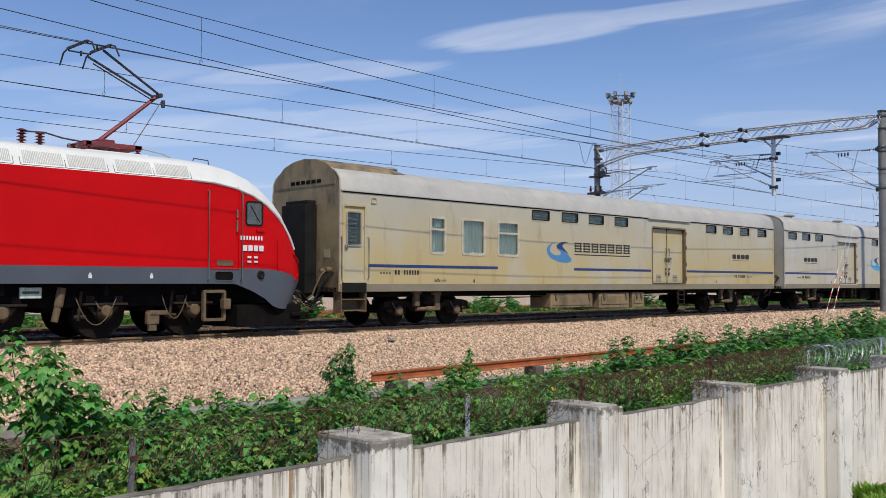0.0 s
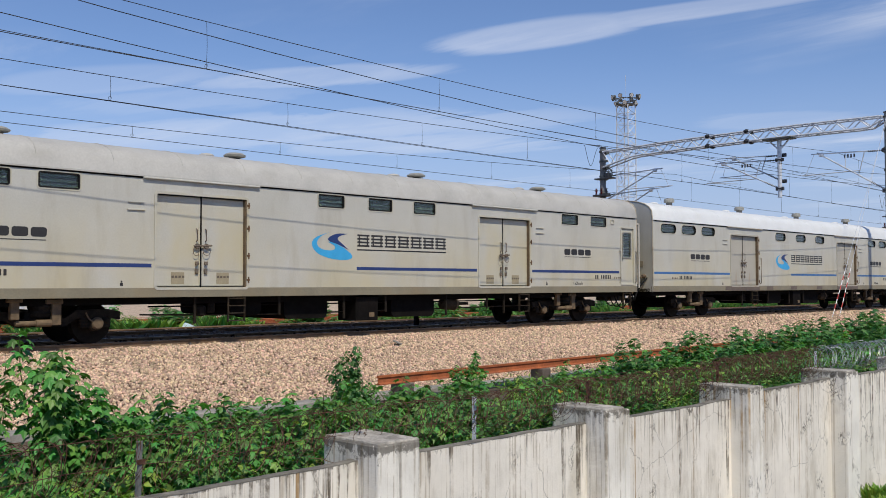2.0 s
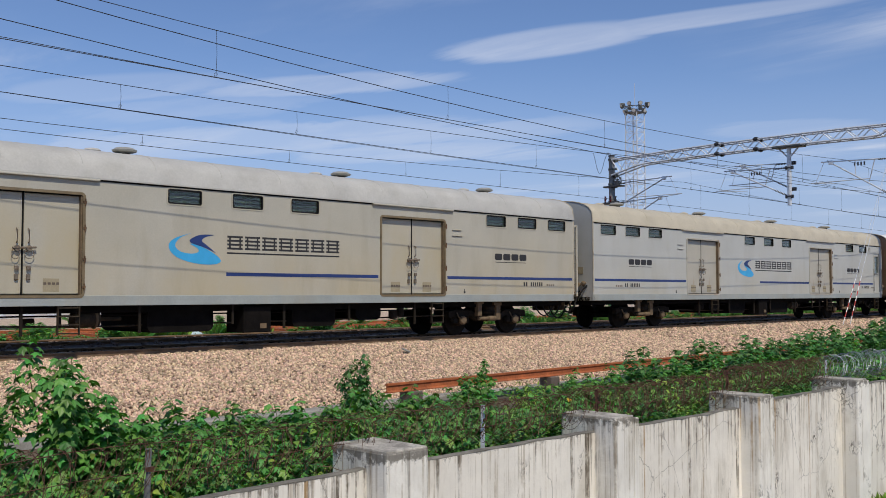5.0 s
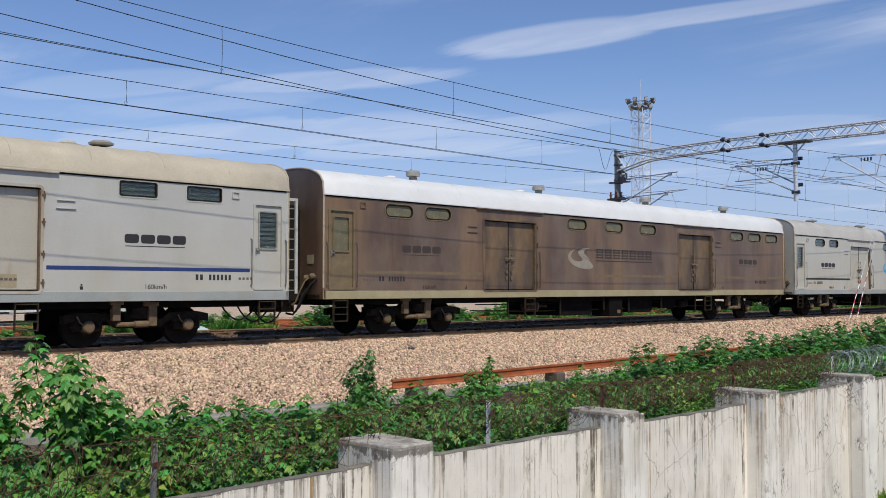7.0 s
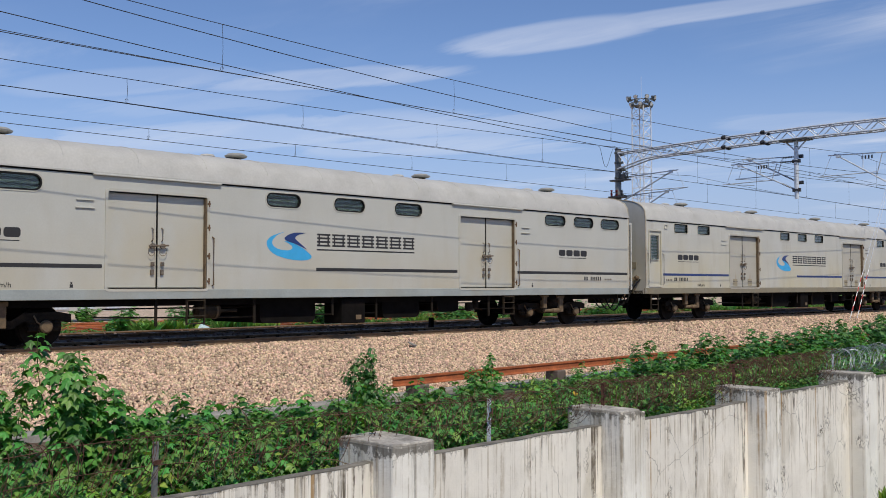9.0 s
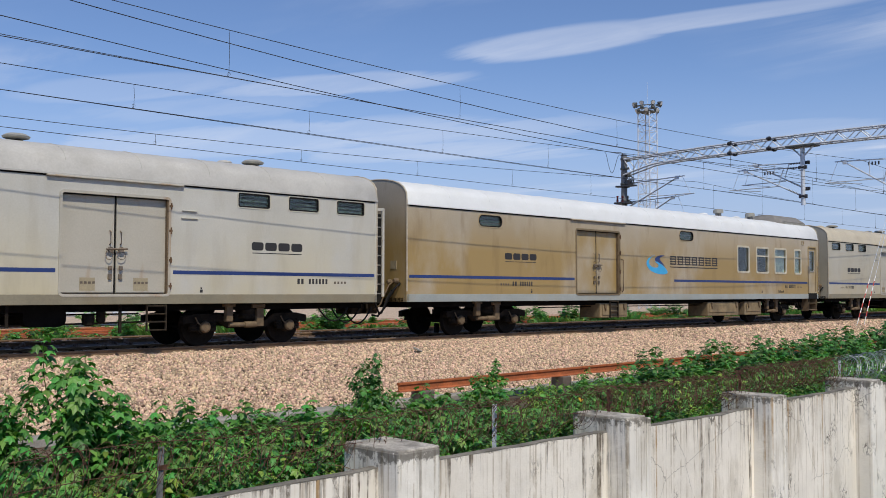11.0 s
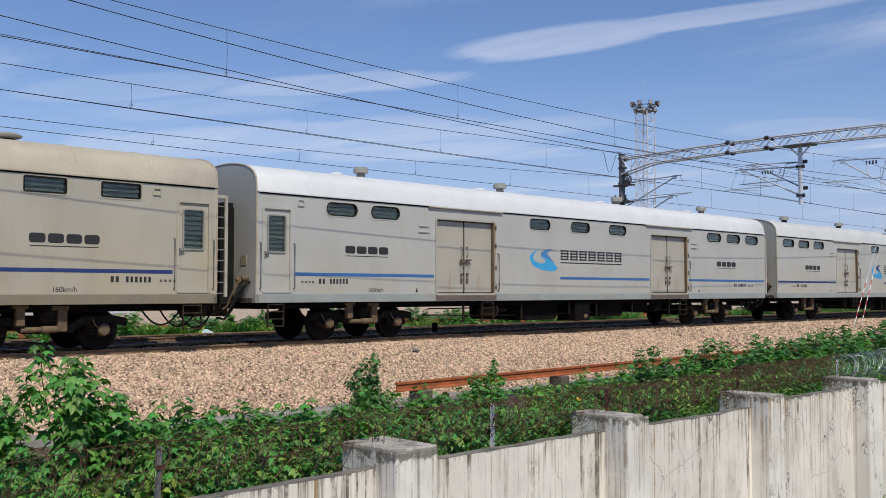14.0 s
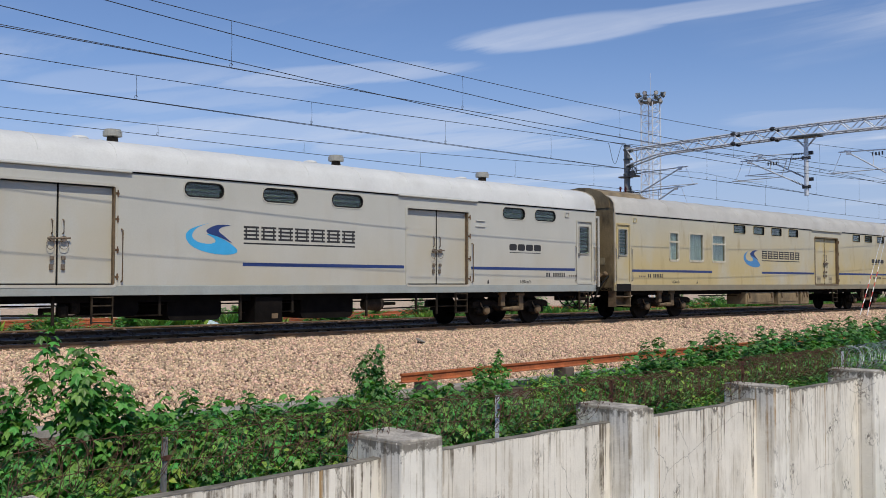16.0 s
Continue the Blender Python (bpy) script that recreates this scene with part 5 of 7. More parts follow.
def end_door(car, x0, x1, paint):
    """Narrow passenger door with a tall window, hinges and handle."""
    w, z0, z1 = x1 - x0, SILL + 0.30, 3.36
    h = z1 - z0
    d = part("end_door", shared(("end_door", round(w, 2)), paint, lambda: boxes((0.01, w - 0.01, 0.03, 0.07, 0, h * 0.47), (0.01, 0.14, 0.03, 0.07, h * 0.47, h), (w - 0.14, w - 0.01, 0.03, 0.07, h * 0.47, h), (0.14, w - 0.14, 0.03, 0.07, h * 0.92, h))), None, car, at=pose(x0, 0, z0))
    part("door_frame", shared(("door_frame", round(w, 2)), paint, lambda: ring(bmesh.new(), w + 0.10, h + 0.10, 0.06, 0.06, -0.02, 0.03, w / 2, h / 2)), None, d)
    part("window_rim", shared(("door_rim", round(w, 2)), paint if paint is M["trim_tan"] else M["frame"], lambda: ring(bmesh.new(), w - 0.22, h * 0.47, 0.07, 0.035, 0.0, 0.05, w / 2, h * 0.695)), None, d)
    part("pane", shared(("door_pane", round(w, 2)), M["pane_dusty"] if paint is M["trim_tan"] else M["glass"], lambda: boxes((0.14, w - 0.14, 0.05, 0.056, h * 0.47, h * 0.92))), None, d)
    part("louver", shared(("door_louver", round(w, 2)), M["louver"], lambda: boxes(*[(0.14, w - 0.14, 0.075, 0.1, h * (0.47 + 0.45 * k / 8), h * (0.47 + 0.45 * (k + 0.6) / 8)) for k in range(8)])), None, d)
    part("handle", shared("door_handle", M["steel"], lambda: boxes((-0.02, 0.10, -0.03, 0.03, 0, 0.03), (-0.03, 0.02, -0.01, 0.03, -0.06, 0.08), bevel=0.006)), None, d, at=pose(0.06, 0, h * 0.44))
    for gx in (-0.11, w + 0.11):
        part("grab_rail", shared("tall_grab", M["steel"], lambda: grab(1.15, 0.06, 0.015)), None, d, at=pose(gx, 0.0, 0.05))


def cargo_door(car, x0, x1, paint, rounded, z0=1.24, z1=3.40):
    w, h = (x1 - x0) / 2, z1 - z0
    trim_ = M["trim_tan"] if paint.name.startswith(("dust", "brown", "soot")) else paint
    part("door_surround", shared(("door_surround", round(w, 2)), trim_, lambda: ring(bmesh.new(), 2 * w + 0.12, h + 0.10, 0.10, 0.06, -0.022, 0.02, w, h / 2)), None, car, at=pose(x0, 0, z0))
    part("door_post", shared(("door_post", round(w, 2)), M["gap"], lambda: boxes((w - 0.013, w + 0.013, 0.098, 0.12, 0, h))), None, car, at=pose(x0, 0, z0))
    for k in range(2):
        leaf = part("cargo_door", shared(("cargo_leaf", round(w, 2)), paint, lambda: cargo_leaf(w - 0.02, h - 0.06)), None, car, at=pose(x0 + k * w + 0.01, 0.11, z0 + 0.03))
        hx = w - 0.13 if k == 0 else 0.11
        part("handle", shared("leaf_grab", M["lock_iron"], lambda: grab(0.30, 0.06, 0.015)), None, leaf, at=pose(hx, 0, 1.06))
        part("keeper", shared("keeper", M["lock_iron"], lambda: boxes((-0.04, 0.04, -0.05, 0.0, 0, 0.12), bevel=0.01)), None, leaf, at=pose(hx, 0, 0.30))
        if not rounded:
            part("placard", shared("placard", M["placard"], lambda: boxes((-0.17, 0.17, -0.002, 0.001, -0.14, 0.14))), None, leaf, at=pose(w * 0.35 + 0.17, -0.001, 0.19))
        if not rounded:
            part("note_bar", shared("leaf_note", M["faint"], lambda: bars(4, 0.06, 0.05, 0.03)), None, leaf, at=pose(w * 0.35 + 0.01, -0.005, 0.20))
    part("jamb_strip", shared("jamb_strip", M["bogie_tan"], lambda: boxes((-0.035, -0.002, 0.004, 0.10, 0, h - 0.02))), None, car, at=pose(x1, 0, z0))
    part("lock_gear", shared("lock_gear", M["lock_iron"], lock_gear), None, car, at=pose(x0 + w, 0.09, z0 + 0.98))
    if rounded:
        part("grab_rail", shared("cargo_grab", M["bogie_tan"], lambda: grab(1.15, 0.07, 0.018)), None, car, at=pose(x1 + 0.15, 0, z0 + 0.08))
    for hz in (0.16, 0.75, 1.42, 1.98):
        part("hinge", shared("door_hinge", M["hinge"], lambda: boxes((-0.03, 0.05, -0.035, 0.0, 0, 0.05), (0.005, 0.03, -0.05, -0.01, -0.05, 0.10), bevel=0.006)), None, car, at=pose(x1 + 0.03, 0, z0 + hz))
    part("door_rail", shared(("door_rail", round(w, 2)), paint, lambda: boxes((-0.35, 2 * w + 0.35, -0.075, 0.0, GUTTER - 0.055, GUTTER - 0.016), bevel=0.01)), None, car, at=pose(x0, 0, 0))
    part("step_ladder", shared("cargo_ladder", M["bogie"], lambda: ladder(0.62, 0.46, 4)), None, car, at=pose(x0 + 2 * w - 0.25, 0.05, SILL + 0.01))


AX = (2.55, 4.95)      # axles of the leading bogie, from the car's end
WHEELSETS = []


def bogie(car, centre):
    b = part("bogie", shared("bogie", M["bogie_dark"], bogie_frame), None, car, at=pose(centre, WIDE / 2, 0))
    for x in (-1.2, 1.2):
        ws = part("wheelset", shared("wheelset", M["wheel"], lambda: wheelset(0.4575)), None, b, at=pose(x, 0, 0.4575))
        WHEELSETS.append((ws, x, 0.4575))
        for s in (-1,):
            part("axle_box", shared("axle_box", M["bogie_dark"], axle_box), None, b, at=pose(x, s * 0.98, 0.4575))
            part("axle_cap", shared("axle_cap", M["bogie_tan"], axle_cap), None, b, at=pose(x, s * 0.98 - 0.13, 0.4575))
    part("damper", shared("damper", M["bogie_tan"], damper), None, b, at=pose(-0.62, -1.24, 0.50))
    part("bracket", shared("bogie_bracket", M["bogie_tan"], lambda: boxes((-0.12, 0.06, -0.1, 0.06, 0.0, 0.42), (-0.2, 0.12, -0.12, 0.0, 0.36, 0.44), bevel=0.02)), None, b, at=pose(-0.62, -1.24, 0.58))


def boxy_tank(x0, x1, z0, z1, r):
    bm = bmesh.new()
    o = rrect(x1 - x0, z1 - z0, r)
    a, b = [[bm.verts.new(((x0 + x1) / 2 + x, y, (z0 + z1) / 2 + z)) for x, z in o] for y in (0.35, 2.75)]
    for k in range(len(o)):
        bm.faces.new((a[k], a[(k + 1) % len(o)], b[(k + 1) % len(o)], b[k]))
    bm.faces.new(a)
    bm.faces.new(b)
    return bm


def car(label, paint, roof, sill, end_right, staff=False, oval=False, stripe="navy", mark=("sky_blue", "navy", "ink"), rust_doors=False, patches=False, seed=0, frame_mat="frame"):
    c = thing("baggage_car", label, "railway car", "train cars")
    P = M[paint]
    flip = (lambda x: CAR_L - x) if (end_right is False) else (lambda x: x)

    def span(a, b):
        p, q = flip(a), flip(b)
        return (min(p, q), max(p, q))
    # openings, given for a car whose end door is at its right end
    if not staff:
        small = [(0.47, 1.35), (1.98, 2.86), (3.46, 4.32), (10.74, 11.58), (12.46, 13.3), (14.16, 15.0), (21.03, 21.9), (22.67, 23.56)]
        tall = []
        ends = [span(24.5, 25.28)]
        if oval:
            small = [(0.6, 1.65), (2.1, 3.15), (3.62, 4.66), (10.13, 11.13), (12.24, 13.24), (14.34, 15.34), (20.86, 21.86), (22.36, 23.36)]
        small = [span(a, b) for a, b in small]
        if end_right:
            cargo = [(6.02, 8.44), (16.86, 19.27)] if seed == 3 else [(6.05, 8.47), (16.94, 19.35)] if oval else [(6.13, 8.53), (16.92, 19.33)]
        else:
            cargo = [(6.08, 8.5), (16.93, 19.36)]
    else:
        # staff car: windows by the end door
        if seed == 9:
            small = [(2.91, 3.91), (13.86, 14.81)]
            tall = [(18.2, 19.1, False, False), (19.78, 20.77, True, False), (21.38, 22.38, True, True), (23.2, 23.78, True, True)]
            cargo = [(7.60, 9.98)]
            ends = [(24.55, 25.27)]
        else:
            small = [(8.11, 9.01), (9.7, 10.6), (11.25, 12.13), (12.83, 13.67), (19.41, 20.24), (20.83, 21.66), (22.32, 23.15), (23.95, 24.78)]
            tall = [(3.44, 4.0, True, True), (4.8, 5.75, False, True), (6.45, 7.38, True, True)]
            cargo = [(15.35, 17.72)]
            ends = [(0.14, 0.88)]
    sz = (3.30, 3.62) if oval or seed == 9 else (3.36, 3.67)
    ops = [(a, b, *sz) for a, b in small] + [(a, b, 1.24, 3.40) for a, b in cargo] + [(a, b, SILL + 0.30, 3.36) for a, b in ends] + [(a, b, 2.17, 3.18) for a, b, _, _ in tall]
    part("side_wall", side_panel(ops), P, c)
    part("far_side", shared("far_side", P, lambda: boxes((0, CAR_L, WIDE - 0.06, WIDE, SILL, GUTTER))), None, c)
    part("floor", shared("car_floor", M["black"], lambda: boxes((0.0, CAR_L, 0.14, WIDE - 0.06, SILL, SILL + 0.12), (0.3, CAR_L - 0.3, 0.30, WIDE - 0.3, 0.86, SILL))), None, c)
    part("sill", shared("car_sill", M[sill], lambda: boxes((0, CAR_L, -0.012, 0.10, SILL, SILL + 0.22), bevel=0.008)), None, c)
    part("roof", shared("car_roof", M[roof], roof_shell, True), None, c)
    part("roof_seam", shared("roof_seam", M[roof], roof_seams), None, c)
    for x in (0.012, CAR_L - 0.012):
        part("roof_edge", shared("roof_edge", M["edge_worn"], lambda: tube(bmesh.new(), [(0, 0.0, SILL + 0.3), *[(0, y, z) for y, z in roof_profile()], (0, WIDE, SILL + 0.3)], 0.026, 6)), None, c, at=pose(x, 0, 0))
    # dark strip painted in as the shade below the drip rail
    part("gutter_seam", shared("gutter_seam", M["gap"], lambda: boxes((0.02, CAR_L - 0.02, -0.010, 0.0, GUTTER - 0.05, GUTTER - 0.0155))), None, c)
    for x, m in ((0.0, pose(0.0, 0, 0)), (CAR_L, pose(CAR_L - 0.05, 0, 0))):
        part("end_wall", shared("end_wall", M["end_grime"] if paint == "paint_beige" else P, end_wall), None, c, at=m)
    # gangway and its bellows
    for x, s in ((0.0, -1), (CAR_L, 1)):
        gx = (x - 0.40, x) if s < 0 else (x, x + 0.40)
        part("gangway", shared(("gangway", s), M["gap"], lambda: boxes((gx[0], gx[1], 1.0 if s < 0 else 0.6, 2.1, SILL - 0.05, 3.42), (gx[0] + 0.1, gx[1], 1.05, 2.05, 3.42, 3.54), bevel=0.02)), None, c)
        end_mat = M["trim_tan"] if paint in ("paint_tan", "paint_beige", "paint_brown") else P
        if s < 0:
            part("end_placard", shared("end_placard", M["placard"], lambda: boxes((-0.012, 0.0, 0.0, 0.26, 0, 0.24))), None, c, at=pose(0, 0.42, 1.95))
            part("air_hose", shared("air_hose", M["gap"], lambda: hose([(-0.02, 0.25, 1.55), (-0.16, 0.3, 1.42), (-0.26, 0.45, 1.15), (-0.3, 0.6, 0.85), (-0.42, 0.75, 0.62), (-0.6, 0.8, 0.66)], 0.03), True), None, c)
            part("air_hose", shared("air_hose_long", M["bogie_tan"], lambda: hose([(-0.02, 0.5, 1.62), (-0.2, 0.52, 1.5), (-0.32, 0.6, 1.2), (-0.36, 0.7, 0.95), (-0.55, 0.75, 0.8)], 0.024), True), None, c)
        else:
            part("ladder_rail", shared("ladder_rail", end_mat, lambda: boxes((0.27, 0.345, 0.09, 0.15, SILL + 0.15, 3.60), (0.0, 0.30, 0.09, 0.13, 3.52, 3.60), bevel=0.008)), None, c, at=pose(CAR_L, 0, 0))
            for k in range(9):
                part("rung", shared("end_rung", M["cooler"], lambda: boxes((0.0, 0.29, 0.02, 0.06, 0, 0.028), bevel=0.006)), None, c, at=pose(CAR_L, 0.09, SILL + 0.22 + 0.26 * k))
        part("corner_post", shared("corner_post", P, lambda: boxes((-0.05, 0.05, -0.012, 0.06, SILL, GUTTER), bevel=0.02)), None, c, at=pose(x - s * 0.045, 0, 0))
        bm = hose([(x + s * 0.05, 0.55, 1.35), (x + s * 0.28, 0.5, 1.15), (x + s * 0.42, 0.5, 0.85), (x + s * 0.50, 0.5, 0.70)])
        part("brake_hose", bm, M["gap"], c, smooth=True)
        part("coupler", shared("coupler", M["bogie"], lambda: boxes((-0.3, 0.3, 1.35, 1.75, 0.75, 1.0), (-0.2, 0.2, 1.2, 1.9, 0.68, 1.05), bevel=0.03)), None, c, at=pose(x + s * 0.25, 0, 0))
        part("cable_plug", shared("cable_plug", M["bogie_tan"], lambda: lathe(bmesh.new(), [(0.07, 0), (0.09, 0.08), (0.05, 0.16)], 10, "x")), None, c, at=pose(x + s * 0.02, 0.35, 1.62, 0, 0, 0 if s > 0 else 180))
        part("cable_plug", shared("cable_plug", M["bogie_tan"], lambda: lathe(bmesh.new(), [(0.07, 0), (0.09, 0.08), (0.05, 0.16)], 10, "x")), None, c, at=pose(x + s * 0.02, 0.62, 1.58, 0, 0, 0 if s > 0 else 180))
    for a, b in small:
        small_window(c, a, b, *sz, oval, M[frame_mat] if frame_mat != "frame" else P)
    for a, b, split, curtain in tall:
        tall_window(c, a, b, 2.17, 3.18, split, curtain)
    for a, b in ends:
        end_door(c, a, b, M["trim_tan"] if paint == "paint_brown" else P)
        nx = a - 0.55 if a > 12 else b + 0.32
        part("lamp_bracket", shared("lamp_bracket", P, lambda: ring(bmesh.new(), 0.20, 0.17, 0.02, 0.025, -0.03, 0.0)), None, c, at=pose(nx, 0, 3.55))
        if staff:
            # dark plate over the sill, painted as the shade of an open step recess
            part("step_well", shared("step_well", M["gap"], lambda: boxes((0.0, 0.86, -0.016, 0.02, SILL - 0.01, SILL + 0.25))), None, c, at=pose(a - 0.06, 0, 0))
            st = part("step", shared("entry_step", M["bogie_tan"], lambda: boxes((0.0, 0.9, 0.0, 0.30, -0.22, -0.19), (0.05, 0.85, -0.05, 0.30, -0.52, -0.49), (0.0, 0.03, -0.02, 0.30, -0.56, 0.0), (0.87, 0.9, -0.02, 0.30, -0.56, 0.0), (0.0, 0.9, 0.28, 0.31, -0.5, 0.25))), None, c, at=pose(a - 0.08, 0.03, SILL))
        else:
            part("step_ladder", shared("cargo_ladder", M["bogie"], lambda: ladder(0.62, 0.46, 4)), None, c, at=pose((a + b) / 2, 0.05, SILL + 0.01))
    if not staff:
        for hx in (cargo[0][0] - 0.72, cargo[1][1] + 0.30):
            part("sign_holder", shared("sign_holder", P, lambda: boxes((0, 0.42, -0.035, 0.0, 0, 0.022), (0.02, 0.40, -0.035, 0.0, 0.17, 0.19), bevel=0.004)), None, c, at=pose(hx, 0, 2.98))
    for a, b in cargo:
        cargo_door(c, a, b, M["door_brown"] if paint == "paint_brown" else M["door_rust"] if rust_doors else P, oval)
        if patches:
            part("patch_plate", shared("patch_plate", M["rust_plate"], lambda: boxes((0, 2.55, -0.02, -0.0125, 0, 0.17))), None, c, at=pose(a - 0.05, 0, SILL + 0.02))
    if patches == 2:
        for a in (5.5, 9.2, 11.6, 14.4):
            part("patch_plate", shared("patch_small", M["rust_plate"], lambda: boxes((0, 0.62, -0.02, -0.0125, 0, 0.16))), None, c, at=pose(a, 0, SILL + 0.03))
    # stripe between the doors and the ends
    edges = sorted([(a - 0.12, b + 0.12) for a, b in cargo] + [(a - 0.14, b + 0.14) for a, b in ends])
    runs, x = [], 0.05
    for a, b in edges:
        if a > x:
            runs.append((x, a))
        x = b
    if x < CAR_L - 0.1:
        runs.append((x, CAR_L - 0.05))
    logo_x = 8.83 if (staff and seed != 9) else 11.92 if staff else 10.12 if oval else 10.48
    for a, b in runs:
        if a < logo_x + 0.6 < b:
            if staff and seed != 9:
                part("stripe", boxes((a, 6.40, -0.0035, 0.001, 1.70, 1.785)), M[stripe], c)
            a = logo_x + 1.55
        if b > a:
            part("stripe", boxes((a, b, -0.0035, 0.001, 1.70, 1.785)), M[stripe], c)
    lg, dk, tx = mark
    mark_x = logo_x - {5: 0.42, 8: 0.42, 9: 0.30, 10: 0.2}.get(seed, 0.0)
    part("mark_crescent", shared("mark_crescent", M[lg], swoosh_light), None, c, at=pose(mark_x + 0.7, -0.004, 2.34))
    part("mark_curl", shared("mark_curl", M[dk], swoosh_dark), None, c, at=pose(mark_x + 0.7, -0.006, 2.34))
    for k in range(7):
        part("mark_sign", shared("mark_sign", M[tx], lambda: stroke_block(0.43, 0.33)), None, c, at=pose(mark_x + 1.57 + 0.495 * k, -0.001, 2.34))
    part("mark_line", shared("mark_line", M[tx], lambda: boxes((0, 3.4, -0.003, 0.001, 0, 0.035))), None, c, at=pose(mark_x + 1.57, -0.001, 2.235))
    wide = [21.15, 2.15] if not staff else [4.05] if seed == 9 else [21.62]
    if not staff and not end_right:
        wide = [21.55, 2.15]
    if not staff and oval:
        wide = [21.15 if end_right else 21.55, 2.75]
    for wx in wide:
        for k in range(4):
            part("mark_block", shared("mark_block", M[tx], wide_block), None, c, at=pose(wx + 0.385 * k, -0.001, 2.30))
        part("mark_line", shared("mark_under", M[tx], lambda: boxes((0, 1.45, -0.003, 0.001, 0, 0.018))), None, c, at=pose(wx + 0.02, -0.001, 2.235))
    num = [22.9, 1.9] if not staff else [4.4, 22.3] if seed == 9 else [2.0, 21.8]
    ink = M["ink"]
    for nx in num:
        part("number_bars", shared("number_bars", ink, lambda: bars(6, 0.06, 0.13, 0.045)), None, c, at=pose(nx + 0.35, -0.001, 1.50))
        part("number_bars", shared("class_bars", ink, lambda: bars(2, 0.07, 0.13, 0.045)), None, c, at=pose(nx, -0.001, 1.50))
        part("number_bars", shared("small_bars", M["faint"], lambda: bars(4, 0.06, 0.06, 0.05)), None, c, at=pose(nx + 1.15 if nx > 12 else nx - 0.55, -0.001, 1.51))
    if "speed" not in CACHE:
        CACHE["speed"] = letters("160km/h", 0.155, 0.002)
        CACHE["speed"].materials.append(M["ink"])
    part("speed_words", CACHE["speed"], None, c, at=pose(21.9 if end_right else 3.8, -0.003, 1.29))
    part("jack_mark", shared("jack_mark", ink, lambda: boxes((-0.035, 0.035, -0.003, 0.001, 0, 0.07), (-0.02, 0.02, -0.003, 0.001, 0.08, 0.12))), None, c, at=pose(5.3, 0, 1.28))
    part("jack_mark", shared("jack_mark", ink, lambda: boxes((-0.035, 0.035, -0.003, 0.001, 0, 0.07), (-0.02, 0.02, -0.003, 0.001, 0.08, 0.12))), None, c, at=pose(20.2, 0, 1.28))
    # roof fittings
    vents = [2.7, 8.6, 14.4, 20.4] if seed == 3 else [2.7, 8.6, 15.0, 20.8] if not staff else [2.72] if seed != 9 else [18.6, 21.3]
    for vx in vents:
        rv_ = part("roof_vent", shared("roof_vent", M["cooler"] if roof == "roof_white" else M["bogie"], roof_vent), None, c, at=pose((flip(vx) - 0.55 if not end_right else vx + 0.28) if not staff else vx, WIDE / 2 - 0.45, ROOF - 0.06))
        part("vent_cap", shared("mushroom_cap", M["frame"], mushroom_cap) if roof in ("roof_grey", "roof_tan") else shared("vent_cap", M["frame"], vent_cap), None, rv_)
        part("flat_vent", shared("flat_vent", M[roof], flat_vent), None, c, at=pose(((flip(vx) - 0.55 if not end_right else vx + 0.28) if not staff else vx) - 0.62, WIDE / 2 - 0.1, ROOF - 0.01))
    if staff:
        ax0 = -0.02
        def cooler():
            bm = bmesh.new()
            prof = [(0.18, 3.95), (0.24, 4.28), (0.58, 4.55), (1.05, 4.69), (1.55, 4.74), (2.05, 4.69), (2.52, 4.55), (2.86, 4.28), (2.92, 3.95)]
            rows = [[bm.verts.new((xx, y, GUTTER + (z - GUTTER) * k)) for y, z in prof] for xx, k in ((0.0, 1.0), (2.4, 1.0), (3.4, 0.80))]
            for p, q in zip(rows, rows[1:]):
                for k in range(len(prof) - 1):
                    bm.faces.new((p[k], p[k + 1], q[k + 1], q[k]))
            bm.faces.new(rows[0])
            bm.faces.new(rows[-1])
            return bm
        if seed != 9:
            cool = part("roof_cooler", shared("roof_cooler", M["end_grime"], cooler), None, c, at=pose(ax0, 0, 0))
            part("cooler_grille", shared("cooler_grille", M["black"], lambda: boxes(*[(0.5 + 0.26 * k, 0.70 + 0.26 * k, 0.17, 0.23, 4.02, 4.16) for k in range(8)])), None, cool)
            part("cooler_front_slots", shared("cooler_front_slots", M["black"], lambda: boxes(*[(-0.012, 0.01, 0.8 + 0.24 * k, 0.98 + 0.24 * k, 4.02, 4.12) for k in range(6)])), None, cool)
        else:
            # boxed unit with a chamfered top and upright fins on its side
            def unit():
                bm = bmesh.new()
                prof = [(0.42, 4.05), (0.42, 4.52), (0.85, 4.80), (2.25, 4.80), (2.68, 4.52), (2.68, 4.05)]
                rows = [[bm.verts.new((xx, y, 4.05 + (z - 4.05) * k)) for y, z in prof] for xx, k in ((-0.45, 0.45), (0.25, 1.0), (2.35, 1.0), (2.42, 0.92))]
                for p, q in zip(rows, rows[1:]):
                    for k in range(len(prof) - 1):
                        bm.faces.new((p[k], p[k + 1], q[k + 1], q[k]))
                bm.faces.new(rows[0])
                bm.faces.new(rows[-1])
                return bm
            cool = part("roof_cooler", unit(), M["cooler"], c, at=pose(CAR_L - 2.75, 0, 0))
            for k in range(16):
                part("fin", shared("cooler_fin", M["frame"], lambda: boxes((0, 0.04, 0.37, 0.44, 4.12, 4.47))), None, cool, at=pose(0.35 + 0.12 * k, 0, 0))
            part("fan_cover", lathe(bmesh.new(), [(0.42, 4.78), (0.42, 4.84), (0.36, 4.86)], 20, at=(0.75, 1.55, 0)), M["cooler"], cool)
            part("fan_cover", lathe(bmesh.new(), [(0.42, 4.78), (0.42, 4.84), (0.36, 4.86)], 20, at=(1.8, 1.55, 0)), M["cooler"], cool)
    # running gear and boxes below the floor
    bogie(c, 3.75)
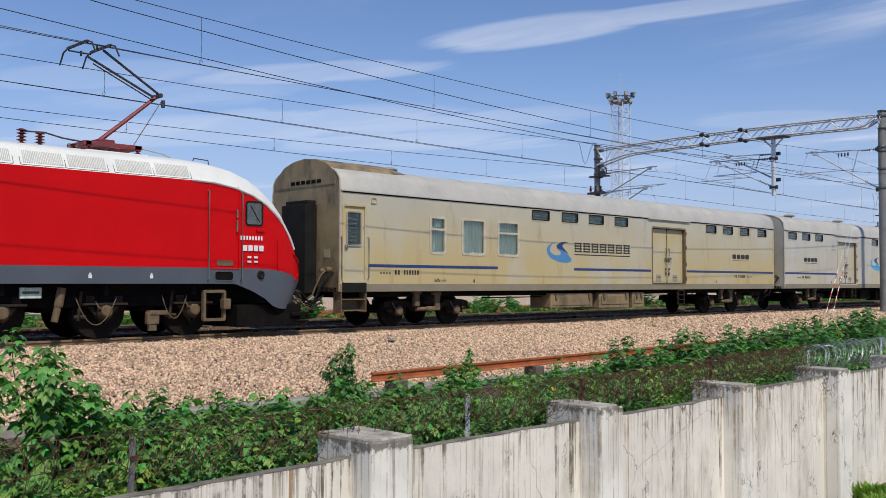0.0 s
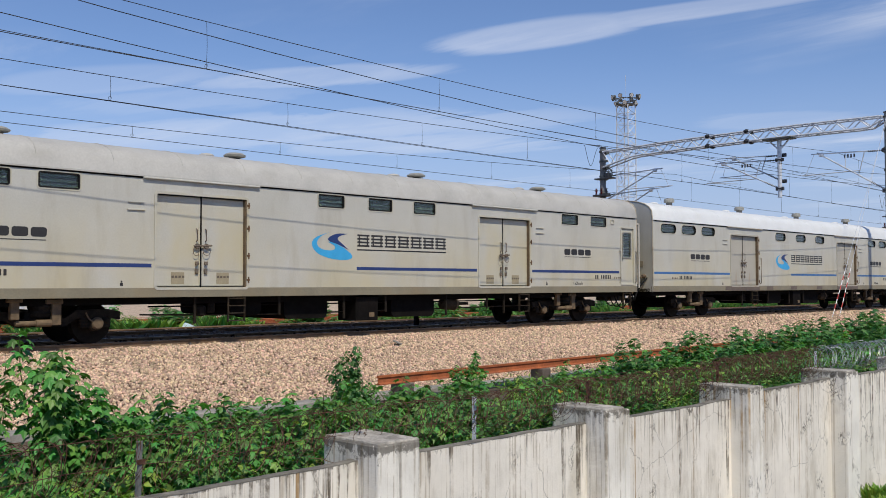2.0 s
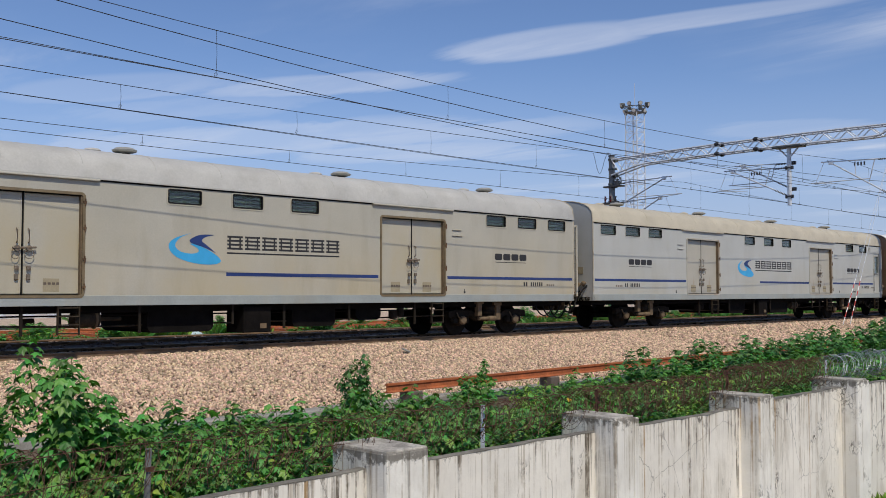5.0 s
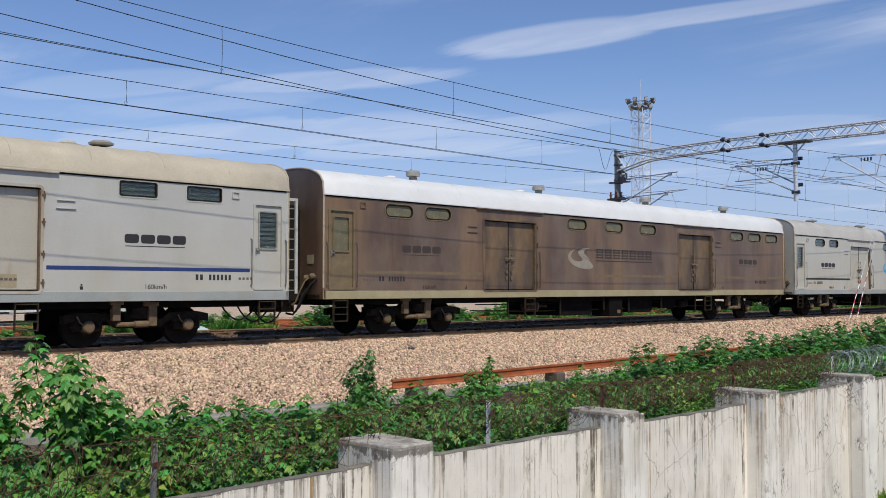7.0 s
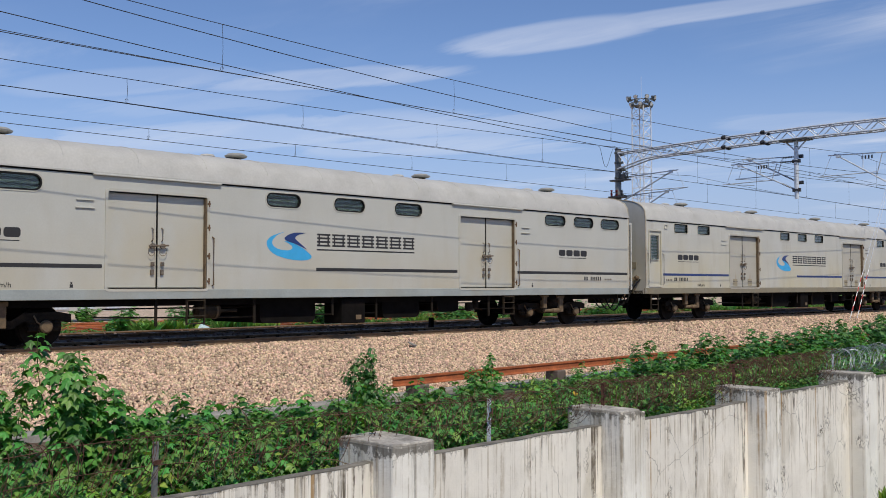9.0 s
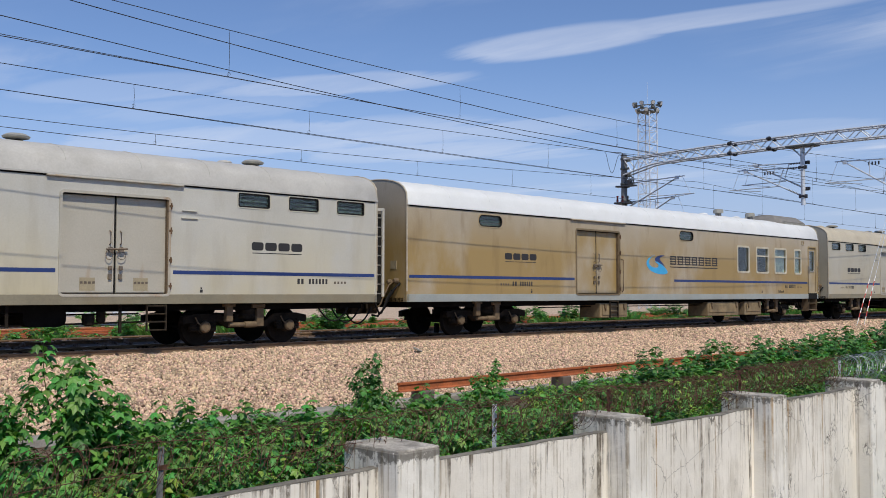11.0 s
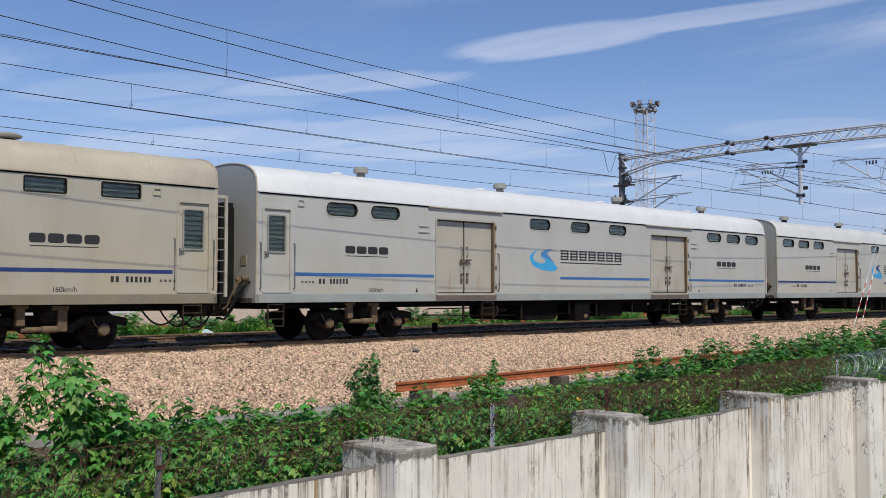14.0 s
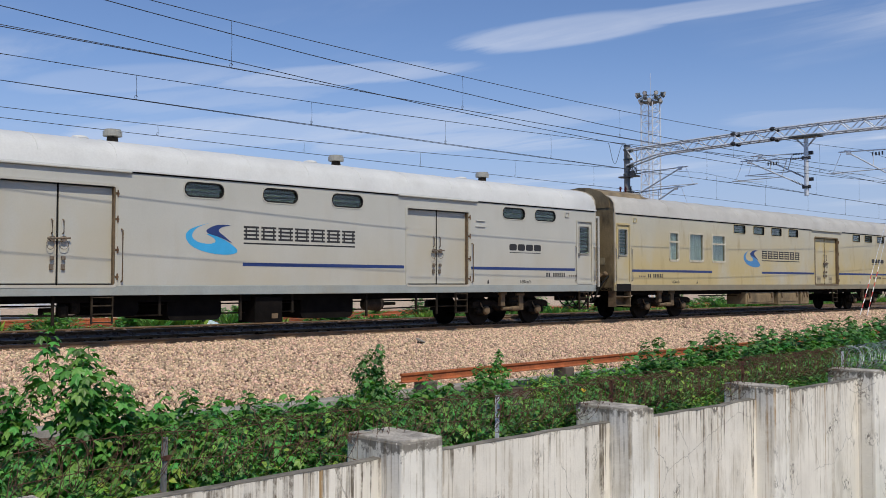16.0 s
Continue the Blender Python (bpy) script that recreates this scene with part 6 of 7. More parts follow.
    bogie(c, CAR_L - 3.75)
    if staff:
        s9 = seed == 9
        rows = [(9.2, 11.6), (12.0, 13.9), (14.1, 14.9)] if not s9 else [(9.0, 10.6), (16.0, 18.4), (18.9, 20.3)]
        for k, (a, b) in enumerate(rows):
            q = part("equipment_box", boxes((a, b, 0.10, 1.0, 0.42 if k == 0 else 0.36, SILL - 0.1), bevel=0.03), M["box_dust"], c)
            part("box_lid", boxes((a + 0.12, b - 0.12, 0.075, 0.10, 0.5, SILL - 0.2), bevel=0.01), M["box_dust"], q)
            for hx in (a + 0.25, b - 0.25):
                part("lid_catch", shared("lid_catch", M["bogie_tan"], lambda: boxes((-0.05, 0.05, 0.04, 0.08, 0.74, 0.90), (-0.02, 0.02, 0.02, 0.08, 0.66, 0.76), bevel=0.008)), None, q, at=pose(hx, 0, 0))
    else:
        for a, b, lo in ((9.9, 11.3, 0.42), (13.6, 15.3, 0.38), (8.3, 9.2, 0.55)):
            a2, b2 = span(a, b)
            part("air_tank", shared(("air_tank", round(b - a, 2)), M["black"], lambda: boxy_tank(0, b - a, lo, SILL - 0.06, 0.16)), None, c, at=pose(a2, 0, 0))
        a2, b2 = span(12.1, 12.9)
        q = part("equipment_box", shared("control_box", M["black"], lambda: boxes((0, 0.8, 0.12, 0.9, 0.32, SILL - 0.06), bevel=0.02)), None, c, at=pose(a2, 0, 0))
        for k, hx in enumerate((7.2, 9.6, 11.7, 13.2, 15.6, 17.4, 18.2)):
            part("hanger_strap", shared(("hanger_strap", k % 2), M["bogie_dark"], lambda: boxes((-0.03, 0.03, 0.12, 0.16, 0.40 + 0.15 * (k % 2), SILL))), None, c, at=pose(flip(hx), 0, 0))
        a2, b2 = span(15.8, 17.0)
        q2 = part("brake_cylinder", shared("brake_cylinder", M["bogie"], lambda: lathe(bmesh.new(), [(0.06, 0.0), (0.17, 0.04), (0.19, 0.5), (0.17, 0.62), (0.05, 0.66), (0.045, 1.15)], 16, "x")), None, c, at=pose(a2, 0.55, 0.72))
        part("cylinder_flange", shared("cylinder_flange", M["bogie_tan"], lambda: lathe(bmesh.new(), [(0.21, 0.0), (0.21, 0.05)], 16, "x")), None, q2, at=pose(0.5, 0, 0))
        a2, b2 = span(7.4, 7.9)
        part("valve_box", shared("valve_box", M["bogie_dark"], lambda: lathe(lathe(bmesh.new(), [(0.05, 0.55), (0.13, 0.58), (0.13, 0.78), (0.06, 0.82)], 12, at=(0.1, 0.4, 0)), [(0.04, 0.62), (0.10, 0.64), (0.10, 0.86)], 12, at=(0.38, 0.4, 0))), None, c, at=pose(a2, 0, 0))
        part("pull_rod", shared("pull_rod", M["bogie"], lambda: tube(bmesh.new(), [(6.0, 0.5, 0.62), (9.0, 0.6, 0.55), (16.2, 0.62, 0.58), (19.5, 0.5, 0.62)], 0.022, 6)), None, c)
        part("box_label", shared("box_label", M["bogie_tan"], lambda: boxes((0.48, 0.66, 0.112, 0.12, 0.42, 0.54))), None, q)
    part("brake_pipe", shared("brake_pipe", M["black"], lambda: tube(tube(bmesh.new(), [(5.8, 0.35, 0.92), (CAR_L - 5.8, 0.35, 0.92)], 0.03, 6), [(6.2, 0.5, 0.80), (CAR_L - 6.6, 0.5, 0.80)], 0.02, 6)), None, c)
    for k in range(3):
        x = 0.35 + 0.5 * k
        part("hose_loop", hose(hanging_hose(CAR_L - 1.9 + x - 0.2, CAR_L - 1.9 + x + 0.75, 0.25 + 0.12 * k, 0.88, 0.34 + 0.05 * k), 0.022), M["gap"], c, smooth=True)
    return c


def loco():
    """Rear half of the electric locomotive and all of its body; local x = 0 at the tip of its rear nose."""
    lo = thing("electric_locomotive", "glossy red electric locomotive with slate skirt and white roof", "locomotive")
    LEN = 22.5
    # station: x, half width, skirt bottom, stripe, gutter, roof top
    ST = [(-LEN, 1.3, 0.6, 1.62, 2.6, 2.9), (-LEN + 1.8, 1.55, 0.9, 1.62, 3.66, 4.15), (-LEN + 3.2, 1.55, 1.24, 1.62, 3.68, 4.26), (-3.4, 1.55, 1.24, 1.62, 3.68, 4.26),
          (-2.8, 1.55, 1.24, 1.62, 3.66, 4.23), (-2.2, 1.54, 1.24, 1.62, 3.57, 4.13), (-1.7, 1.53, 1.06, 1.62, 3.42, 3.94), (-1.3, 1.52, 0.86, 1.61, 3.22, 3.64), (-0.98, 1.50, 0.68, 1.58, 2.98, 3.38),
          (-0.72, 1.47, 0.62, 1.54, 2.72, 3.08), (-0.5, 1.42, 0.60, 1.49, 2.42, 2.72), (-0.32, 1.36, 0.60, 1.43, 2.12, 2.36), (-0.16, 1.28, 0.60, 1.36, 1.80, 1.98), (-0.05, 1.20, 0.60, 1.30, 1.56, 1.66), (0.0, 1.1, 0.62, 1.24, 1.42, 1.46)]
    Y0 = 1.55

    def loft(levels):
        bm = bmesh.new()
        rows = []
        for s in ST:
            rows.append([bm.verts.new(p) for p in levels(s)])
        for a, b in zip(rows, rows[1:]):
            for k in range(len(a) - 1):
                bm.faces.new((a[k], a[k + 1], b[k + 1], b[k]))
        bm.faces.new(rows[-1])
        bm.faces.new(rows[0])
        return bm

    def arc(s):
        x, w, zb, zs, zg, zt = s
        k = (zt - zg) / 0.58
        half = [(w, zg), (w - 0.22 * k, zg + 0.42 * k), (w - 0.32 * k, zg + 0.47 * k), (w - 0.8 * k, zt)]
        return [(x, Y0 - u, z) for u, z in half] + [(x, Y0 + u, z) for u, z in reversed(half)]
    def tuck(x):
        return x - 0.34 * max(0.0, 1 + x / 1.3)
    part("skirt", loft(lambda s: [(tuck(s[0]), Y0 - s[1], s[2]), (s[0], Y0 - s[1], s[3]), (s[0], Y0 + s[1], s[3]), (tuck(s[0]), Y0 + s[1], s[2])]), M["loco_grey"], lo)
    body = part("body", loft(lambda s: [(s[0], Y0 - s[1], s[3]), (s[0], Y0 - s[1], s[3] + (s[4] - s[3]) * 0.5), (s[0], Y0 - s[1], s[4]), (s[0], Y0 + s[1], s[4]), (s[0], Y0 + s[1], s[3])]), M["red"], lo)
    part("roof", loft(arc), M["loco_white"], lo, smooth=False)
    # white edge that follows the cab roof down
    bm = bmesh.new()
    tube(bm, [(s[0], Y0 - s[1] - 0.004, s[4] + 0.01) for s in ST[3:-3]], 0.035, 6)
    part("roof_edge", bm, M["loco_white"], lo)
    for k in range(16):
        x = -4.35 - 0.955 * (k % 2) - 2.05 * (k // 2)
        part("grille_rim", ring(bmesh.new(), 0.965, 0.42, 0.03, 0.012, -0.006, 0.04, x + 0.46, 0.19), M["lamp_case"], lo, at=pose(0, 0.02, 3.715, -29))
        q = part("roof_grille", boxes((x, x + 0.92, 0.0, 0.05, 0, 0.38), bevel=0.01), M["loco_white"], lo, at=pose(0, 0.02, 3.715, -29))
        part("grille_slats", boxes(*[(x + 0.05 + 0.037 * j, x + 0.070 + 0.037 * j, -0.015, 0.0, 0.04, 0.34) for j in range(23)]), M["grille"], q)
    # cab door, window, rails, marks
    d = part("cab_door", ring(bmesh.new(), 0.80, 2.02, 0.06, 0.022, -0.012, 0.0), M["red"], lo, at=pose(-2.50, 0, 2.60))
    part("door_handle", boxes((-0.06, -0.02, -0.05, 0, -0.1, 0.2), (-0.06, -0.02, -0.05, 0, 0.25, 0.45), bevel=0.008), M["steel"], d, at=pose(0.36, 0, 0))
    part("door_plate", sheet(bmesh.new(), 0.46, 0.13, 0.06, -0.012, 0.0), M["bogie_tan"], d, at=pose(0.0, 0, -0.86))
    part("step_slot", sheet(bmesh.new(), 0.50, 0.20, 0.07, -0.004, 0.0), M["black"], lo, at=pose(-2.52, 0, 1.43))
    part("slot_rim", ring(bmesh.new(), 0.56, 0.26, 0.09, 0.03, -0.015, 0.0), M["loco_grey"], lo, at=pose(-2.52, 0, 1.43))
    for gx in (-2.98, -2.05):
        part("grab_rail", grab(2.15, 0.07, 0.018), M["steel"], lo, at=pose(gx, 0, 1.32))
    w = part("cab_window", ring(bmesh.new(), 0.52, 0.62, 0.09, 0.045, -0.02, 0.02), M["gap"], lo, at=pose(-1.66, 0.02, 2.98))
    part("pane", sheet(bmesh.new(), 0.44, 0.54, 0.06, -0.012, -0.006), M["glass"], w)
    # pale sheet behind the glass paints in its bright reflection
    part("window_back", sheet(bmesh.new(), 0.44, 0.54, 0.06, -0.004, 0.0), M["frame"], w)
    part("window_arm", tube(bmesh.new(), [(-0.12, -0.016, 0.2), (0.15, -0.016, -0.2)], 0.012, 5), M["gap"], w)
    part("lamp_box", boxes((-0.12, 0.12, -0.05, 0.0, -0.05, 0.03), bevel=0.01), M["red"], lo, at=pose(-1.48, 0.03, 2.58))
    part("number_bars", bars(8, 0.045, 0.10, 0.04), M["white_ink"], lo, at=pose(-2.07, -0.006, 2.32))
    for k in range(4):
        part("name_mark", boxes((0, 0.125, -0.003, 0.001, 0, 0.14)), M["white_ink"], lo, at=pose(-2.0 + 0.16 * k, -0.006, 2.05))
    part("plan_marks", bars(2, 0.11, 0.05, 0.08), M["white_ink"], lo, at=pose(-1.86, -0.004, 1.87))
    part("plan_marks", bars(2, 0.11, 0.05, 0.08), M["white_ink"], lo, at=pose(-1.86, -0.004, 1.76))
    part("nose_rail", grab(0.75, 0.06, 0.015), M["red"], lo, at=pose(-0.95, 0.07, 1.62))
    part("nose_rail", tube(bmesh.new(), [(-0.35, 0.16, 2.0), (-0.16, 0.22, 1.85), (-0.12, 0.28, 1.5), (-0.3, 0.2, 1.32)], 0.018, 6), M["red"], lo)
    part("side_lamp", lathe(bmesh.new(), [(0.09, 0.0), (0.11, -0.03), (0.08, -0.07), (0.04, -0.05)], 16, "y"), M["gap"], lo, at=pose(-1.45, 0.04, 1.46))
    for jx in (-4.42, -5.86):
        part("jack_mark", boxes((-0.04, 0.04, -0.003, 0.001, 0, 0.08), (-0.022, 0.022, -0.003, 0.001, 0.085, 0.12)), M["white_ink"], lo, at=pose(jx, -0.001, 1.36))
    part("jack_mark", boxes((-0.05, 0.05, -0.003, 0.001, 0, 0.03)), M["white_ink"], lo, at=pose(-1.5, 0.04, 1.14))
    # low plough and steps under the nose
    part("plough", boxes((-2.0, -0.06, 0.22, 2.8, 0.17, 0.72), (-0.06, 0.2, 0.6, 2.4, 0.3, 0.62), (-0.4, 0.15, 0.15, 0.7, 0.40, 0.50), (-0.25, 0.2, 0.2, 0.6, 0.25, 0.30), bevel=0.02), M["black"], lo)
    part("step_frame", ring(bmesh.new(), 0.62, 0.75, 0.06, 0.07, -0.05, 0.05), M["bogie_tan"], lo, at=pose(-2.72, 0.12, 0.72))
    part("sand_box", boxes((-0.1, 0.1, -0.1, 0.1, -0.12, 0.14), bevel=0.03), M["bogie_tan"], lo, at=pose(-2.42, 0.08, 0.74))
    part("underbody", boxes((-LEN + 2.0, -2.4, 0.45, 2.65, 0.75, 1.24)), M["black"], lo)
    # hoses and cables that hang at the rear buffer beam
    for k, (yy, z0, mat) in enumerate(((0.5, 1.02, "gap"), (0.7, 0.98, "gap"), (0.95, 1.0, "frame"), (1.9, 1.0, "gap"), (0.6, 0.85, "bogie_tan"), (0.82, 0.8, "frame"))):
        part("brake_hose", hose([(-0.12, yy, z0), (0.18, yy + 0.02, z0 - 0.02), (0.38, yy + 0.04, z0 - 0.22), (0.62, yy + 0.05, z0 - 0.30), (0.9, yy, z0 - 0.1)], 0.026), M[mat], lo, smooth=True)
    part("coupler", boxes((-0.1, 0.55, 1.36, 1.74, 0.75, 1.02), (0.25, 0.62, 1.22, 1.88, 0.68, 1.08), bevel=0.04), M["bogie"], lo)
    # running gear: six-wheel bogies
    for bc in (-5.32, -17.2):
        b = part("bogie", boxes((-3.0, 2.9, -1.12, -0.98, 0.72, 0.98), (-3.0, 2.9, 0.98, 1.12, 0.72, 0.98), (-1.3, -0.9, -1.0, 1.0, 0.6, 0.95), (0.9, 1.3, -1.0, 1.0, 0.6, 0.95), bevel=0.03), M["black"], lo, at=pose(bc, Y0, 0))
        for ax in (-2.25, 0.0, 2.2):
            ws = part("wheelset", shared("loco_wheelset", M["wheel"], lambda: wheelset(0.625)), None, b, at=pose(ax, 0, 0.625))
            WHEELSETS.append((ws, ax, 0.625))
            def abox():
                bm = bmesh.new()
                lathe(bm, [(0.20, 0.05), (0.20, -0.16), (0.16, -0.20), (0.08, -0.22)], 20, "y")
                for s in (-1, 1):
                    v = [bm.verts.new(p) for p in ((0, -0.10, -0.32), (s * 0.42, -0.10, 0.18), (s * 0.20, -0.10, 0.18), (0, 0.0, -0.32), (s * 0.42, 0.0, 0.18), (s * 0.20, 0.0, 0.18))]
                    for q in ((0, 1, 2), (3, 4, 5), (0, 1, 4, 3), (1, 2, 5, 4), (2, 0, 3, 5)):
                        bm.faces.new([v[i] for i in q])
                for s in (-1, 1):
                    lathe(bm, [(0.13, 0.18), (0.15, 0.22), (0.13, 0.26), (0.15, 0.30), (0.13, 0.34)], 14, at=(s * 0.33, -0.02, 0))
                return bm
            part("axle_box", shared("loco_axle_box", M["bogie"], abox), None, b, at=pose(ax, -1.0, 0.625))
            part("axle_cap", shared("axle_cap", M["bogie_tan"], axle_cap), None, b, at=pose(ax, -1.2, 0.625))
            part("spring_seat", shared("spring_seat", M["bogie_tan"], lambda: boxes((-0.52, 0.52, -0.13, 0.06, 0.14, 0.19), bevel=0.012)), None, b, at=pose(ax, -1.08, 0.625))
            part("brake_rod", shared("brake_rod", M["bogie"], lambda: tube(tube(bmesh.new(), [(-0.62, -0.1, -0.2), (-0.55, -0.1, 0.45)], 0.035, 6), [(-0.7, -0.08, -0.12), (-0.45, -0.08, -0.12)], 0.05, 6)), None, b, at=pose(ax, -1.05, 0.625))
            part("valve", shared("loco_valve", M["gap"], lambda: lathe(bmesh.new(), [(0.06, 0), (0.07, 0.12), (0.045, 0.2), (0.05, 0.28)], 10)), None, b, at=pose(ax + 0.02, -1.12, 0.98))
        part("damper", tube(tube(bmesh.new(), [(-1.2, -1.3, 0.42), (-1.12, -1.3, 0.80)], 0.075, 10), [(-1.12, -1.3, 0.75), (-1.05, -1.3, 1.15)], 0.095, 10), M["bogie_tan"], b)
        part("sander", boxes((0.95, 1.25, -1.3, -1.15, 0.30, 0.58), (1.0, 1.2, -1.28, -1.16, 0.15, 0.3), (1.0, 1.45, -1.32, -1.1, 0.52, 0.62), bevel=0.02), M["bogie_tan"], b)
        part("cable_loop", hose(hanging_hose(1.3, 1.95, -1.3, 0.98, 0.55), 0.011), M["bogie_tan"], b, smooth=True)
        part("cable_loop", hose(hanging_hose(-0.75, 0.2, -1.3, 0.95, 0.62), 0.011), M["bogie_tan"], b, smooth=True)
        part("notice", boxes((-1.95, -1.5, -1.36, -1.3, 0.93, 1.16), bevel=0.01), M["blind"], b)
        part("notice_bars", boxes((-1.90, -1.55, -1.366, -1.362, 1.03, 1.08)), M["leaf_dark"], b)
    # roof fittings: pantograph, insulators, cables
    part("pedestal", boxes((-5.6, -4.0, 0.9, 2.2, 4.18, 4.30), bevel=0.06), M["loco_white"], lo)
    panto = part("pantograph", boxes((-5.55, -4.1, 1.1, 1.22, 4.42, 4.52), (-5.55, -4.1, 1.88, 2.0, 4.42, 4.52), (-5.5, -5.35, 1.1, 2.0, 4.42, 4.52), (-4.3, -4.12, 1.1, 2.0, 4.42, 4.52), (-5.1, -4.7, 1.3, 1.8, 4.46, 4.62), bevel=0.015), M["panto_red"], lo)
    knee, head = Vector((-3.50, 1.55, 5.86)), Vector((-5.25, 1.55, 6.66))
    part("lower_arm", tube(bmesh.new(), [(-5.0, 1.55, 4.58), knee], 0.055, 8, r2=0.045), M["panto_red"], panto)
    part("guide_rod", tube(bmesh.new(), [(-4.2, 1.45, 4.5), knee + Vector((0.05, -0.1, -0.15))], 0.011, 6), M["panto_dark"], panto)
    bm = bmesh.new()
    for s in (-1, 1):
        tube(bm, [knee + Vector((0, s * 0.16, 0)), head + Vector((0.15, s * 0.42, 0))], 0.03, 6)
    tube(bm, [knee + Vector((0, -0.2, 0)), knee + Vector((0, 0.2, 0))], 0.06, 8)
    tube(bm, [knee + Vector((0.1, -0.12, -0.1)), knee + Vector((0.1, -0.12, -0.28))], 0.05, 8)
    tube(bm, [knee + Vector((-0.1, 0, -0.12)), head + Vector((0.1, 0, -0.25))], 0.016, 6)
    part("upper_arm", bm, M["panto_dark"], panto)
    bm = bmesh.new()
    for dx in (-0.28, 0.28):
        box(bm, head.x + dx - 0.03, head.x + dx + 0.03, 1.55 - 0.52, 1.55 + 0.52, head.z + 0.10, head.z + 0.16, 0.01)
        for s in (-1, 1):
            tube(bm, [(head.x + dx, 1.55 + s * 0.52, head.z + 0.13), (head.x + dx, 1.55 + s * 0.75, head.z + 0.06), (head.x + dx, 1.55 + s * 0.95, head.z - 0.20)], 0.022, 6)
    for s in (-1, 1):
        tube(bm, [(head.x - 0.28, 1.55 + s * 0.5, head.z + 0.08), (head.x + 0.28, 1.55 + s * 0.5, head.z + 0.08)], 0.02, 6)
        tube(bm, [(head.x, 1.55 + s * 0.42, head.z - 0.02), (head.x, 1.55 + s * 0.42, head.z + 0.1)], 0.03, 6)
    part("collector_head", bm, M["panto_dark"], panto)
    for x, y, z in ((-5.4, 1.15, 4.22), (-5.4, 1.95, 4.22), (-4.2, 1.15, 4.22), (-4.2, 1.95, 4.22)):
        part("insulator", insulator(bmesh.new(), (x, y, z), (0, 0, 1), 0.22, 0.085, 3), M["insulator"], panto)
    for x, h in ((-6.9, 0.5), (-6.5, 0.46), (-5.75, 0.28), (-8.0, 0.25)):
        part("roof_insulator", insulator(bmesh.new(), (x, 1.2, 4.2), (0, 0, 1), h - 0.06, 0.11, 6), M["insulator"], lo)
    part("bus_bar", tube(bmesh.new(), [(-6.9, 1.2, 4.58), (-6.4, 1.2, 4.60), (-6.0, 1.2, 4.52), (-5.5, 1.3, 4.5)], 0.02, 6), M["panto_dark"], lo)
    part("roof_cable", tube(bmesh.new(), [(-4.1, 1.1, 4.45), (-3.6, 1.0, 4.36), (-3.3, 0.9, 4.2), (-3.2, 0.9, 4.2)], 0.016, 6), M["frame"], lo)
    part("horn_rack", tube(bmesh.new(), [(-2.9, 0.9, 4.15), (-2.85, 0.9, 4.33), (-2.45, 0.9, 4.31), (-2.4, 0.9, 4.1)], 0.015, 6), M["panto_dark"], lo)
    return lo


TRAIN = []
TRAIN.append((loco(), -1.05))
A = ("sky_blue", "navy", "ink")
F = ("mid_blue", "navy", "ink")
CARS = [
    car("dust-stained beige staff baggage car with curtained windows", "paint_beige", "roof_grey", "sill_tan", False, True, stripe="navy", mark=F, seed=1),
    car("silver-grey baggage car with grey roof and slatted windows", "paint_grey", "roof_grey", "sill_tan", True, stripe="navy", mark=A, seed=2),
    car("silver-grey baggage car with white roof, oval windows and brown patch plates", "paint_grey", "roof_white", "sill_tan", True, oval=True, stripe="blue", mark=A, rust_doors=True, patches=2, seed=3),
    car("grey baggage car with grey roof and worn doors", "paint_buff", "roof_grey", "sill_grey", False, stripe="navy", mark=A, seed=4),
    car("pale grey baggage car with dusty tan roof", "paint_light", "roof_tan", "sill_grey", True, stripe="navy", mark=A, rust_doors=True, seed=5),
    car("soot-brown baggage car with white roof and faded marks", "paint_brown", "roof_white", "sill_pale", False, oval=True, stripe="trim_tan", mark=("ghost", "ghost", "soot_mark"), seed=6, frame_mat="trim_tan"),
    car("pale grey baggage car with grey roof and oval windows", "paint_white", "roof_grey", "sill_grey", False, oval=True, stripe="ink", mark=A, seed=7),
    car("silver-grey baggage car with weathered grey roof", "paint_grey", "roof_grey", "sill_tan", False, stripe="navy", mark=A, rust_doors=True, seed=8),
    car("brown-stained staff baggage car with white roof and large windows", "paint_tan", "roof_white", "sill_grey", True, True, oval=True, stripe="navy", mark=A, seed=9),
    car("grey baggage car with dusty tan roof and rusty doors", "paint_buff", "roof_tan", "sill_tan", True, stripe="navy", mark=A, rust_doors=True, seed=10),
    car("pale grey baggage car with white roof and rusty doors", "paint_light", "roof_white", "sill_grey", False, oval=True, stripe="blue", mark=("sky_blue", "mid_blue", "ink"), rust_doors=True, patches=1, seed=11),
    car("clean off-white baggage car with pale roof and oval windows", "paint_white", "roof_pale", "sill_grey", True, oval=True, stripe="navy", mark=A, seed=12),
    car("dust-stained beige staff baggage car with open curtains", "paint_beige", "roof_grey", "sill_tan", False, True, stripe="navy", mark=F, seed=13),
]
for i_, c_ in enumerate(CARS):
    TRAIN.append((c_, CAR_P * i_))


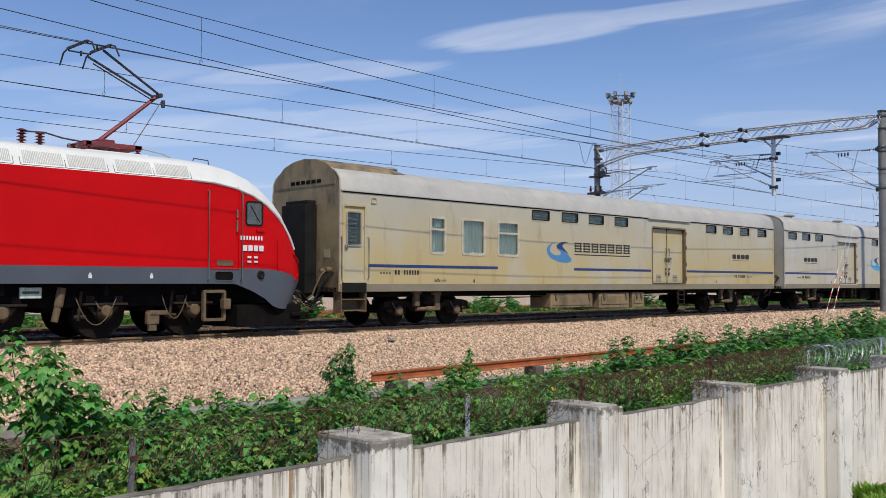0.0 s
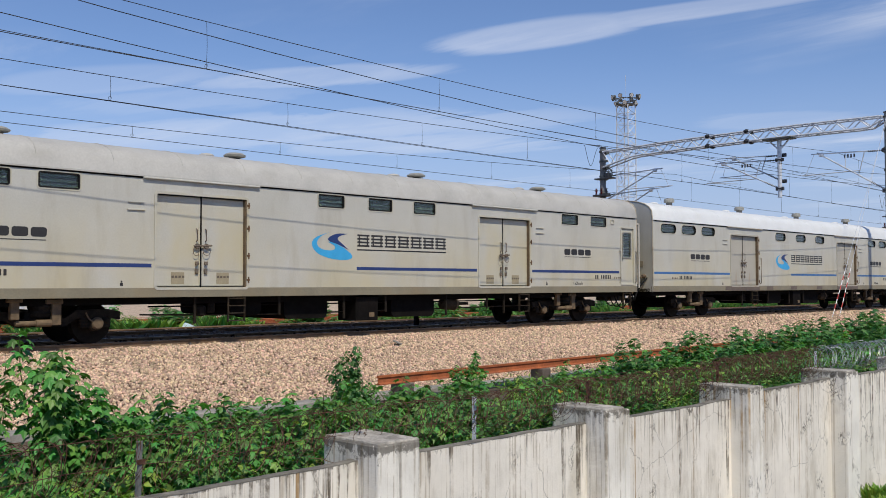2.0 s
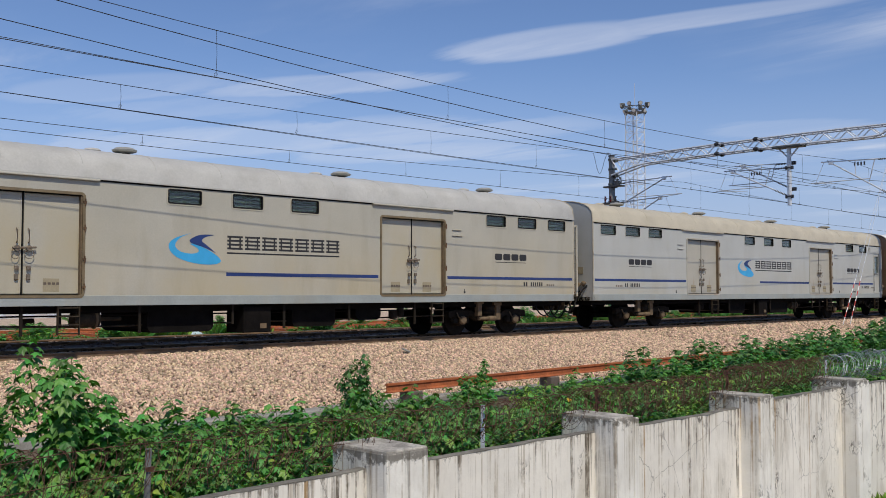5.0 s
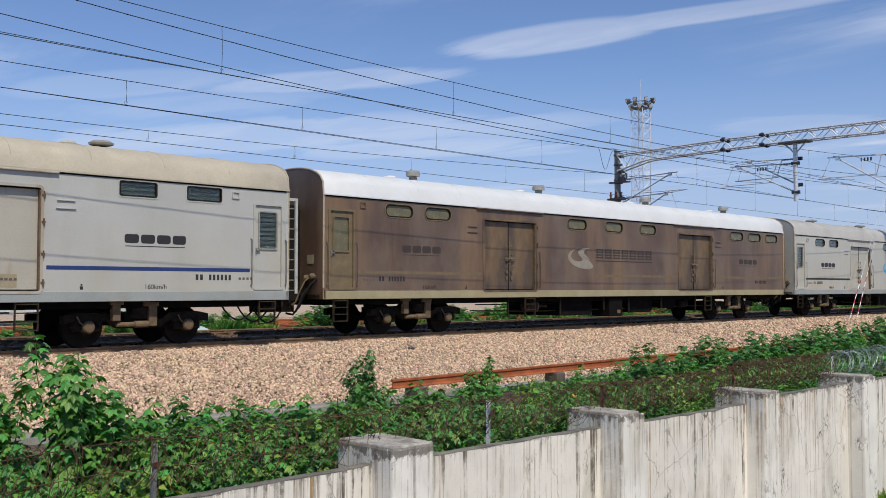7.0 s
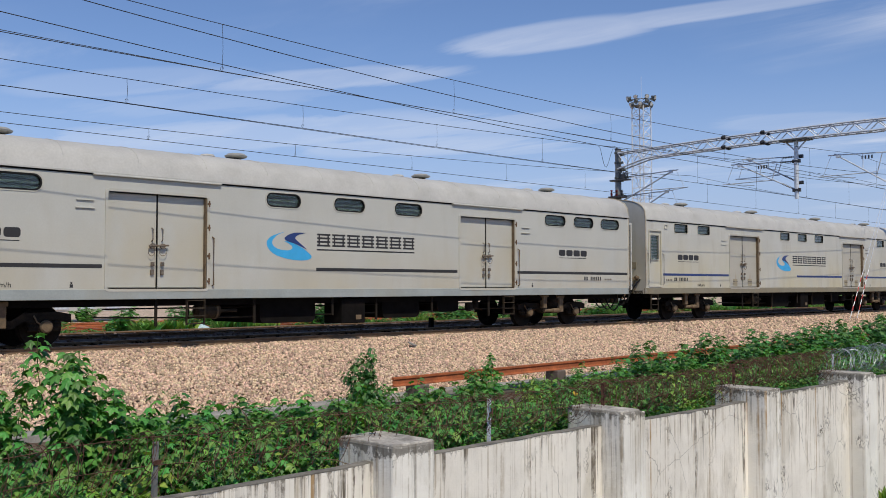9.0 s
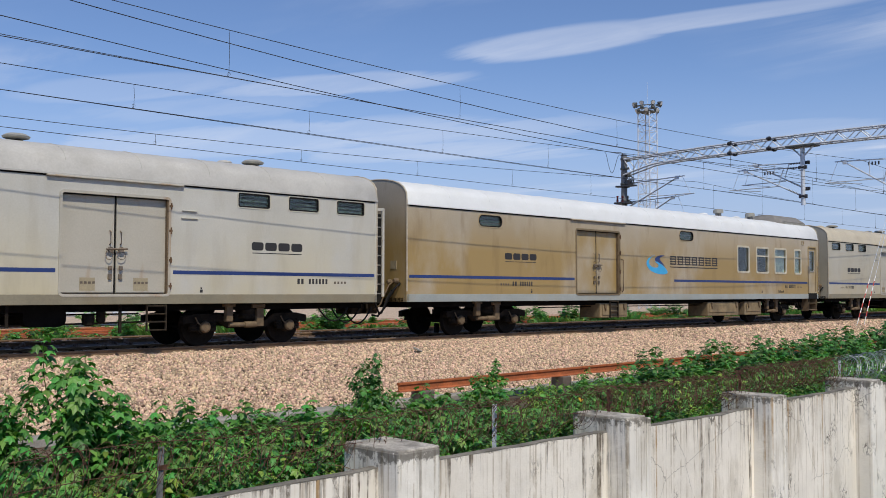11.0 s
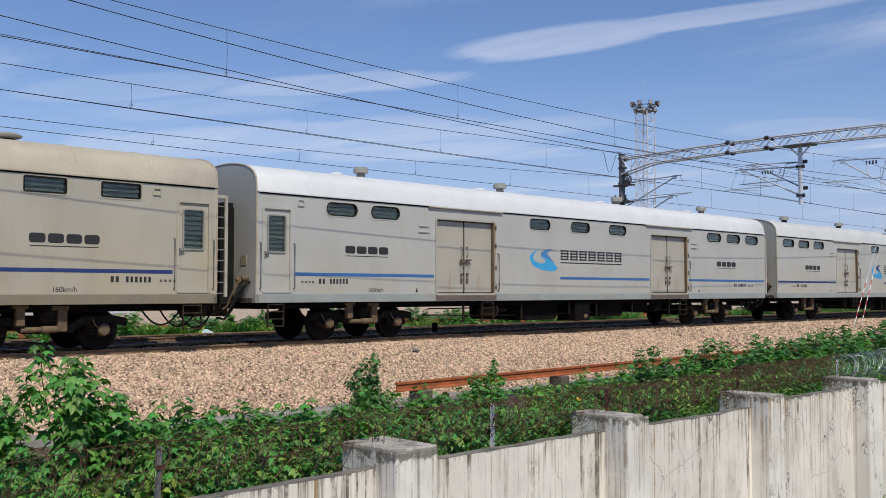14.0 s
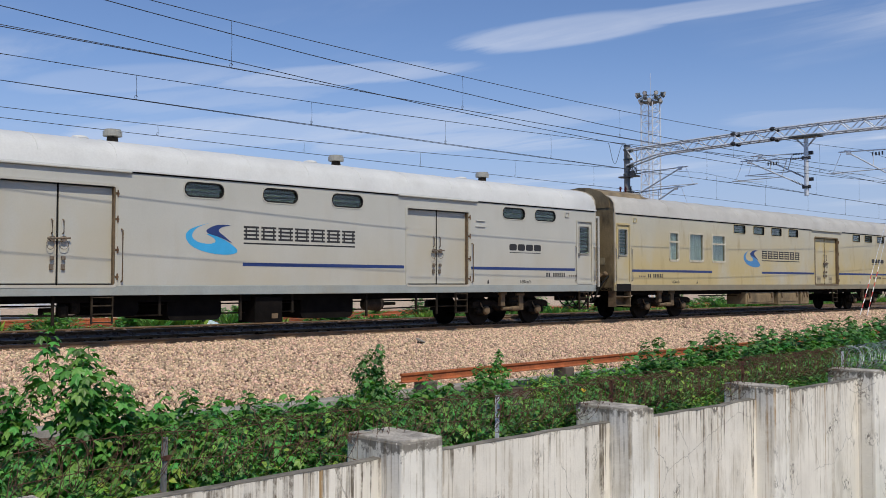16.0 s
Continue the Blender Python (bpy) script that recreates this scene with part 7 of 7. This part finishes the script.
# ---- weeds behind the wall ----
def leaf_shape(kind):
    """Outline of a leaf in its own plane, stalk at the origin, along +x: points (x, y, lift)."""
    if kind == "palmate":
        out = []
        for a, r in ((-150, 0.44), (-118, 0.68), (-94, 0.50), (-60, 0.90), (-33, 0.58), (0, 1.0), (33, 0.58), (60, 0.90), (94, 0.50), (118, 0.68), (150, 0.44)):
            out.append((0.12 + r * math.cos(radians(a)) * 0.88, r * math.sin(radians(a)) * 0.95, -0.30 * r * r))
        return out
    if kind == "heart":
        return [(-0.12, -0.25, 0.0), (0.05, -0.46, 0.02), (0.35, -0.46, 0.03), (0.7, -0.26, -0.04), (1.0, 0, -0.16), (0.7, 0.26, -0.04), (0.35, 0.46, 0.03), (0.05, 0.46, 0.02), (-0.12, 0.25, 0.0)]
    return [(0, -0.04, 0), (0.3, -0.13, 0.03), (0.65, -0.11, 0.0), (1.0, 0, -0.12), (0.65, 0.11, 0.0), (0.3, 0.13, 0.03), (0, 0.04, 0)]


def leaf_cloud(spots, kind):
    """spots: (place, direction, size, roll) of each leaf; one bmesh."""
    shape = leaf_shape(kind)
    verts, faces = [], []
    for p, d, size, roll in spots:
        d = d.normalized()
        side = d.cross(Vector((0, 0, 1)))
        side = side.normalized() if side.length > 1e-3 else Vector((1, 0, 0))
        upv = side.cross(d)
        side, upv = side * math.cos(roll) + upv * math.sin(roll), upv * math.cos(roll) - side * math.sin(roll)
        k = len(verts)
        verts.append(p + (d * 0.12) * size)
        for x, y, z in shape:
            verts.append(p + (d * x + side * y + upv * z) * size)
        n = len(shape)
        for j in range(n if kind != "blade" else n):
            faces.append((k, k + 1 + j, k + 1 + (j + 1) % n))
    me = bpy.data.meshes.new("foliage")
    me.from_pydata([tuple(v) for v in verts], [], faces)
    me.update()
    return me


def bush_mesh(rng, h, spread, stems, leaves, size, kind, droop=0.35):
    """Stems that rise and lean out, clothed in tiers of leaves that droop from their stalks."""
    sb = bmesh.new()
    spots = []
    for s in range(stems):
        an = rng.uniform(0, math.tau)
        reach = spread * rng.uniform(0.15, 1.0)
        hh = h * rng.uniform(0.55, 1.0) * (1.0 - 0.4 * (reach / spread) ** 2)
        pts = []
        for k in range(6):
            f = k / 5
            pts.append(Vector((math.cos(an) * reach * f ** 1.3 + 0.03 * rng.uniform(-1, 1), math.sin(an) * reach * f ** 1.3 + 0.03 * rng.uniform(-1, 1), hh * (f - 0.12 * f * f))))
        tube(sb, pts, 0.008, 4, False, 0.003)
        turn = rng.uniform(0, math.tau)
        for j in range(leaves):
            f = 0.12 + 0.88 * ((j + rng.random()) / leaves) ** 0.8
            i = min(4, int(f * 5))
            p = pts[i].lerp(pts[i + 1], f * 5 - i)
            turn += 2.4 + rng.uniform(-0.4, 0.4)
            out = Vector((math.cos(turn), math.sin(turn), 0))
            stalk = size * rng.uniform(0.35, 1.5) * (1.25 - 0.75 * f)
            fall = rng.uniform(-0.05, 0.6) * (droop / 0.35)
            spots.append((p + out * stalk + Vector((0, 0, stalk * rng.uniform(-0.1, 0.5))), out + Vector((0, 0, -fall)), size * rng.uniform(0.5, 1.2) * (1.12 - 0.35 * f), rng.uniform(-0.45, 0.45)))
    return sb, spots


def weed_template(seed, h, spread, stems, leaves, size, kind, leaf_mat, label, name="weed_bush"):
    rng = random.Random(seed)
    sb, spots = bush_mesh(rng, h, spread, stems, leaves, size, kind)
    w = thing(name, label, "weed", "trackside weeds")
    part("stem", sb, M["stem"], w)
    me = leaf_cloud(spots, kind)
    me.materials.append(M[leaf_mat])
    part("foliage", me, None, w)
    return w


TALL = "tall wild weed with lobed deep green leaves behind the wall"
LOW = "low tangle of lobed green leaves behind the wall"
VINE = "heart-leaved green vine climbing behind the wall"
GRASSY = "yellow-green feathery weed with narrow leaves"
T = {
    "tower": weed_template(19, 1.62, 0.26, 6, 62, 0.092, "palmate", "leaf", "tall slender weed with tiers of drooping lobed leaves"),
    "tall_a": weed_template(11, 1.35, 0.75, 12, 44, 0.105, "palmate", "leaf_dark", TALL),
    "tall_b": weed_template(12, 1.15, 0.6, 11, 38, 0.10, "palmate", "leaf", TALL),
    "low_a": weed_template(13, 0.62, 0.8, 13, 32, 0.074, "palmate", "leaf", LOW),
    "low_b": weed_template(14, 0.55, 0.7, 13, 32, 0.070, "palmate", "leaf_dark", LOW),
    "low_c": weed_template(15, 0.7, 0.65, 12, 32, 0.078, "palmate", "leaf", LOW),
    "vine_a": weed_template(16, 0.75, 0.5, 11, 34, 0.066, "heart", "leaf", VINE),
    "vine_b": weed_template(17, 0.6, 0.5, 11, 34, 0.060, "heart", "leaf_lime", VINE),
    "broad": weed_template(23, 0.95, 0.28, 5, 16, 0.17, "palmate", "leaf_lime", "young broad-leaved yellow-green plant behind the wall"),
    "lime": weed_template(18, 0.6, 0.35, 16, 40, 0.09, "blade", "leaf_lime", GRASSY),
}


def put_weed(key, x, y, z, turn, s, sz=None):
    t = T[key]
    w = copy_thing(t, pose(x, y, z, 0, 0, turn))
    w.scale = (s, s, sz or s)
    return w


def ground_z(y):
    return float(np.interp(y, [p[0] for p in GROUND], [p[1] for p in GROUND]))


rng = random.Random(21)
# belt of growth from the wall to the drain
for i in range(125):
    x = 2.6 + 27.0 * (i / 125) ** 1.1 + rng.uniform(-0.4, 0.4)
    y = rng.uniform(6.9, 9.2) + 0.02 * x
    put_weed(rng.choice(("low_a", "low_b", "low_c", "low_a", "vine_a", "low_b")), x, y, ground_z(y) - 0.03, rng.uniform(0, 360), rng.uniform(1.0, 1.35), rng.uniform(1.25, 1.75))
for i in range(62):
    x = 2.4 + 14.0 * i / 62 + rng.uniform(-0.3, 0.3)
    y = rng.uniform(6.72, 7.0)
    put_weed(rng.choice(("vine_a", "vine_b", "low_b", "low_c", "vine_b")), x, y, ground_z(y), rng.uniform(0, 360), rng.uniform(0.75, 1.0), rng.uniform(1.1, 1.5))
for i in range(70):
    x = 5 + 27.0 * i / 70 + rng.uniform(-0.4, 0.4)
    y = rng.uniform(9.0, 13.6)
    put_weed(rng.choice(("low_a", "low_b", "low_c")), x, y, ground_z(y) - 0.05, rng.uniform(0, 360), rng.uniform(0.8, 1.1), rng.uniform(0.6, 0.85) if y > 11.5 else rng.uniform(1.0, 1.35))
# taller plants that stand out above the belt
for key, x, y, s, sz in (("tower", 3.28, 8.0, 1.0, 1.19), ("tower", 3.52, 8.1, 1.0, 1.08), ("tower", 3.78, 8.05, 0.95, 0.84), ("tower", 2.80, 7.9, 0.85, 1.02), ("tall_a", 4.15, 8.4, 0.8, 0.62), ("tall_b", 4.0, 8.0, 0.75, 0.86), ("tall_b", 4.6, 8.2, 0.95, 0.85),
                         ("tall_b", 5.3, 8.6, 0.9, 0.75), ("tall_b", 6.2, 8.8, 0.9, 0.72), ("tall_a", 8.2, 10.0, 0.55, 0.80), ("tall_b", 8.35, 10.1, 0.6, 0.75), ("tall_b", 11.6, 11.0, 0.75, 0.80),
                         ("tall_a", 14.2, 9.5, 0.8, 0.85), ("tall_b", 15.2, 9.6, 0.8, 0.88), ("tall_a", 15.9, 9.5, 0.8, 0.92), ("tall_b", 17.0, 9.7, 0.8, 0.85), ("tall_a", 18.1, 9.5, 0.8, 0.92), ("tall_b", 19.1, 9.8, 0.85, 0.9),
                         ("tall_a", 20.1, 9.5, 0.9, 0.9), ("tall_b", 21.4, 9.8, 0.9, 1.0), ("tall_a", 22.4, 9.6, 0.9, 0.98), ("tall_b", 23.6, 9.9, 0.95, 1.1), ("tall_a", 25.0, 9.6, 1.0, 1.08), ("tall_b", 26.5, 10.0, 1.0, 1.2), ("tall_a", 28.2, 9.8, 1.1, 1.2),
                         ("tall_b", 14.7, 9.2, 0.8, 0.8), ("tall_a", 16.4, 9.2, 0.8, 0.85), ("tall_b", 17.6, 9.3, 0.8, 0.85), ("tall_a", 18.7, 9.2, 0.8, 0.85), ("tall_b", 19.7, 9.2, 0.85, 0.85), ("tall_a", 20.9, 9.3, 0.9, 0.95), ("tall_b", 22.0, 9.2, 0.9, 0.95), ("tall_a", 24.3, 9.3, 0.9, 1.05), ("tall_a", 8.1, 9.9, 0.5, 0.85), ("lime", 10.4, 9.0, 1.0, 1.2), ("lime", 10.9, 9.2, 1.0, 1.25), ("lime", 12.5, 9.2, 1.0, 1.2), ("lime", 12.1, 9.0, 0.9, 1.3), ("tall_b", 12.0, 9.4, 0.6, 0.7), ("lime", 7.6, 8.8, 0.9, 1.0), ("broad", 3.62, 7.15, 0.8, 0.8), ("vine_b", 3.2, 6.8, 0.95, 1.1), ("vine_b", 2.7, 6.9, 0.95, 1.0), ("vine_b", 3.95, 6.9, 0.9, 1.0), ("vine_b", 4.5, 6.85, 0.85, 0.9)):
    put_weed(key, x, y, ground_z(y) - 0.03, rng.uniform(0, 360), s * (1.3 if x > 13.5 else 1.1), sz * (1.22 if x > 13.5 else 1.38))
for i in range(26):
    x = 13.6 + 0.62 * i + rng.uniform(-0.2, 0.2)
    y = rng.uniform(9.0, 10.1)
    put_weed(rng.choice(("tall_a", "tall_b", "tall_b")), x, y, ground_z(y) - 0.03, rng.uniform(0, 360), rng.uniform(0.85, 1.15), rng.uniform(0.78, 1.0) + 0.012 * (x - 13.6))
for t_ in T.values():
    t_.matrix_basis = pose(30.0 + rng.uniform(0, 4), 9.5 + rng.uniform(-1, 1), -0.85)


# ---- razor wire along the wall ----
def razor_coil(x0, x1, y, z, r, pitch, seed, radius=0.0029):
    rr = random.Random(seed)
    verts, faces = [], []
    n = 22
    turns = (x1 - x0) / pitch
    total = int(turns * n)
    prev = None
    for k in range(total + 1):
        f = k / n
        a = f * math.tau
        wob = 1 + 0.30 * noise.noise((f * 0.9, seed, 0.3))
        lean = 0.5 * pitch * math.sin(a) + 0.16 * noise.noise((f * 1.3, seed, 2.0))
        sagz = 0.035 * noise.noise((f * 0.12, seed, 5.0))
        p = Vector((x0 + pitch * f + lean * 1.5, y + r * wob * math.cos(a) * 0.85, z + sagz + r * wob * math.sin(a)))
        b = len(verts)
        o = Vector((0, math.cos(a), math.sin(a)))
        verts += [p + o * radius, p - o * radius * 0.5 + Vector((radius, 0, 0)), p - o * radius * 0.5 - Vector((radius, 0, 0))]
        if prev is not None:
            for j in range(3):
                faces.append((prev + j, prev + (j + 1) % 3, b + (j + 1) % 3, b + j))
        if k % 3 == 0:
            # a barb: a thin blade across the wire
            t = Vector((0, -math.sin(a), math.cos(a)))
            q = len(verts)
            verts += [p + o * 0.016 + t * 0.010, p + t * 0.004, p - o * 0.016 + t * 0.010, p - t * 0.004]
            faces.append((q, q + 1, q + 2, q + 3))
        prev = b
    me = bpy.data.meshes.new("razor_wire")
    me.from_pydata([tuple(v) for v in verts], [], faces)
    me.update()
    return me


for i in range(-1, 8):
    xa = FIRST + PITCH_W * i
    new_part = i >= 3
    for k in range(4 if i in (1, 2) else 3 if i < 1 else 2):
        me = razor_coil(xa, xa + PITCH_W, WALL_Y + 0.50 + 0.08 * k, 0.055 + 0.03 * (k % 2) + (0.06 if i >= 2 else 0), 0.20 - 0.022 * k, (0.15 if i < 1 else 0.13) - 0.012 * k, 40 + 7 * i + k, 0.0020 if new_part else 0.0023)
        me.materials.append(M["razor_new"] if new_part else M["razor_rust"])
        tagged(new("razor_wire", me), "loose coils of galvanised razor wire along the wall" if new_part else "rusted brown coils of razor wire along the wall", "razor wire", "razor wire coils")
    # straining wires
    for zz in (0.02, 0.22):
        bm = bmesh.new()
        tube(bm, [(xa + PITCH_W * k / 6, WALL_Y + 0.55, zz + 0.02 * math.sin(k * 1.7 + i)) for k in range(7)], 0.003, 4)
        tagged(part("strand_wire", bm, M["razor_rust"]), "thin rusty straining wire above the wall", "wire", "strand wires")


def stake(x, y, h, mat):
    s = thing("fence_stake", "thin steel angle stake holding the razor wire", "stake", "fence stakes", at=pose(x, y, -0.8, 0, 1.5, 20))
    bm = boxes((0, 0.032, 0, 0.004, 0, h), (0, 0.004, 0.004, 0.032, 0, h))
    part("angle_bar", bm, M[mat], s)
    part("bracket", boxes((-0.02, 0.05, -0.012, 0.0, h - 0.16, h - 0.13), (-0.02, 0.05, -0.012, 0.0, h * 0.5, h * 0.5 + 0.03)), M["razor_rust"], s)


for x, h, mat in ((3.24, 0.98, "post_steel"), (6.72, 1.0, "galvanised"), (8.55, 1.02, "razor_rust"), (11.4, 1.05, "razor_rust"), (14.4, 1.05, "galvanised"), (17.4, 1.1, "galvanised")):
    stake(x, WALL_Y + 0.62, h, mat)

# dry creepers woven through the coils
rv = random.Random(77)
for i in range(8):
    xa = 3.0 + 2.2 * i
    bm = bmesh.new()
    for k in range(10 if i < 3 else 13):
        x, y, z = xa + rv.uniform(0, 2.3), WALL_Y + 0.55 + rv.uniform(-0.12, 0.28), -0.2 + rv.uniform(0, 0.25)
        a = rv.uniform(0, math.tau)
        pts = []
        for j in range(7):
            pts.append((x, y, z))
            a += rv.uniform(-0.8, 0.8)
            x += 0.07 * math.cos(a)
            y += 0.03 * rv.uniform(-1, 1)
            z += 0.06 * math.sin(a) + 0.012
            z = max(-0.25, min(0.34, z))
        tube(bm, pts, 0.0035, 3, False)
    tagged(part("dry_creeper", bm, M["dead_stem"]), "dry brown creeper stems tangled in the razor wire", "creeper", "dry creepers", kind="stuff")
rl = random.Random(5)
for i in range(7):
    spots = []
    for k in range(80):
        x = 2.6 + 2.3 * i + rl.uniform(0, 2.3)
        spots.append((Vector((x, WALL_Y + 0.60 + rl.uniform(-0.08, 0.2), -0.12 + rl.uniform(0, 0.36))), Vector((rl.uniform(-1, 1), rl.uniform(-1, 0.2), rl.uniform(-0.6, 0.4))), rl.uniform(0.03, 0.07), rl.uniform(-0.6, 0.6)))
    me = leaf_cloud(spots, "heart")
    me.materials.append(M["leaf_lime"] if i % 3 == 0 else M["leaf"])
    tagged(new("creeper_leaves", me), "small heart-shaped creeper leaves caught in the razor wire", "creeper", "creepers", kind="stuff")
spots = [(Vector((rl.uniform(4, 13), WALL_Y + 0.62, -0.1 + rl.uniform(0, 0.3))), Vector((rl.uniform(-1, 1), -0.6, rl.uniform(-0.8, 0.2))), rl.uniform(0.045, 0.07), 0.2) for k in range(8)]
me = leaf_cloud(spots, "heart")
me.materials.append(M["leaf_yellow"])
tagged(new("yellowed_leaves", me), "a few yellowed creeper leaves among the green", "leaves", kind="stuff")


# ---- beyond the main line ----
def grass_clump(seed, count, h, spread):
    rr = random.Random(seed)
    spots = []
    for k in range(count):
        a = rr.uniform(0, math.tau)
        d = Vector((0.5 * math.cos(a), 0.5 * math.sin(a), rr.uniform(0.7, 1.6)))
        spots.append((Vector((rr.uniform(-spread, spread), rr.uniform(-spread * 0.4, spread * 0.4), 0)), d, h * rr.uniform(0.5, 1.0), rr.uniform(-1, 1)))
    return leaf_cloud(spots, "blade")


gm = []
for k in range(3):
    me = grass_clump(60 + k, 190, 1.0, 0.9)
    me.materials.append(M["leaf_lime"] if k == 0 else M["leaf"])
    gm.append(me)
rg = random.Random(9)
for i in range(64):
    x = 9 + 75 * i / 64 + rg.uniform(-1, 1)
    if rg.random() < 0.22:
        continue
    tagged(part("grass_tuft", gm[i % 3], None, None, at=pose(x, TRACK2 + rg.uniform(1.9, 3.0), -0.5, 0, 0, rg.uniform(-20, 20))), "tuft of long green grass between the tracks", "grass", "grass tufts").scale = (rg.uniform(0.5, 1.1), 1, rg.uniform(0.45, 0.95))
for i in range(70):
    x = 12 + 80 * i / 70 + rg.uniform(-1, 1)
    w = put_weed(rg.choice(("tall_a", "tall_b", "low_c", "low_a")), x, TRACK3 + rg.uniform(2.6, 5.0), -0.85, rg.uniform(0, 360), rg.uniform(1.5, 2.2), rg.uniform(1.1, 1.7))
    w.name = "far_shrub"
    tagged(w, "leafy green shrub beyond the far siding", "shrub", "far shrubs")

for i in range(64):
    x = 14 + 90 * i / 64 + rg.uniform(-1.5, 1.5)
    w = put_weed(rg.choice(("low_a", "low_c", "lime", "tall_b")), x, rg.uniform(44.5, 58.0), -0.95, rg.uniform(0, 360), rg.uniform(1.6, 2.8), rg.uniform(0.7, 1.3))
    w.name = "yard_shrub"
    tagged(w, "low green shrub growing in the yard gravel", "shrub", "yard shrubs")
for yy in (48.0, 49.5, 53.2, 54.7):
    tagged(part("rail", rail_mesh(-40, 300, yy, -0.76, [M["rail_rust"], M["rail_head"]]), None), "rusty yard rail in buff gravel", "rail", "siding rails", kind="structure")


def parked_train():
    p = thing("parked_train", "white streamlined train parked in the far yard", "train")
    for k in range(1):
        bm = bmesh.new()
        prof = [(60.0, -0.25), (59.86, 0.3), (59.85, 1.6), (60.1, 2.6), (60.7, 3.05), (62.3, 3.05), (62.9, 2.6), (63.1, 0.3), (63.0, -0.25)]
        x0 = 4 + 26 * k
        rows = [[bm.verts.new((x, y, z)) for y, z in prof] for x in (x0, x0 + 25.2)]
        for j in range(len(prof) - 1):
            bm.faces.new((rows[0][j], rows[0][j + 1], rows[1][j + 1], rows[1][j]))
        for r_ in rows:
            bm.faces.new(r_)
        b = part("body", bm, M["far_white"], p)
        for j in range(14):
            part("skirt_panel", shared("skirt_panel", M["galvanised"], lambda: boxes((0, 0.95, 59.84, 59.88, -0.1, 0.25))), None, b, at=pose(x0 + 1.2 + 1.7 * j, 0, 0))
            part("window", shared("far_window", M["louver"], lambda: boxes((0, 1.1, 59.80, 59.84, 1.2, 1.9))), None, b, at=pose(x0 + 1.2 + 1.7 * j, 0, 0))
        for bx in (3, 6, 19, 22):
            part("wheel", shared("far_wheel", M["black"], lambda: lathe(bmesh.new(), [(0.43, -0.06), (0.43, 0.06)], 16, "y")), None, b, at=pose(x0 + bx, 60.6, -0.50))
    return p


parked_train()
g = boxes((-60, 400, 43.5, 140.0, -1.2, -0.935))
tagged(part("yard_gravel", g, M["yard"]), "pale buff gravel of the far yard", "gravel", kind="structure")
tagged(part("rail", rail_mesh(-40, 300, 60.6, -0.92, [M["rail_rust"], M["rail_head"]]), None), "rusty yard rail under the parked train", "rail", "siding rails", kind="structure")
tagged(part("rail", rail_mesh(-40, 300, 62.1, -0.92, [M["rail_rust"], M["rail_head"]]), None), "rusty yard rail under the parked train", "rail", "siding rails", kind="structure")

stub = thing("stub_post", "short black marker post between the tracks", "post", at=pose(22.0, 23.35, -0.22))
part("post", boxes((-0.07, 0.07, -0.07, 0.07, 0, 0.48), bevel=0.02), M["black"], stub)
cab = thing("relay_cabinet", "small pale blue-grey trackside cabinet on legs", "cabinet", at=pose(10.4, TRACK2 + 6.6, -0.95))
part("cabinet_body", boxes((0, 0.7, 0, 0.5, 0.3, 1.35), bevel=0.02), M["far_white"], cab)
part("cabinet_door", boxes((0.04, 0.66, -0.02, 0.0, 0.36, 1.28), bevel=0.008), M["hide_white"], cab)
for lx in (0.05, 0.55):
    part("leg", boxes((lx, lx + 0.1, 0.1, 0.4, 0, 0.3)), M["galvanised"], cab)


def plastic_heap():
    bm = bmesh.new()
    n = 14
    rows = []
    for i in range(n + 1):
        row = []
        for j in range(n + 1):
            u, v = i / n * 2 - 1, j / n * 2 - 1
            z = 0.85 * max(0, 1 - u * u) * max(0, 1 - v * v) + 0.16 * noise.noise((u * 4, v * 4, 1)) * (1 - u * u) * (1 - v * v)
            row.append(bm.verts.new((u * 0.75, v * 0.5, z)))
        rows.append(row)
    for a, b in zip(rows, rows[1:]):
        for j in range(n):
            bm.faces.new((a[j], a[j + 1], b[j + 1], b[j]))
    return bm


tagged(part("plastic_sheet_heap", plastic_heap(), M["plastic"], None, at=pose(17.6, TRACK2 + 4.2, -0.9)), "crumpled pale blue plastic sheet heaped in the weeds", "plastic sheet")
# small tilted block stands in for a pale grey stone
tagged(part("scrap_plate", boxes((-0.12, 0.14, -0.10, 0.10, 0, 0.05), bevel=0.02), M["concrete"], None, at=pose(16.6, 18.35, -0.22, 25, 10, 30)), "small pale grey stone lying on the ballast", "scrap")

# verge in front of the wall
for i in range(22):
    x = 13.6 + 5.0 * i / 22 + rg.uniform(-0.1, 0.1)
    v = tagged(part("grass_tuft", gm[0], None, None, at=pose(x, WALL_Y - rg.uniform(0.1, 1.1), -2.04, 0, 0, rg.uniform(0, 360))), "tuft of yellow-green grass at the foot of the wall", "grass", "verge tufts")
    v.scale = (0.3, 0.3, 0.34)


def train_shift(t):
    """How far the train has gone after t seconds: it gathers speed slightly."""
    return 19.0907 * t + 0.0096 * t * t


START = 16.134


def motions():
    times = [0.5 * k for k in range(33)]
    for ob, off in TRAIN:
        walk(ob, [(t, pose(START + off - train_shift(t), SIDE, 0)) for t in times])
    every = [k / 30 for k in range(481)]
    for ob, x, r in WHEELSETS:
        walk(ob, [(t, pose(x, 0, r, 0, -math.degrees(train_shift(t) / r) % 360 - 360, 0)) for t in every])


motions()
